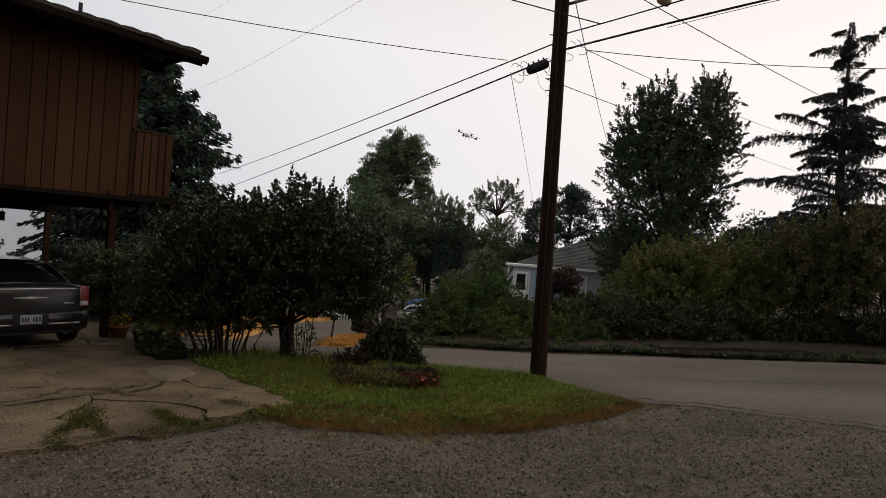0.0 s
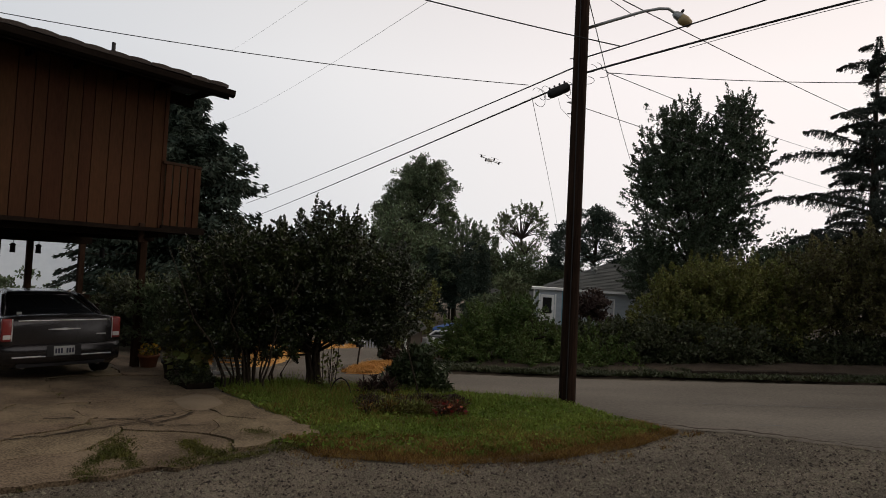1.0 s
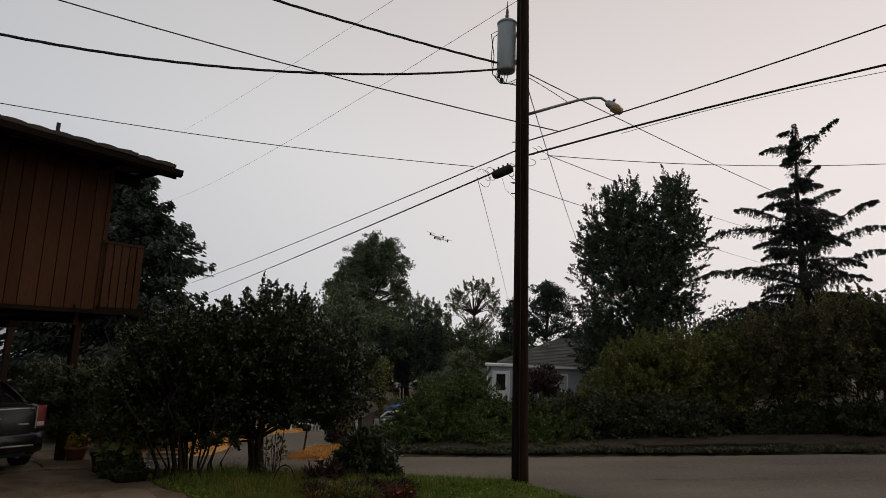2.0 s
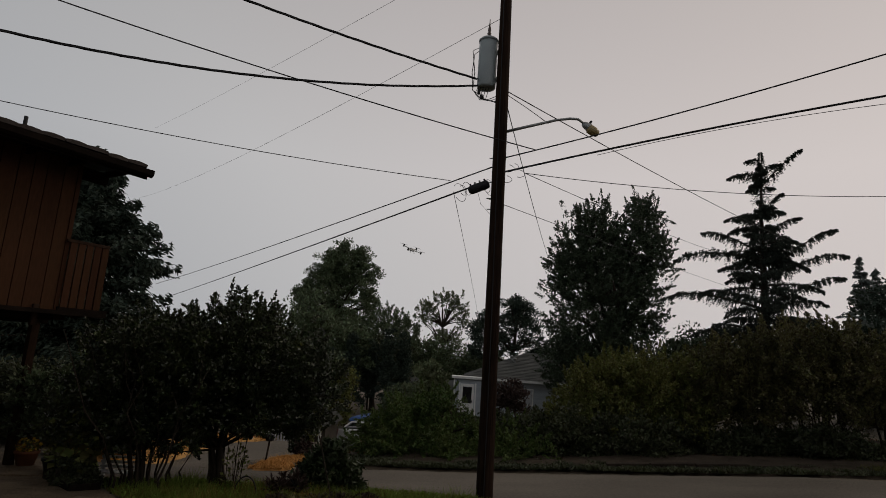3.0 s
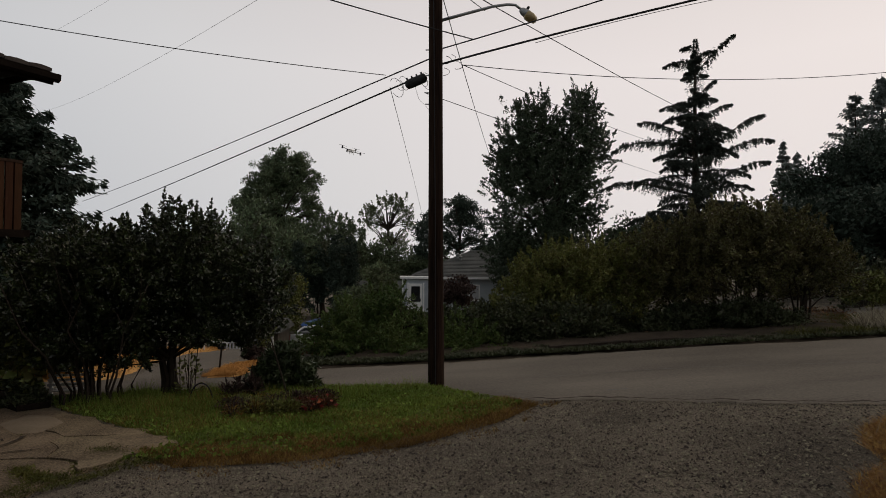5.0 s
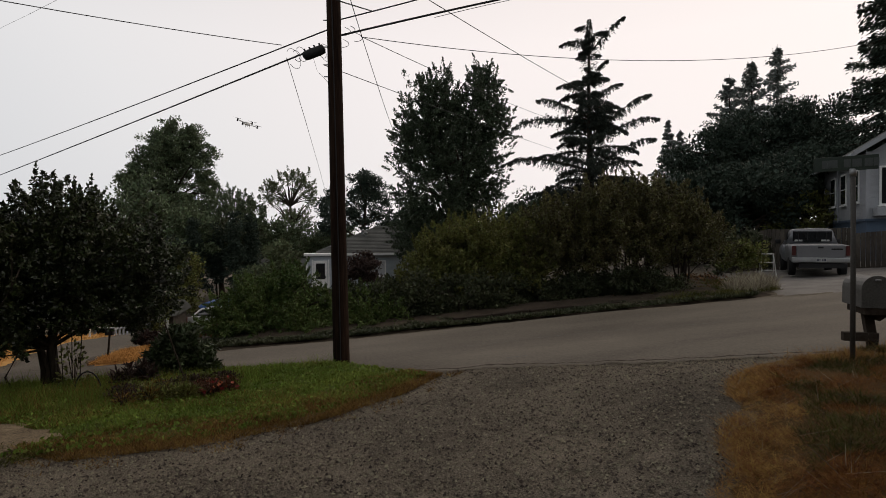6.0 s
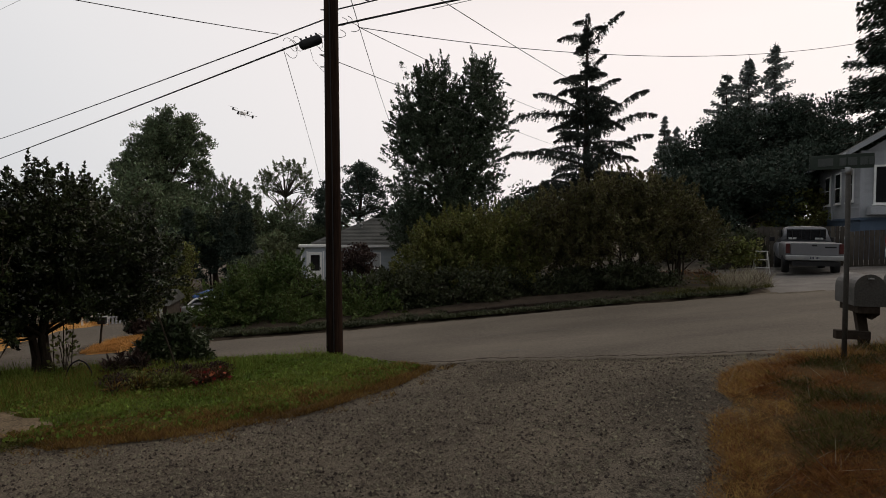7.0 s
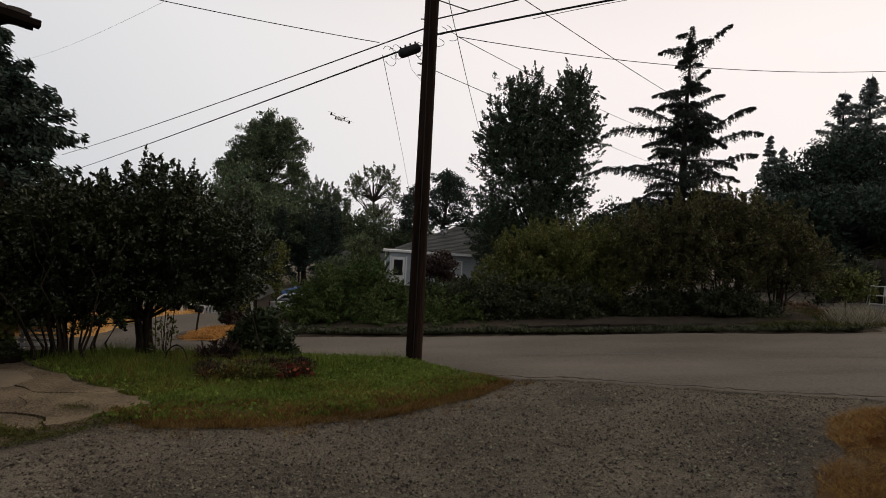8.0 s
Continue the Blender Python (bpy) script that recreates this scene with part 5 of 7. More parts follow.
def sedan(az, r, heading, paint, label, name="car", near=True):
    px, py = polar(az, r)
    c = heading
    fx, fy = px + 2.4 * math.sin(radians(c)), py + 2.4 * math.cos(radians(c))
    tilt = math.degrees(math.atan((float(gz(fx, fy)) - float(gz(px, py))) / 2.4)) * 0.6
    t = thing(name, pose(px, py, float(gz(px, py)) + 0.02, tilt, 0, -c), label, "car")
    body = [section(*s) for s in ((-0.02, 0.74, 0.42, 0.98, 0.02), (0.0, 0.82, 0.38, 1.045, 0.03), (0.05, 0.885, 0.32, 1.085, 0.035), (0.14, 0.92, 0.26, 1.10, 0.035), (0.5, 0.94, 0.22, 1.09, 0.035), (1.0, 0.95, 0.20, 1.07, 0.03), (2.5, 0.95, 0.20, 1.02, 0.03), (3.7, 0.95, 0.20, 0.98, 0.05), (4.6, 0.92, 0.24, 0.88, 0.06), (4.95, 0.82, 0.3, 0.74, 0.03), (5.03, 0.7, 0.36, 0.66, 0.0))]
    part("body", loft(bmesh.new(), body), paint, t, smooth=True)
    part("cabin_glass", loft(bmesh.new(), [cabin(*s) for s in ((0.70, 0.74, 1.06, 0.68, 1.105), (1.05, 0.78, 1.05, 0.63, 1.235), (1.50, 0.82, 1.03, 0.57, 1.385), (1.75, 0.82, 1.02, 0.56, 1.435), (2.3, 0.82, 1.0, 0.56, 1.465), (2.9, 0.82, 1.0, 0.56, 1.44), (3.5, 0.80, 0.98, 0.58, 1.22), (3.95, 0.74, 0.98, 0.66, 1.03))]), M_GLASSDARK, t, smooth=True)
    part("roof", loft(bmesh.new(), [[(-0.50, y, z), (-0.55, y, z - 0.05), (0.55, y, z - 0.05), (0.50, y, z), (0.2, y, z + 0.014), (-0.2, y, z + 0.014)] for y, z in ((1.55, 1.415), (1.8, 1.452), (2.35, 1.485), (2.95, 1.455))]), paint, t, smooth=True)
    for s in (-1, 1):
        part("pillar", tube(bmesh.new(), [(s * 0.75, 0.66, 1.085), (s * 0.685, 1.05, 1.22), (s * 0.61, 1.5, 1.375), (s * 0.56, 1.85, 1.445)], [0.025, 0.045, 0.045, 0.03], 8), paint, t, smooth=True)
        part("pillar", tube(bmesh.new(), [(s * 0.57, 2.9, 1.44), (s * 0.65, 3.5, 1.21), (s * 0.72, 3.95, 1.02)], 0.035, 8), paint, t, smooth=True)
        part("mirror", boxed(s * 1.0, 3.4, 1.05, 0.2, 0.1, 0.13, 0.03), paint, t, smooth=True)
        tail = part("tail_light", boxed(s * 0.80, 0.045, 0.90, 0.15, 0.15, 0.37, 0.03), M_TAIL, t, "red tail light with a clear band", smooth=True)
        part("lens", boxed(s * 0.80, -0.028, 0.79, 0.105, 0.02, 0.07, 0.008), M_LENS, tail)
        part("trim", boxed(s * 0.735, -0.026, 0.90, 0.014, 0.016, 0.36), M_CHROME, tail)
        for y in (0.95, 4.1):
            wheel(t, s * 0.84, y, 0.35)
        if near:
            part("exhaust", lathe(bmesh.new(), [(0.04, 0), (0.045, 0.02), (0.045, 0.16)], 12, pose(s * 0.55, 0.02, 0.30, -90, 0, 0)), M_CHROME, t, smooth=True)
    part("bumper", loft(bmesh.new(), [[(x, yo, 0.34), (x, yo - 0.05, 0.40), (x, yo - 0.06, 0.56), (x, yo - 0.03, 0.66), (x, yo + 0.10, 0.68), (x, yo + 0.10, 0.34)] for x, yo in ((-0.93, 0.22), (-0.88, 0.06), (-0.70, 0.0), (0, -0.03), (0.70, 0.0), (0.88, 0.06), (0.93, 0.22))]), paint, t, smooth=True)
    part("valance", boxed(0, 0.05, 0.33, 1.3, 0.12, 0.10, 0.02), M_BLACK, t)
    if near:
        part("trim_strip", boxed(0, -0.065, 0.46, 1.45, 0.015, 0.022, 0.004), M_CHROME, t, "chrome bumper strip")
        part("trunk_strip", boxed(0, 0.00, 1.045, 1.30, 0.03, 0.018, 0.004), M_CHROME, t, "chrome trunk strip")
        bm = bmesh.new()
        loft(bm, [[(x, -0.045, 0.90 - h), (x, -0.015, 0.90 - h), (x, -0.015, 0.90 + h), (x, -0.045, 0.90 + h)] for x, h in ((-0.24, 0.004), (-0.05, 0.014), (0, 0.022), (0.05, 0.014), (0.24, 0.004))])
        part("emblem", bm, M_CHROME, t)
        part("badge", boxed(0.56, -0.028, 0.80, 0.15, 0.02, 0.022), M_CHROME, t)
        part("plate_recess", boxed(0, -0.085, 0.545, 0.50, 0.02, 0.19, 0.008), M_BLACK, t)
        plate(t, 0, -0.10, 0.545)
        part("sticker", boxed(-0.52, 0.665, 1.125, 0.07, 0.01, 0.05), M_PLATE, t)
    return t


sedan(-41.9, 12.0, -56, M_CARPAINT, "dark grey sedan parked half under the carport")
M_REDCAR = material("dull_red_car_paint", ((0.12, 0.035, 0.025), (0.16, 0.05, 0.035)), 0.4, scale=1, fine=200, bump=0)
sedan(-25.5, 17.2, -80, M_REDCAR, "dull red sedan parked down the street", near=False)
sedan(-10.2, 33.0, 8, M_WHITECAR, "white car parked at the end of the street", near=False)


def van(az, r, heading, paint, label):
    px, py = polar(az, r)
    t = thing("van", pose(px, py, float(gz(px, py)) - 0.5, 0, 0, -heading), label, "van")
    part("body", loft(bmesh.new(), [section(*s) for s in ((0, 0.86, 0.5, 1.75, 0.06), (0.1, 0.93, 0.35, 1.88, 0.06), (0.5, 0.95, 0.3, 1.92, 0.06), (3.2, 0.95, 0.3, 1.90, 0.06), (3.9, 0.93, 0.3, 1.3, 0.06), (4.6, 0.9, 0.35, 1.05, 0.06))]), paint, t, smooth=True)
    part("rear_window", boxed(0, -0.0, 1.45, 1.3, 0.06, 0.42, 0.02), M_GLASSDARK, t)
    for s in (-1, 1):
        part("side_window", boxed(s * 0.945, 2.2, 1.45, 0.03, 2.0, 0.38, 0.01), M_GLASSDARK, t)
        part("tail_light", boxed(s * 0.83, 0.0, 1.1, 0.1, 0.08, 0.3, 0.01), M_TAIL, t)
        for y in (0.8, 3.7):
            wheel(t, s * 0.85, y, 0.34)
    return t


van(-9.2, 38.0, 5, M_BLUECAR, "blue covered van parked beyond the white car")


def pickup():
    px, py = polar(44.4, 22.7)
    t = thing("pickup_truck", pose(px, py, float(gz(px, py)) + 0.04, 0, 0, -37) @ Matrix.Scale(0.93, 4), "silver pickup truck parked on the driveway", "truck")
    part("bed", loft(bmesh.new(), [section(*s) for s in ((0.0, 0.86, 0.52, 1.10, 0.0), (0.05, 0.89, 0.48, 1.12, 0.0), (2.2, 0.90, 0.46, 1.14, 0.0))]), M_SILVER, t, smooth=True)
    part("cab", loft(bmesh.new(), [section(*s) for s in ((2.2, 0.90, 0.42, 1.14, 0.0), (4.0, 0.90, 0.42, 1.12, 0.04), (4.9, 0.88, 0.46, 1.04, 0.04), (5.1, 0.82, 0.5, 0.95, 0.0))]), M_SILVER, t, smooth=True)
    part("cab_top", loft(bmesh.new(), [cabin(*s) for s in ((2.2, 0.84, 1.12, 0.66, 1.66), (2.6, 0.86, 1.1, 0.66, 1.70), (3.4, 0.86, 1.1, 0.66, 1.68), (4.1, 0.84, 1.08, 0.72, 1.14))]), M_SILVER, t, smooth=True)
    part("rear_window", boxed(0, 2.17, 1.41, 1.28, 0.05, 0.40, 0.03), M_GLASSDARK, t)
    for k in range(4):
        part("window_bar", boxed(-0.45 + 0.3 * k, 2.14, 1.41, 0.02, 0.02, 0.38), M_BLACK, t)
    for x in (-0.45, 0.42):
        part("sticker", boxed(x, 2.138, 1.25, 0.26, 0.008, 0.07), M_PLATE, t)
    part("tailgate", boxed(0, -0.012, 0.90, 1.42, 0.05, 0.42, 0.015), M_SILVER, t)
    part("tailgate_handle", boxed(0, -0.045, 1.03, 0.16, 0.02, 0.06, 0.006), M_BLACK, t)
    part("lettering", boxed(0.48, -0.042, 0.97, 0.34, 0.008, 0.05), M_BLACK, t)
    part("bumper", boxed(0, -0.10, 0.60, 1.76, 0.14, 0.17, 0.03), M_STEEL, t, smooth=True)
    plate(t, 0, -0.18, 0.60, n=7)
    part("undercarriage", boxed(0, 1.2, 0.40, 1.3, 2.6, 0.16), M_BLACK, t)
    for s in (-1, 1):
        part("tail_light", boxed(s * 0.80, -0.015, 0.92, 0.13, 0.06, 0.34, 0.012), M_TAILDARK, t)
        part("side_window", boxed(s * 0.78, 3.0, 1.40, 0.03, 0.8, 0.34, 0.01, m=Matrix.Identity(4)), M_GLASSDARK, t)
        part("mirror", boxed(s * 1.02, 3.7, 1.20, 0.2, 0.1, 0.18, 0.03), M_BLACK, t)
        for y in (1.0, 4.15):
            wheel(t, s * 0.78, y, 0.34)
    return t


pickup()
sedan(51.0, 24.2, 70, M_WHITECAR, "white car parked beside the pickup", near=False)


# ---- the cottage across the street ----
def window(parent, m, w, h, mat=None, bars=(1, 1), name="window"):
    """A framed window in the local x-z plane of m, facing -y."""
    f = part(name, boxed(0, -0.03, 0, w + 0.16, 0.06, h + 0.16, 0.01, m=m), M_WHITE, parent)
    part("pane", boxed(0, -0.064, 0, w, 0.012, h, m=m), mat or M_GLASSDARK, f)
    for k in range(1, bars[0] + 1):
        part("muntin", boxed(-w / 2 + k * w / (bars[0] + 1), -0.075, 0, 0.035, 0.02, h, m=m), M_WHITE, f)
    for k in range(1, bars[1] + 1):
        part("muntin", boxed(0, -0.078, -h / 2 + k * h / (bars[1] + 1), w, 0.02, 0.035, m=m), M_WHITE, f)
    part("sill", boxed(0, -0.07, -h / 2 - 0.10, w + 0.24, 0.12, 0.05, m=m), M_WHITE, f)
    return f


def cottage():
    x0, y0 = -0.70, 43.2
    zf = -2.1
    t = thing("house", (x0, y0, zf), "low pale-sided cottage with a grey hip roof", "house")
    part("wall", boxed(5.4, 4.0, 0.9, 8.6, 6.6, 3.2), M_GREYSIDE, t)
    for k in range(16):
        part("clapboard", boxed(5.4, 0.69, 0.10 + k * 0.155, 8.64, 0.03, 0.146, 0.0, m=Matrix.Rotation(0.0, 4, "X")), M_GREYSIDE, t)
    part("porch_wall", boxed(0.95, -0.2, 0.8, 1.9, 1.7, 3.2), M_GREYSIDE, t)
    for k in range(15):
        part("clapboard", boxed(0.95, -1.07, 0.10 + k * 0.155, 1.94, 0.03, 0.146), M_GREYSIDE, t)
    part("porch_roof", boxed(0.95, -0.25, 2.50, 2.35, 2.1, 0.16, 0.02), M_WHITE, t)
    door = part("door", boxed(0.90, -1.10, 1.05, 0.95, 0.06, 2.08, 0.01), M_WHITE, t)
    part("pane", boxed(0.90, -1.14, 1.35, 0.62, 0.02, 1.1), M_GLASSDARK, door)
    part("handle", boxed(1.25, -1.15, 0.95, 0.05, 0.05, 0.16), M_BLACK, door)
    for x in (0.36, 1.46):
        part("door_trim", boxed(x, -1.10, 1.07, 0.10, 0.08, 2.16, 0.006), M_WHITE, t)
    part("corner_trim", boxed(1.94, -1.06, 1.2, 0.10, 0.08, 2.4), M_TEAL, t)
    part("corner_trim", boxed(-0.02, -1.06, 1.2, 0.10, 0.08, 2.4), M_WHITE, t)
    window(t, Matrix.Translation((4.9, 0.66, 1.4)), 1.3, 1.0, M_CURTAIN, (1, 0))
    window(t, Matrix.Translation((7.8, 0.66, 1.4)), 1.3, 1.0, M_CURTAIN, (1, 0))
    # hip roof
    e, h = 2.52, 4.55
    bm = bmesh.new()
    c = [bm.verts.new(v) for v in ((0.6, 0.2, e), (10.2, 0.2, e), (10.2, 7.8, e), (0.6, 7.8, e))]
    r = [bm.verts.new(v) for v in ((5.3, 4.0, h), (6.6, 4.0, h))]
    for f in ((c[0], c[1], r[1], r[0]), (c[1], c[2], r[1]), (c[2], c[3], r[0], r[1]), (c[3], c[0], r[0]), (c[3], c[2], c[1], c[0])):
        bm.faces.new(f)
    roof = part("roof", bm, M_SHINGLE, t)
    nrow = 20
    for k in range(nrow):
        s0, s1 = k / nrow, (k + 1) / nrow
        a = [Vector((0.6, 0.2, e)).lerp(Vector((5.3, 4.0, h)), s) for s in (s0, s1)]
        b = [Vector((10.2, 0.2, e)).lerp(Vector((6.6, 4.0, h)), s) for s in (s0, s1)]
        d = Vector((0, -0.47, 0.88)) * 0.03
        bm = bmesh.new()
        v = [bm.verts.new(q) for q in (a[0] + d, b[0] + d, b[1] + d * 0.3, a[1] + d * 0.3, a[0], b[0])]
        bm.faces.new(v[:4])
        bm.faces.new((v[4], v[5], v[1], v[0]))
        part("shingle_course", bm, M_SHINGLE, roof)
        a2 = [Vector((0.6, 7.8, e)).lerp(Vector((5.3, 4.0, h)), s) for s in (s0, s1)]
        d = Vector((-0.40, 0, 0.9)) * 0.03
        bm = bmesh.new()
        v = [bm.verts.new(q) for q in (a2[0] + d, a[0] + d, a[1] + d * 0.3, a2[1] + d * 0.3, a2[0], a[0])]
        bm.faces.new(v[:4])
        bm.faces.new((v[4], v[5], v[1], v[0]))
        part("shingle_course", bm, M_SHINGLE, roof)
    part("fascia", boxed(5.4, 0.18, e - 0.06, 9.6, 0.04, 0.16), M_WHITE, t)
    for x, y, z in ((4.35, 2.6, 3.82), (4.15, 2.9, 4.0)):
        v = part("roof_vent", lathe(bmesh.new(), [(0.14, -0.3), (0.10, -0.05), (0.10, 0.18), (0.17, 0.20), (0.05, 0.30)], 12, Matrix.Translation((x, y, z))), M_STEEL, t, smooth=True)
    return t


cottage()


def shed(az, r, w, label):
    x, y = polar(az, r)
    t = thing("house", (x, y, float(gz(x, y))), label, "house")
    part("wall", boxed(0, 1.5, 0.75, w, 3, 1.5), M_FENCE, t)
    bm = loft(bmesh.new(), [[(-w * 0.56, -0.5, 1.6), (-w * 0.56, 3.5, 1.6), (-w * 0.56, 1.5, 2.5)], [(w * 0.56, -0.5, 1.6), (w * 0.56, 3.5, 1.6), (w * 0.56, 1.5, 2.5)]])
    part("roof", bm, M_SHINGLE, t)
    for k in range(4):
        part("porch_post", boxed(-w * 0.45 + k * w * 0.3, -0.4, 0.8, 0.12, 0.12, 1.6), M_WHITE, t)
    part("porch_rail", boxed(0, -0.4, 0.95, w * 0.95, 0.06, 0.08), M_WHITE, t)
    window(t, Matrix.Translation((0.3, 0, 0.95)), 0.8, 0.7)
    return t


shed(-15.6, 29.5, 3.6, "small grey house with a white-posted porch").scale = (0.9, 0.9, 0.62)
shed(-2.2, 47, 4.5, "grey-roofed outbuilding beside the cottage")


def white_house():
    cx, cy = polar(47.4, 31.0)
    a = radians(-35)  # local x runs along the front, y along the side away from the street
    t = thing("house", pose(cx, cy, 0.25, 0, 0, -35), "two-storey white-sided house with a slate-blue base", "house")
    part("base_wall", boxed(4.0, 4.5, 0.95, 8.0, 9.0, 1.9), M_BLUEPAINT, t)
    part("wall", boxed(4.0, 4.5, 3.35, 8.0, 9.0, 2.9), M_DULLWHITE, t)
    for k in range(18):
        part("clapboard", boxed(-0.018, 4.5, 1.98 + k * 0.16, 0.035, 9.0, 0.15), M_DULLWHITE, t)
        part("clapboard", boxed(4.0, -0.018, 1.98 + k * 0.16, 8.0, 0.035, 0.15), M_DULLWHITE, t)
    part("belt_trim", boxed(4.0, 4.5, 1.92, 8.16, 9.16, 0.10), M_BLUEPAINT, t)
    side = Matrix.Rotation(radians(-90), 4, "Z")
    for y in (1.6, 4.0, 6.4):
        window(t, Matrix.Translation((-0.03, y, 3.45)) @ side, 0.9, 1.35, None, (0, 1))
    for x in (0.9, 2.0, 3.1):
        window(t, Matrix.Translation((x, -0.03, 3.35)), 0.8, 1.5, None, (1, 0))
    part("porch_ledge", boxed(2.2, -0.35, 2.25, 4.0, 0.7, 0.35, 0.02), M_DULLWHITE, t)
    for y in (2.2, 3.6):
        window(t, Matrix.Translation((-0.03, y, 1.35)) @ side, 0.55, 0.4, None, (0, 0))
    part("corner_board", boxed(0.03, 0.03, 3.35, 0.16, 0.16, 2.9), M_DULLWHITE, t)
    part("downpipe", tube(bmesh.new(), [(-0.06, 5.3, 1.9), (-0.06, 5.3, 4.8)], 0.05, 8), M_DULLWHITE, t)
    e = 4.75
    bm = loft(bmesh.new(), [[(-0.6, y, e), (4.0, y, e + 2.9), (8.6, y, e), (8.6, y, e - 0.16), (4.0, y, e + 2.7), (-0.6, y, e - 0.16)] for y in (-0.7, 9.6)])
    part("roof", bm, M_SHINGLE, t)
    bm = loft(bmesh.new(), [[(0, y, e - 0.05), (4.0, y, e + 2.55), (8.0, y, e - 0.05)] for y in (0.0, 0.12)])
    part("gable", bm, M_DULLWHITE, t)
    bm = loft(bmesh.new(), [[(-0.62, y, e - 0.18), (4.0, y, e + 2.70), (4.0, y, e + 2.92), (-0.62, y, e + 0.04)] for y in (-0.76, -0.70)])
    part("bargeboard", bm, M_DULLWHITE, t)
    part("gutter", boxed(-0.66, 4.4, e - 0.10, 0.12, 10.2, 0.12, 0.02), M_DULLWHITE, t)
    return t


white_house()


# ---- mailbox and street sign at the verge ----
def street_sign():
    x, y = polar(46.85, 7.75)
    z = float(gz(x, y))
    t = thing("street_sign", (x, y, z), "dark street name sign on a grey steel post", "sign")
    part("post", tube(bmesh.new(), [(0, 0, -0.1), (0.0, 0, 1.2), (-0.01, 0, 2.02)], [0.027, 0.026, 0.026], 12), M_POST, t, smooth=True)
    part("cap", lathe(bmesh.new(), [(0.035, 0), (0.036, 0.05), (0.03, 0.07)], 12, Matrix.Translation((-0.01, 0, 2.0))), M_STEEL, t, smooth=True)
    m = pose(-0.02, 0, 2.14, 0, 0, -50)
    blade = part("sign_blade", boxed(-0.06, 0, 0, 0.58, 0.012, 0.155, 0.004, m=m), M_SIGN, t)
    part("clamp", boxed(0.0, 0, -0.09, 0.05, 0.04, 0.06, 0.006, m=m), M_STEEL, t)
    for k, w in ((-0.24, 0.05), (-0.15, 0.09), (0.02, 0.06), (0.13, 0.08), (0.26, 0.07), (0.345, 0.05)):
        part("bar", boxed(k * 0.78 - 0.06, -0.011, 0, w, 0.006, 0.085, m=m), M_SIGNLINE, blade)
    return t


street_sign()


def mailbox(px, py, zz, turn, label, arm=True):
    t = thing("mailbox", pose(px, py, zz, 0, 0, turn), label, "mailbox", "mailboxes")
    w, h, ln = 0.15, 0.20, 0.56
    prof = [(-w, 0), (w, 0), (w, h)] + [(w * math.cos(a), h + w * math.sin(a)) for a in np.linspace(0, math.pi, 11)[1:-1]] + [(-w, h)]
    part("shell", loft(bmesh.new(), [[(x, y, z) for x, z in prof] for y in (0.0, ln)]), M_MAILBOX, t)
    k = 1.04
    part("door", loft(bmesh.new(), [[(x * k, y, z * k - 0.004) for x, z in prof] for y in (-0.022, 0.012)]), M_MAILBOX, t)
    part("latch", boxed(0, -0.04, h + 0.11, 0.05, 0.04, 0.02, 0.004), M_STEEL, t)
    part("flag", boxed(w + 0.012, 0.16, 0.16, 0.008, 0.03, 0.20, 0.002), M_TAIL, t)
    part("board", boxed(0, ln / 2 - 0.02, -0.045, 0.22, ln * 0.95, 0.08, 0.008), M_TIMBER, t)
    z0 = float(gz(px, py)) - zz - 0.1
    part("post", boxed(-0.02, 0.24, (z0 - 0.08) / 2, 0.10, 0.10, -0.08 - z0, 0.008, m=pose(0, 0, 0, 0, -9, 0)), M_TIMBER, t)
    if arm:
        part("crossbar", boxed(-0.09, 0.20, -0.36, 0.36, 0.09, 0.10, 0.008), M_TIMBER, t)
        part("bracket", loft(bmesh.new(), [[(x, yy, -0.085), (x, yy, -0.10), (x * 0.4, yy, -0.16), (x * 0.4 + 0.01, yy, -0.085)] for x, yy in ((0.13, 0.05), (0.13, 0.50))]), M_TIMBER, t)
    return t


x, y = polar(48.35, 8.25)
mailbox(x, y, 0.79, -27, "large weathered galvanised mailbox on a timber post")
x, y = polar(51.6, 8.3)
mailbox(x, y, 0.86, -27, "galvanised mailbox at the corner verge", False)


# ---- the small drone in the air ----
def drone():
    x, y = polar(-6.0, 14)
    t = thing("drone", pose(x, y, 4.17, 24, 8, 30), "small pale four-armed drone hovering over the street", "drone")
    part("body", loft(bmesh.new(), [[(-w, y, -h), (w, y, -h), (w * 1.1, y, 0), (w * 0.7, y, h), (-w * 0.7, y, h), (-w * 1.1, y, 0)] for y, w, h in ((-0.10, 0.025, 0.018), (-0.05, 0.045, 0.03), (0.06, 0.045, 0.03), (0.11, 0.02, 0.016))]), M_WHITE, t, smooth=True)
    for sx in (-1, 1):
        for sy in (-1, 1):
            a = part("arm", tube(bmesh.new(), [(sx * 0.03, sy * 0.06, 0), (sx * 0.17, sy * 0.17, 0.01)], 0.010, 6), M_WHITE, t)
            part("motor", lathe(bmesh.new(), [(0.017, -0.03), (0.019, 0.0), (0.015, 0.03)], 10, Matrix.Translation((sx * 0.17, sy * 0.17, 0.01))), M_BLACK, a)
            part("propeller", boxed(sx * 0.17, sy * 0.17, 0.045, 0.20, 0.016, 0.004, m=Matrix.Identity(4)), M_BLACK, a)
    for sx in (-1, 1):
        part("skid", tube(bmesh.new(), [(sx * 0.05, -0.08, -0.07), (sx * 0.045, -0.03, -0.02), (sx * 0.045, 0.03, -0.02), (sx * 0.05, 0.08, -0.07)], 0.005, 5), M_WHITE, t)
    part("camera_pod", boxed(0, 0.07, -0.04, 0.035, 0.035, 0.03, 0.006), M_BLACK, t)


drone()


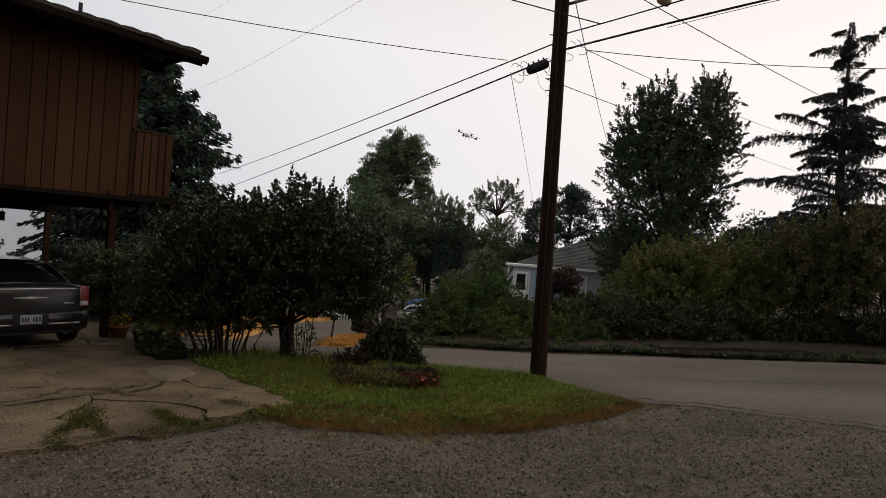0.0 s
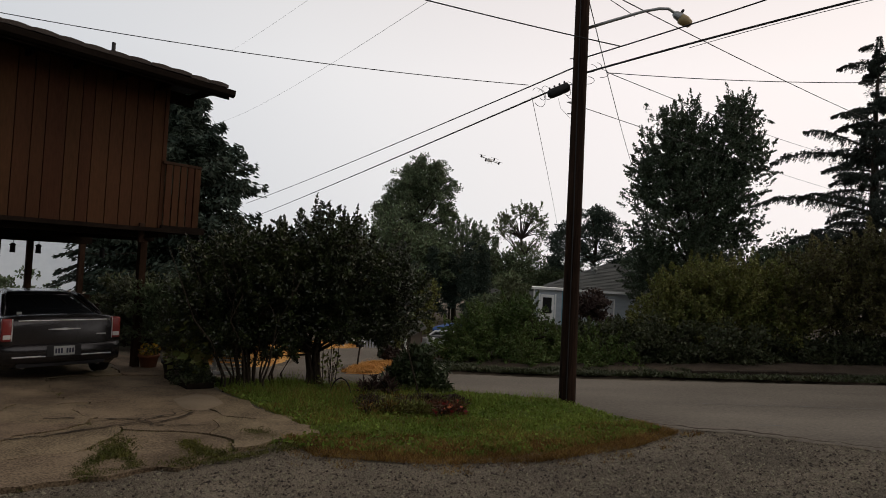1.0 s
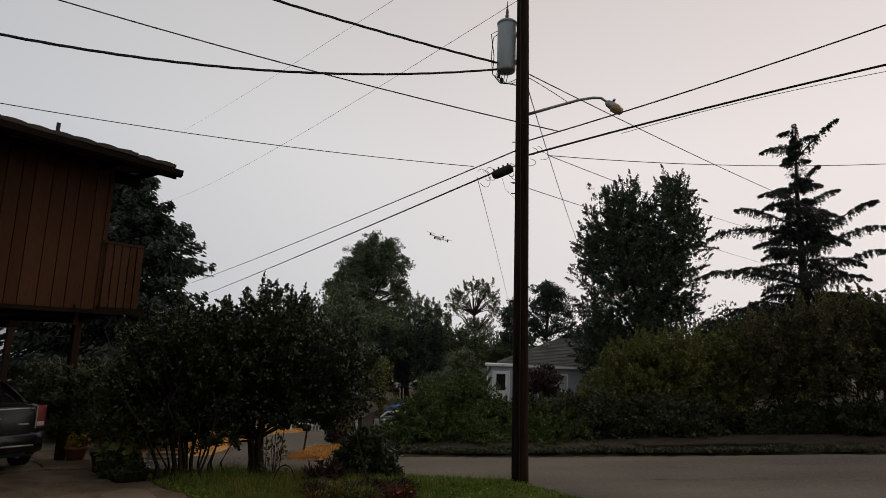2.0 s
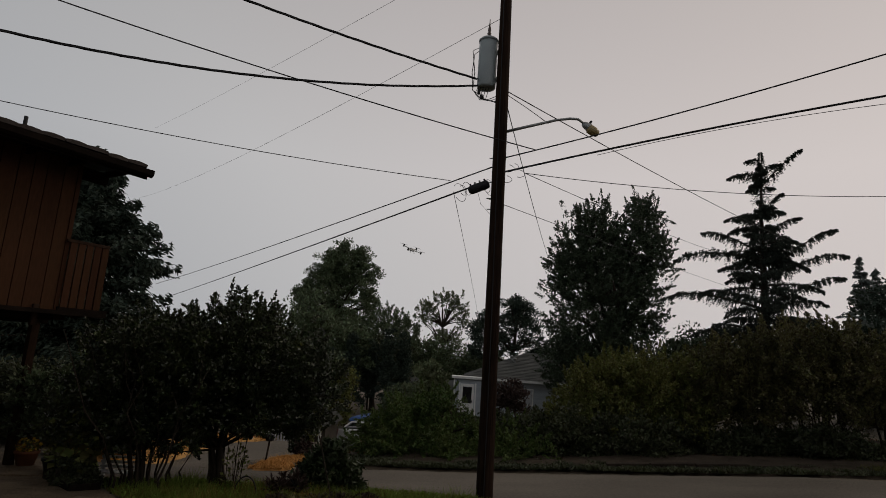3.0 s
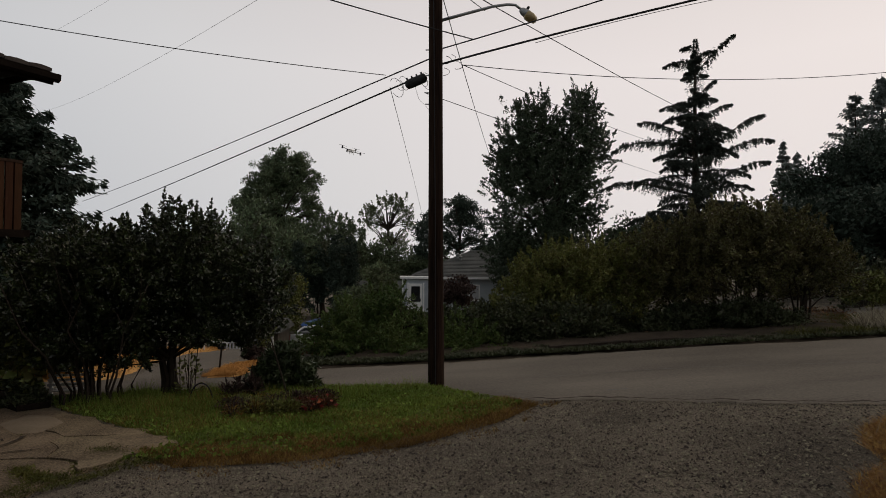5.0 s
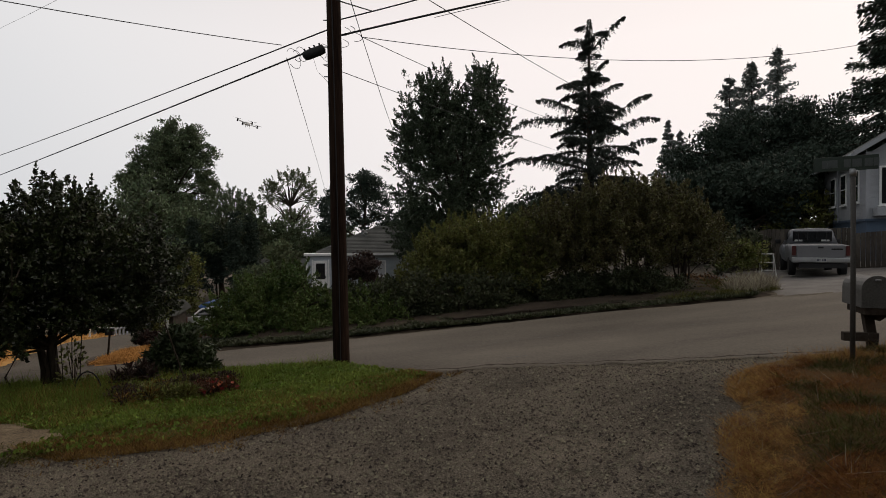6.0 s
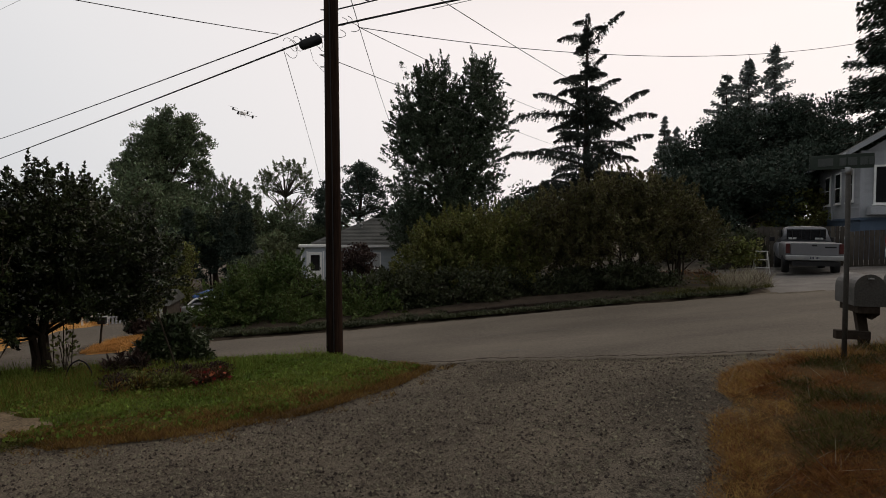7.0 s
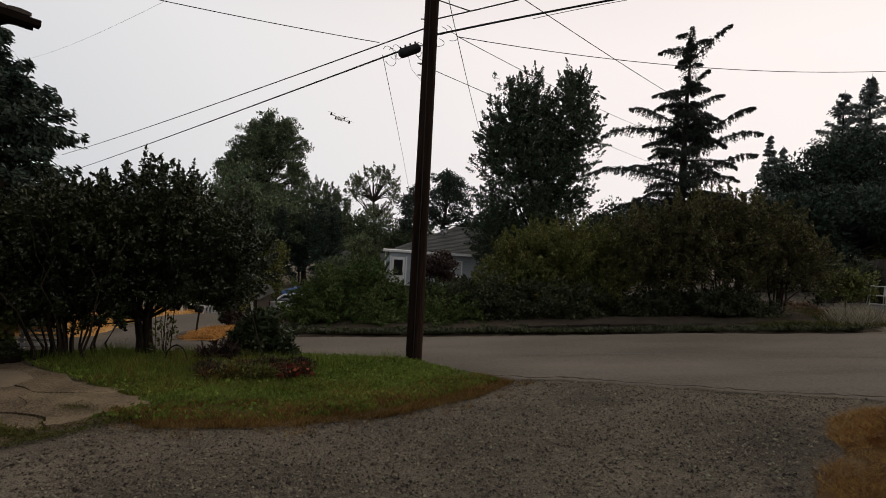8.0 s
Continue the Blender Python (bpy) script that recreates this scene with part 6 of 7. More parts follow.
# ---- planters and pots beside the carport ----
def pot(x, y, r, h, label, mat, flower=None, seed=1):
    t = thing("plant_pot", on_ground(x, y, 0.02), label, "plant pot", "plant pots")
    part("pot", lathe(bmesh.new(), [(r * 0.7, 0), (r * 0.95, h * 0.8), (r * 1.05, h * 0.82), (r * 1.05, h), (r * 0.9, h), (r * 0.85, h * 0.85)], 18), mat, t, smooth=True)
    g = np.random.default_rng(seed)
    c = ball_points(g, 160) * np.array([r * 1.0, r * 1.0, r * 0.7]) * (g.random((160, 1)) ** 0.4) + np.array([0, 0, h + r * 0.35])
    tagged(leaves("foliage", c, 0.07, M_HEDGE, t, None, 0.5, 1, seed), kind="stuff")
    if flower:
        c = ball_points(g, 90) * np.array([r * 1.0, r * 1.0, r * 0.6]) + np.array([0, 0, h + r * 0.5])
        tagged(leaves("blossom", c, 0.06, flower, t, None, 0.9, 1, seed), kind="stuff")
    return t


pot(*polar(-35.6, 13.8), 0.20, 0.28, "terracotta pot of yellow flowers", M_TERRACOTTA, M_YELLOW, 1)
pot(*polar(-33.6, 12.8), 0.22, 0.26, "wide dark pot with trailing green leaves", M_BLACK, None, 2)
pot(*polar(-32.5, 12.6), 0.16, 0.22, "terracotta pot beside the drive", M_TERRACOTTA, None, 3)


def planter_box():
    x, y = polar(-32.4, 11.6)
    t = thing("planter_box", pose(x, y, float(gz(x, y)), 0, 0, -42), "dark timber planter box along the drive", "planter box")
    for s in (-0.2, 0.2):
        part("side", boxed(0, s, 0.06, 1.5, 0.04, 0.18, 0.006), M_EAVE, t)
    for s in (-0.74, 0.74):
        part("end", boxed(s, 0, 0.06, 0.04, 0.38, 0.18, 0.006), M_EAVE, t)
    part("soil_fill", boxed(0, 0, 0.04, 1.44, 0.36, 0.17), M_SOIL, t)


planter_box()


def sunflower(x, y, h, seed):
    g = np.random.default_rng(seed)
    t = thing("tall_plant", on_ground(x, y, 0.17), "tall leafy stalk growing in the planter", "plant", "tall stalks")
    lean = g.normal(size=2) * 0.06
    part("stalk", tube(bmesh.new(), [(0, 0, -0.06), (lean[0] * 0.5, lean[1] * 0.5, h * 0.5), (lean[0], lean[1], h)], [0.012, 0.010, 0.005], 6), M_JUNIPER, t, smooth=True)
    n = 26
    k = np.linspace(0.08, 1, n)
    a = np.arange(n) * 2.4 + g.random() * 6
    c = np.stack([lean[0] * k + 0.10 * np.cos(a), lean[1] * k + 0.10 * np.sin(a), h * k], 1)
    w = np.stack([np.cos(a), np.sin(a), np.full(n, -0.35)], 1)
    tagged(leaves("foliage", c, 0.17, M_HEDGE, t, w * 2.5, 0.75, 0.4, seed), kind="stuff")


for k, (az, r, h) in enumerate(((-33.0, 11.75, 1.2), (-32.4, 11.6, 1.05), (-31.8, 11.35, 0.9), (-31.3, 11.2, 0.6), (-33.6, 11.95, 0.8))):
    sunflower(*polar(az, r), h, 300 + k)


broad_tree("plant", *polar(-31.6, 11.1), [(0, 0, 0.16, 0.28, 0.24, 0.22), (-0.35, 0.25, 0.2, 0.28, 0.25, 0.3)], M_HEDGE_DARK, "low dark leafy plants spilling beside the planter", 0.012, 90, 0.10, 34, 0.07, 0.45, 10, 78, "plant", stems=5, low=-0.9)


def slatted_bench():
    x, y = polar(-29.2, 11.9)
    t = thing("bench", pose(x, y, float(gz(x, y)) + 0.0, 0, 0, 12), "white slatted garden bench under the shrubs", "bench")
    for k in range(5):
        part("slat", boxed(0, 0.16 + 0.02 * k, 0.12 + 0.075 * k, 0.70, 0.02, 0.045, 0.005), M_WHITE, t)
    for s in (-0.3, 0.3):
        part("leg", boxed(s, 0.22, 0.2, 0.05, 0.05, 0.5, 0.005), M_WHITE, t)
    for k in range(3):
        part("slat", boxed(0, 0.0 - 0.09 * k, 0.16, 0.70, 0.07, 0.02, 0.004), M_WHITE, t)
    for s in (-0.3, 0.3):
        part("leg", boxed(s, -0.18, 0.06, 0.05, 0.05, 0.22, 0.005), M_WHITE, t)


slatted_bench()


# ---- the flower bed on the lawn ----
def bed_mound(x, y, rx, rz, mat, label, n, size, seed, wide=0.4, name="flower_clump"):
    g = np.random.default_rng(seed)
    t = thing(name, on_ground(x, y, 0.05), label, "plant", "bed plants")
    d = ball_points(g, n)
    d[:, 2] = np.abs(d[:, 2])
    c = d * np.array([rx, rx * 0.8, rz]) * (0.45 + 0.6 * g.random((n, 1)) ** 0.6)
    tagged(leaves("foliage", c, size, mat, t, d * 1.0 + np.array([0, 0, 0.5]), wide, 0.7, seed), kind="stuff")
    bm = bmesh.new()
    for k in range(6):
        a = g.random() * 6.28
        tube(bm, [(0, 0, -0.08), (0.4 * rx * math.cos(a), 0.4 * rx * math.sin(a), rz * 0.6)], 0.006, 4)
    tagged(part("stem", bm, M_BARK, t), kind="stuff")
    return t


bed = np.random.default_rng(44)
for k in range(34):
    az, r = bed.uniform(-16.8, -8.0), bed.uniform(8.5, 9.5)
    x, y = polar(az, r)
    pick = bed.random()
    if az > -11 and r < 9.3:
        bed_mound(x, y, 0.20, 0.13, M_RUSSET, "low russet flowering plant in the bed", 240, 0.055, 400 + k)
        bed_mound(x + 0.03, y - 0.06, 0.19, 0.13, M_PETAL, "small dull red blossoms in the bed", 14, 0.05, 500 + k, 0.9)
    elif pick < 0.4:
        bed_mound(x, y, 0.24, 0.15, M_HEDGE, "tangled green plant in the bed", 320, 0.06, 400 + k)
    elif pick < 0.75:
        bed_mound(x, y, 0.24, 0.15, M_PLUM, "low dark-leaved plant in the bed", 280, 0.055, 400 + k)
    else:
        bed_mound(x, y, 0.16, 0.17, M_DRYTURF, "dry seeding grass clump in the bed", 90, 0.08, 400 + k, 0.14)
for k, (az, r, h) in enumerate(((-16.9, 10.2, 0.26), (-16.0, 10.1, 0.34), (-14.8, 10.2, 0.36), (-14.2, 10.1, 0.30), (-15.4, 10.2, 0.28))):
    x, y = polar(az, r)
    bed_mound(x, y, 0.10, h, M_PLUM, "dried brown flower stalks in the bed", 60, 0.14, 600 + k, 0.25, "dried_stalks")


def wire_hoop(az, r, w, h):
    x, y = polar(az, r)
    t = thing("garden_hoop", on_ground(x, y), "thin bent wire hoop edging the bed", "garden hoop", "garden hoops")
    part("hoop", tube(bmesh.new(), [(w * math.cos(a), 0.0, h * math.sin(a) + (0 if 0 < a < math.pi else -0.1)) for a in np.linspace(0, math.pi, 16)], 0.011, 6), M_BLACK, t, smooth=True)


wire_hoop(-19.0, 10.2, 0.18, 0.30)
wire_hoop(-15.6, 10.2, 0.17, 0.30)


def stake(az, r, h, lean, label, rad=0.012):
    x, y = polar(az, r)
    t = thing("stake", on_ground(x, y), label, "stake", "stakes")
    part("rod", tube(bmesh.new(), [(0, 0, -0.1), (lean, 0, h)], rad, 6), M_TIMBER, t)


stake(-11.3, 9.9, 0.95, -0.32, "thin leaning garden stake in the bed")
for k, az in enumerate((-19.6, -20.1, -20.7)):
    stake(az, 10.9, 0.85, 0.05 - 0.04 * k, "thin bamboo cane beside the camellia", 0.007)
bed_mound(*polar(-20.0, 10.9), 0.25, 0.75, M_HEDGE, "climbing pale green plant on canes", 130, 0.07, 650, 0.6)


# ---- across the lane and the street ----
def lane_post():
    x, y = polar(-17.6, 14.0)
    t = thing("newspaper_box", on_ground(x, y), "dark box on a leaning post beside the lane", "newspaper box")
    part("post", tube(bmesh.new(), [(0, 0, -0.1), (0.06, 0, 0.55)], 0.02, 6), M_TIMBER, t)
    part("box", boxed(0.06, 0, 0.58, 0.15, 0.13, 0.14, 0.015), M_BLACK, t)


lane_post()


def striped_panel():
    x, y = polar(-18.0, 20.5)
    t = thing("slatted_panel", pose(*on_ground(x, y), 0, 0, 8), "white slatted panel leaning beside the lane", "panel")
    for k in range(5):
        part("slat", boxed(0, 0, 0.30 + 0.13 * k, 0.75, 0.03, 0.075, m=pose(0, 0, 0, 0, 8, 0)), M_WHITE, t)
    for s in (-0.32, 0.32):
        part("upright", boxed(s, 0.03, 0.45, 0.05, 0.03, 0.95), M_WHITE, t)


striped_panel()
for k, (az, r, s, mat, lab) in enumerate(((-14.6, 15.8, 0.28, M_PLUM, "dark rounded plant on the dry lawn"), (-15.6, 25.0, 0.5, M_HEDGE_DARK, "dark shrub beside the picket fence"))):
    broad_tree("shrub", *polar(az, r), [(0, 0, s * 0.7, s, s, s * 0.75)], mat, lab, 0.03, 60, s * 0.35, 60, 0.09, 0.5, 8, 700 + k, "shrub", stems=3)


def garden_timbers():
    g = np.random.default_rng(9)
    for k, (a0, r0, a1, r1, lift) in enumerate(((13.0, 14.7, 16.6, 15.0, 0.10), (16.7, 15.0, 20.2, 15.4, 0.10), (20.3, 15.4, 24.3, 15.9, 0.09), (24.4, 15.9, 28.6, 16.4, 0.06))):
        a, b = polar(a0, r0), polar(a1, r1)
        za, zb = float(gz(*a)) + lift, float(gz(*b)) + lift
        t = thing("garden_timber", (0, 0, 0), "old dark landscape timber edging the bank", "timber", "garden timbers")
        ang = math.atan2(b[1] - a[1], b[0] - a[0])
        ln = math.dist(a, b)
        m = Matrix.Translation(((a[0] + b[0]) / 2, (a[1] + b[1]) / 2, (za + zb) / 2)) @ Matrix.Rotation(ang, 4, "Z") @ Matrix.Rotation(-math.atan((zb - za) / ln), 4, "Y")
        part("beam", boxed(0, 0, 0, ln - 0.02, 0.18, 0.17, 0.02, m=m), M_TIMBER, t)
    for k, (az, r, ln, turn, lab) in enumerate(((21.8, 19.0, 1.3, -10, "low dark timber planter under the hedge"), (24.6, 19.5, 1.6, -16, "low dark timber planter under the hedge"), (30.4, 20.0, 0.7, -30, "weathered log lying under the hedge"), (33.5, 19.5, 0.6, -20, "weathered log lying under the hedge"))):
        x, y = polar(az, r)
        t = thing("raised_planter" if k < 2 else "log", pose(*on_ground(x, y, 0.14), 0, 0, turn), lab, "planter" if k < 2 else "log")
        if k < 2:
            part("front", boxed(0, -0.3, 0.16, ln, 0.06, 0.34, 0.01), M_TIMBER, t)
            part("back", boxed(0, 0.3, 0.16, ln, 0.06, 0.34, 0.01), M_TIMBER, t)
            part("soil_fill", boxed(0, 0, 0.12, ln - 0.04, 0.54, 0.26), M_SOIL, t)
        else:
            part("trunk", tube(bmesh.new(), [(-ln / 2, 0, 0.12), (0, 0.02, 0.13), (ln / 2, 0, 0.12)], [0.13, 0.12, 0.11], 10), M_BARK, t, smooth=True)


garden_timbers()


def folding_frame():
    x, y = polar(40.6, 23.6)
    t = thing("step_ladder", pose(*on_ground(x, y, 0.03), 0, 0, -30), "small white folding step ladder by the driveway", "step ladder")
    for s in (-0.2, 0.2):
        part("rail", tube(bmesh.new(), [(s * 1.2, -0.25, 0), (s * 0.9, 0, 0.85)], 0.02, 6), M_WHITE, t)
        part("leg", tube(bmesh.new(), [(s * 1.2, 0.3, 0), (s * 0.9, 0, 0.85)], 0.018, 6), M_WHITE, t)
    for k, zz in enumerate((0.28, 0.55, 0.84)):
        part("step", boxed(0, -0.25 + 0.3 * zz, zz, 0.42, 0.12, 0.03, 0.005), M_WHITE, t)


folding_frame()

# ---- plain unseen walls added behind the viewer to close the place and cut skylight ----
for nm, (cx, cy, sx, sy, h) in (("wall_south", (-2.0, -9.0, 34.0, 0.3, 8.0)), ("wall_east", (15.2, -5.0, 0.3, 8.0, 7.0))):
    part(nm, boxed(cx, cy, h / 2 - 1.0, sx, sy, h + 2.0), M_BROWN)
    tagged(bpy.data.objects[nm], "plain dark unseen wall added to block light", "wall", kind="structure")

# ---- ground cover ----
VERGE_A = [(9.0, 13.6), (11.9, 13.3), (14.0, 17.5), (11.5, 19.5), (8.8, 16.5)]
g0 = scatter(LAWN, 70000, 21)
g0 = np.array([p for p in g0 if p[1] > 7.0 + 0.38 * p[0] * (p[0] > -1) + 0.5 * noise.noise((p[0] * 1.6, p[1] * 1.6, 2.0)) or noise.noise((p[0] * 5, p[1] * 5, 8.0)) > 0.15])
tagged(blades("grass", g0, 0.042, M_GRASS, 0.6, 22, 0.09, 0.02), "short green lawn grass with weeds", "grass", kind="stuff")
tall = scatter([(-5.6, 9.7), (-3.4, 8.0), (-2.4, 8.3), (-1.0, 8.9), (0.3, 10.3), (-4.5, 10.7)], 9000, 23)
tagged(blades("tall_grass", tall, 0.12, M_GRASS, 0.35, 24, 0.02, 0.02), "longer unmown grass round the flower bed", "grass", kind="stuff")
yellow = np.array([p for p in scatter(LAWN, 30000, 71) if noise.noise((p[0] * 0.8, p[1] * 0.8, 4.0)) > 0.08])
tagged(blades("yellowing_grass", yellow, 0.045, M_DRYTURF, 0.6, 72, 0.07, 0.02), "yellowing patches in the lawn", "grass", kind="stuff")
rosette = scatter(LAWN, 5000, 73)
rosette = np.column_stack([rosette, gz(rosette[:, 0], rosette[:, 1]) + 0.06])
tagged(leaves("lawn_weeds", rosette, 0.05, M_GRASS, None, np.tile([0.0, 0.0, 0.4], (len(rosette), 1)), 0.6, 1.0, 74), "broad-leaved weeds in the lawn", "weeds", kind="stuff")
seedy = scatter([(-4.6, 9.4), (-3.2, 8.0), (-1.4, 8.5), (-1.0, 9.4), (-3.5, 10.4)], 2500, 25)
tagged(blades("seeding_grass", seedy, 0.13, M_DRYTURF, 0.3, 26, 0.012, 0.02), "pale seeding grass stems in the lawn", "grass", kind="stuff")
fringe = scatter([(-2.9, 6.5), (-2.3, 5.95), (-1.1, 6.0), (0.0, 6.4), (1.1, 7.3), (1.75, 8.2), (1.3, 8.9), (0.6, 8.4), (-0.3, 7.5), (-1.1, 7.1), (-2.2, 7.0)], 46000, 27)
tagged(blades("dry_fringe", fringe, 0.042, M_DRYTURF, 0.7, 28, 0.06, 0.01), "dry orange turf at the lawn edge", "grass", kind="stuff")
straw = scatter(DRY[:11] + [(3.2, 1.8), (6.6, 3.0), (8.2, 4.6)], 110000, 29)
worn = np.array([noise.noise((p[0] * 0.9, p[1] * 0.9, 12.0)) + 0.5 * noise.noise((p[0] * 2.6, p[1] * 2.6, 5.0)) for p in straw])
rim_line = np.array(DRY[1:11])
from_rim = np.min([np.hypot(straw[:, 0] - a, straw[:, 1] - b) for a, b in np.concatenate([rim_line[:-1] + (rim_line[1:] - rim_line[:-1]) * k for k in np.linspace(0, 1, 6)])], axis=0)
tan_zone = from_rim + 0.35 * worn < 0.40
rust_zone = ~tan_zone & (worn > 0.02)
tagged(blades("dry_grass", straw[tan_zone], 0.034, M_STRAW, 1.6, 30, 0.055, 0.02), "matted sun-dried tan grass", "grass", kind="stuff")
tagged(blades("rusty_grass", straw[rust_zone], 0.034, M_RUST, 1.5, 31, 0.06, 0.02), "matted rust-orange dried grass", "grass", kind="stuff")
green = straw[~tan_zone & ~rust_zone]
tagged(blades("weeds", green[::2], 0.045, M_WEED, 1.0, 32, 0.07, 0.02), "sparse green weeds in the dry verge", "grass", kind="stuff")
tagged(blades("brown_grass", green[1::2], 0.036, M_LITTER, 1.5, 33, 0.05, 0.02), "dull brown dead grass among the weeds", "grass", kind="stuff")
stalks = scatter(DRY, 1400, 34)
tagged(blades("bleached_stalks", stalks, 0.11, M_PALEGRASS, 1.6, 35, 0.012, 0.04), "bleached grass stalks lying over the verge", "grass", kind="stuff")
base = scatter([(5.2, 5.9), (6.2, 5.9), (7.0, 5.0), (6.6, 4.2), (5.4, 5.0)], 900, 33)
tagged(blades("verge_grass", base, 0.08, M_STRAW, 0.6, 34, 0.02, 0.03), "longer dry grass round the mailbox posts", "grass", kind="stuff")
far_green = scatter(VERGE_A, 14000, 35)
tagged(blades("verge_grass", far_green, 0.08, M_WEED, 0.5, 36, 0.06, 0.10), "green grass bank beside the street", "grass", kind="stuff")
pale = scatter([(11.2, 13.5), (12.6, 14.2), (14.6, 17.6), (13.4, 17.0), (11.0, 14.4)], 2600, 37)
tagged(blades("pale_plants", pale, 0.22, M_PALEGRASS, 0.6, 38, 0.05, 0.05), "tall pale dried flower stems by the driveway", "grass", kind="stuff")
for k, outline in enumerate((GOLD_A, GOLD_B)):
    tagged(blades("golden_grass", scatter(outline, 9000, 39 + k), 0.05, M_GOLD, 0.7, 41 + k, 0.08, 0.04), "golden dried grass", "grass", kind="stuff")
ivy = scatter([(-2.9, 13.75), (0.6, 13.95), (3.4, 14.05), (4.6, 14.3), (3.4, 15.4), (-2.6, 15.2)], 22000, 43)
tagged(blades("bank_weeds", ivy, 0.06, M_HEDGE_DARK, 0.9, 44, 0.34, 0.05), "dark ivy and weeds along the street bank", "ground cover", kind="stuff")
under = scatter([(2.8, 13.95), (9.0, 13.45), (11.0, 13.15), (11.8, 14.6), (9.6, 15.6), (3.4, 15.7)], 30000, 47)
tagged(blades("bank_undergrowth", under, 0.06, M_HEDGE_DARK, 0.8, 48, 0.32, 0.05), "dark low undergrowth on the bank along the street", "ground cover", kind="stuff")
litter = np.array([p for p in scatter(BED, 9000, 45) if p[1] > 15.4])
tagged(blades("leaf_litter", litter, 0.06, M_LITTER, 1.2, 46, 0.3, 0.12), "fallen brown leaves under the hedge", "leaf litter", kind="stuff")

# cracked concrete apron in front of the carport
SLAB = [(-5.05, 9.02), (-2.66, 6.98), (-2.92, 6.32), (-3.4, 5.2), (-3.9, 4.5), (-4.9, 3.6), (-7.0, 2.4), (-10.5, 1.8), (-14.0, 5.0), (-10.8, 13.2), (-7.6, 12.2), (-6.4, 10.3)]


def clip(poly, p, n):
    out = []
    for a, b in zip(poly, poly[1:] + poly[:1]):
        da, db = (a[0] - p[0]) * n[0] + (a[1] - p[1]) * n[1], (b[0] - p[0]) * n[0] + (b[1] - p[1]) * n[1]
        if da <= 0:
            out.append(a)
        if da * db < 0:
            s = da / (da - db)
            out.append((a[0] + (b[0] - a[0]) * s, a[1] + (b[1] - a[1]) * s))
    return out


def crack_line(a, b, g, amp):
    n = max(2, int(math.dist(a, b) / 0.16))
    pts = []
    for k in range(n):
        s = k / n
        x, y = a[0] + (b[0] - a[0]) * s, a[1] + (b[1] - a[1]) * s
        pts.append((x + amp * noise.noise((x * 3.1, y * 3.1, 1.0)), y + amp * noise.noise((x * 3.1, y * 3.1, 7.0))))
    return pts


apron = thing("concrete_apron", (0, 0, 0), "cracked old concrete apron with weeds in its joints", "pavement")
tagged(apron, kind="structure")
gs = np.random.default_rng(17)
near_seeds = scatter([(-5.0, 8.9), (-2.7, 7.0), (-3.4, 5.2), (-4.2, 4.5), (-7.5, 4.0), (-8.5, 7.5)], 15, 51)
far_seeds = scatter(SLAB, 7, 52)
seeds = [tuple(q) for q in np.concatenate([near_seeds, far_seeds])]
joints = []
for i, s in enumerate(seeds):
    cell = list(SLAB)
    for j, o in enumerate(seeds):
        if i != j:
            d = Vector((o[0] - s[0], o[1] - s[1]))
            d.normalize()
            gap = 0.004 + 0.016 * abs(noise.noise((s[0] + o[0], s[1] + o[1], 2.0)))
            cell = clip(cell, ((s[0] + o[0]) / 2 - d.x * gap, (s[1] + o[1]) / 2 - d.y * gap), (d.x, d.y))
    if len(cell) < 3:
        continue
    ring2 = [q for a, b in zip(cell, cell[1:] + cell[:1]) for q in crack_line(a, b, gs, 0.22)]
    joints += ring2
    bm = bmesh.new()
    tilt = gs.normal(size=3) * 0.006
    top = [bm.verts.new((x, y, float(gz(x, y)) + 0.035 + tilt[2] + tilt[0] * (x - s[0]) + tilt[1] * (y - s[1]))) for x, y in ring2]
    low = [bm.verts.new((x, y, float(gz(x, y)) - 0.08)) for x, y in ring2]
    mid = bm.verts.new((s[0], s[1], float(gz(*s)) + 0.037 + tilt[2]))
    n = len(top)
    for k in range(n):
        bm.faces.new((top[k], top[(k + 1) % n], mid))
        bm.faces.new((low[k], low[(k + 1) % n], top[(k + 1) % n], top[k]))
    part("slab", bm, M_CONCRETE, apron)
joints = np.array(joints)
keep = np.array([noise.noise((x * 0.9, y * 0.9, 5.0)) > 0.06 for x, y in joints]) & (joints[:, 1] < 8.0)
wj = np.repeat(joints[keep], 26, 0)
wj = wj + gs.normal(size=wj.shape) * 0.024
tagged(blades("joint_weeds", wj, 0.020, M_WEED, 1.0, 47, 0.22, 0.01), "green weeds in the concrete cracks", "weeds", kind="stuff")
WEED_BANDS = [((-3.81, 6.03), (-3.46, 5.71), 0.05), ((-3.46, 5.71), (-3.11, 5.6), 0.09), ((-3.4, 5.6), (-3.38, 5.22), 0.08), ((-3.92, 4.61), (-3.68, 5.03), 0.05), ((-4.12, 5.02), (-4.22, 5.43), 0.07), ((-4.22, 5.43), (-4.5, 5.85), 0.09), ((-4.17, 5.45), (-3.7, 5.06), 0.05), ((-4.12, 5.02), (-3.92, 4.61), 0.05), ((-3.4, 6.67), (-3.05, 6.5), 0.07), ((-2.84, 6.02), (-2.4, 6.51), 0.10), ((-3.3, 5.2), (-2.8, 5.9), 0.05)]
clumps_at = np.concatenate([np.array(a) + (np.array(b) - np.array(a)) * gs.random((900, 1)) + gs.normal(size=(900, 2)) * w for a, b, w in WEED_BANDS])
tagged(blades("crack_weeds", clumps_at, 0.017, M_WEED, 1.1, 48, 0.25, 0.03), "low green weeds spreading over the concrete", "weeds", kind="stuff")
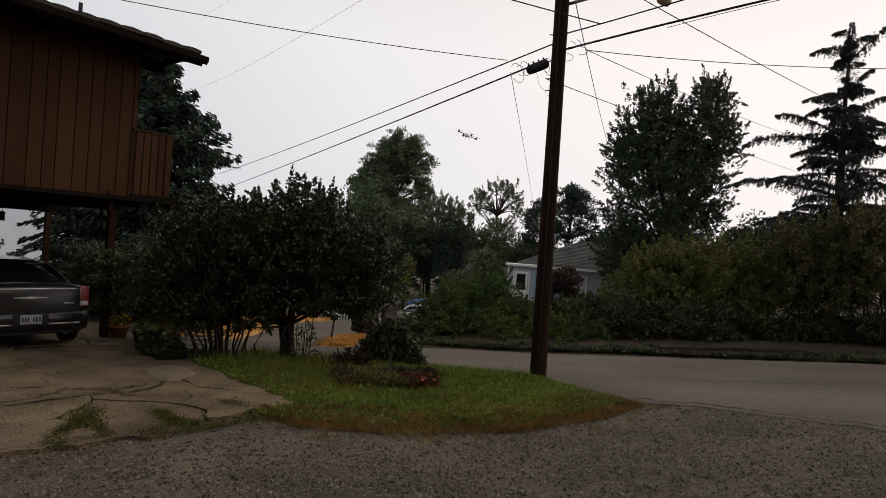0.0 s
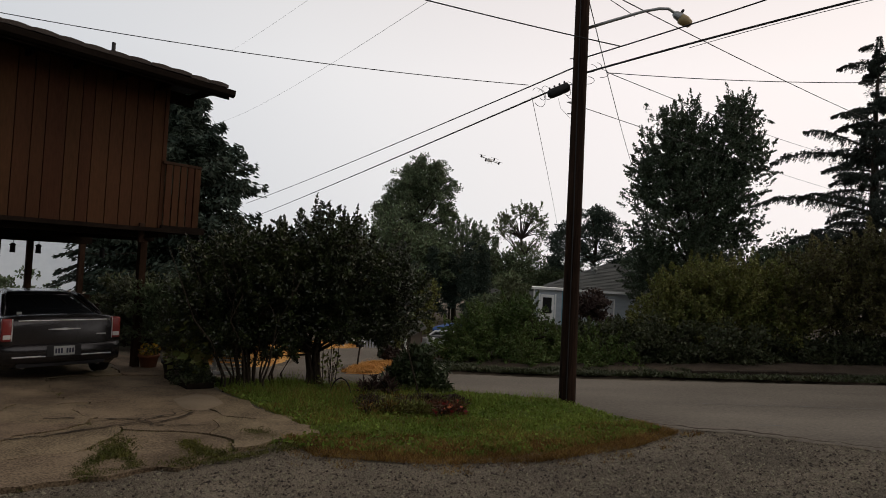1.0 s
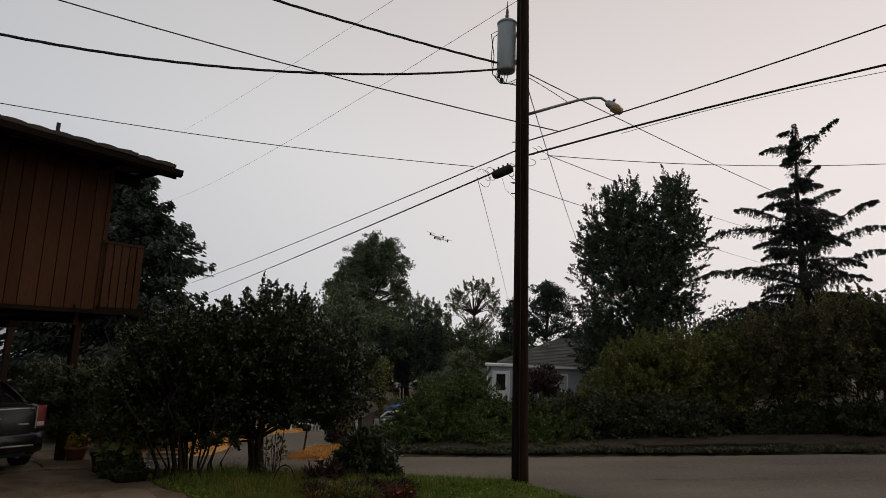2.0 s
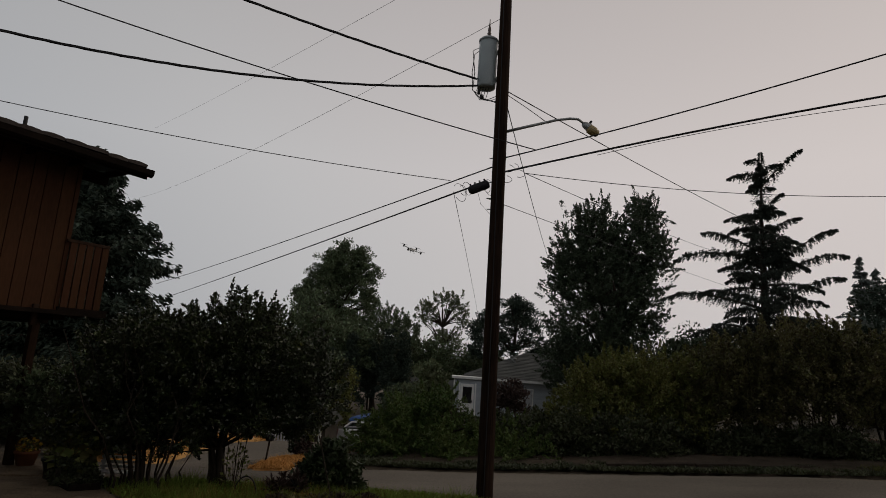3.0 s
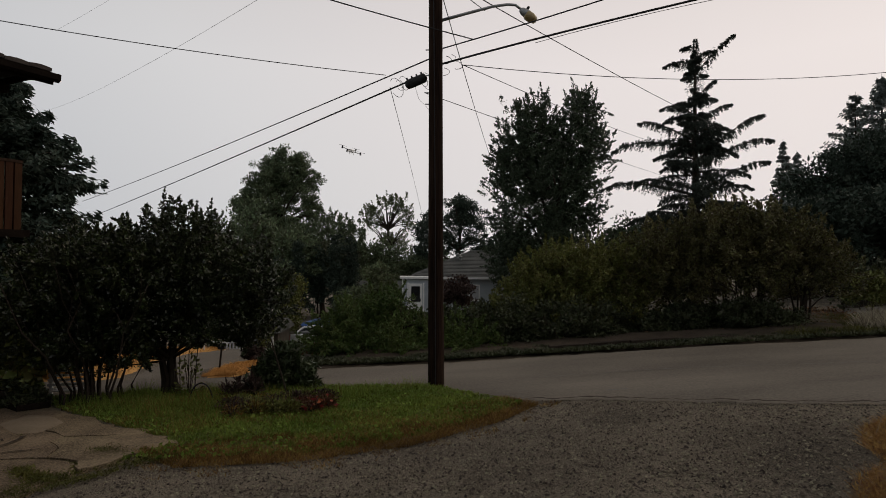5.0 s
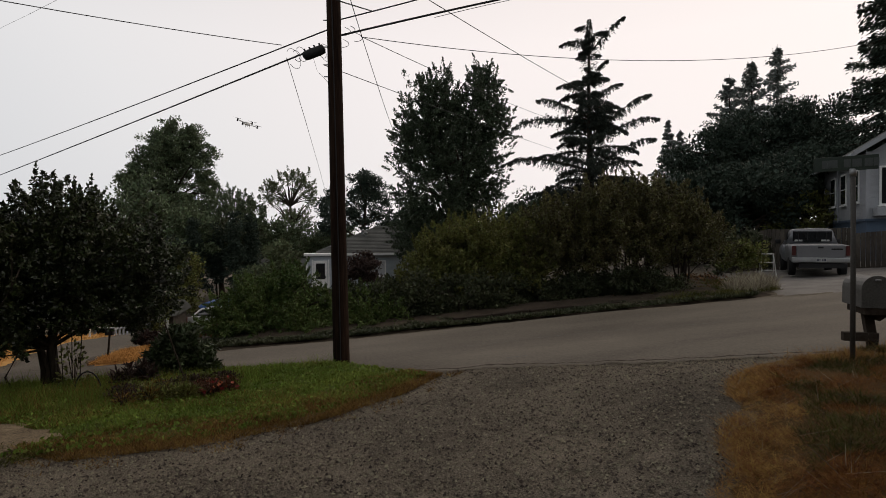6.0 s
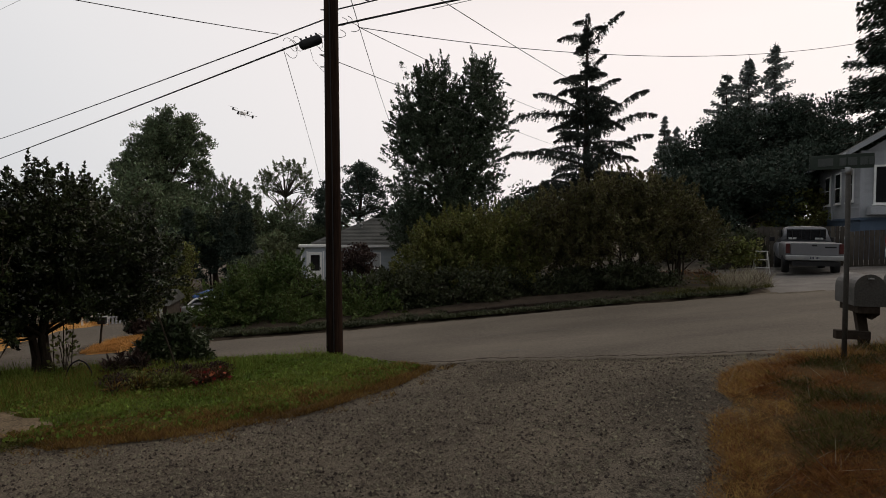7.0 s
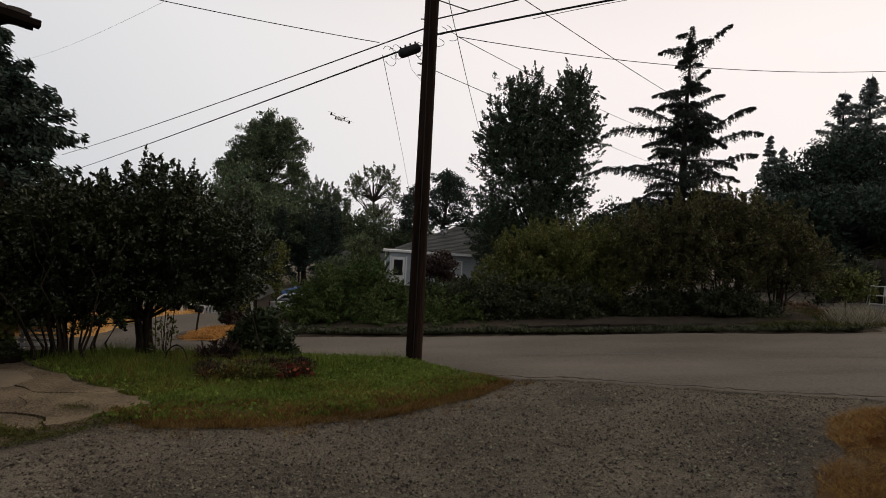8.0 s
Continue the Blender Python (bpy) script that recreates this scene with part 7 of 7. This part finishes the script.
MEND = [(-5.54, 8.13), (-5.61, 8.38), (-5.4, 8.8), (-5.05, 8.72), (-4.77, 8.53), (-4.41, 7.95), (-4.5, 7.62), (-4.72, 7.44), (-5.09, 7.68)]
tagged(drape("concrete_mend", MEND, M_MEND, 0.052, 0.25, 0.004, 0.06), "smooth paler concrete mend on the apron", "concrete patch", kind="structure")
for k, line in enumerate(([(-6.3, 5.0), (-5.32, 5.6), (-5.04, 6.12), (-4.84, 6.59), (-4.76, 7.38)], [(-5.43, 6.58), (-4.98, 6.78), (-4.61, 6.58), (-3.94, 6.79)], [(-5.96, 6.42), (-5.53, 6.53)], [(-4.61, 6.58), (-4.55, 7.0), (-4.74, 7.47)])):
    tagged(strip("apron_crack", line, 0.04, M_SOIL, 0.046, 20 + k), "dark soil-filled crack in the concrete apron", "crack", kind="structure")


stray = scatter([(-3.0, 6.3), (-2.4, 5.6), (-0.9, 5.7), (0.3, 6.2), (1.3, 7.1), (2.1, 8.3), (1.4, 8.5), (0.8, 7.6), (0.0, 6.75), (-1.1, 6.3)], 3500, 75)
stray = np.array([p for p in stray if noise.noise((p[0] * 3, p[1] * 3, 3.0)) > 0.05])
tagged(blades("stray_turf", stray, 0.03, M_DRYTURF, 1.0, 76, 0.1, 0.0), "stray dry turf tufts in the gravel", "grass", kind="stuff")


# loose stones over the gravel
def stones():
    g = np.random.default_rng(61)
    n = 150000
    a, r = np.radians(g.uniform(-58, 58, n)), 2.6 + 7.5 * g.random(n) ** 0.8
    x, y = r * np.sin(a), r * np.cos(a)
    ok = ~(inside(LAWN, x, y) | inside(SLAB, x, y) | inside(DRY, x, y) | inside(ROAD, x, y))
    x, y = x[ok], y[ok]
    n = len(x)
    s = 0.004 + 0.016 * g.random(n) ** 3.0
    c = np.column_stack([x, y, gz(x, y) - 0.004 + s * 0.3])
    base = np.array([(1, 0, -0.3), (-1, 0, -0.3), (0, 1, -0.3), (0, -1, -0.3), (0.2, 0.1, 0.6)])
    th = g.random(n) * 6.283
    v = base[None] * g.uniform(0.6, 1.3, (n, 5, 1)) * s[:, None, None]
    vx = v[..., 0] * np.cos(th)[:, None] - v[..., 1] * np.sin(th)[:, None]
    vy = v[..., 0] * np.sin(th)[:, None] + v[..., 1] * np.cos(th)[:, None]
    v = np.stack([vx, vy, v[..., 2]], -1) + c[:, None]
    f = np.array([(0, 2, 4), (2, 1, 4), (1, 3, 4), (3, 0, 4)])
    faces = (f[None] + 5 * np.arange(n)[:, None, None]).reshape(-1, 3)
    return tagged(new("loose_stones", raw_mesh("loose_stones", v.reshape(-1, 3), faces, M_PEBBLE)), "loose grey gravel stones on the drive", "gravel", kind="stuff")


stones()
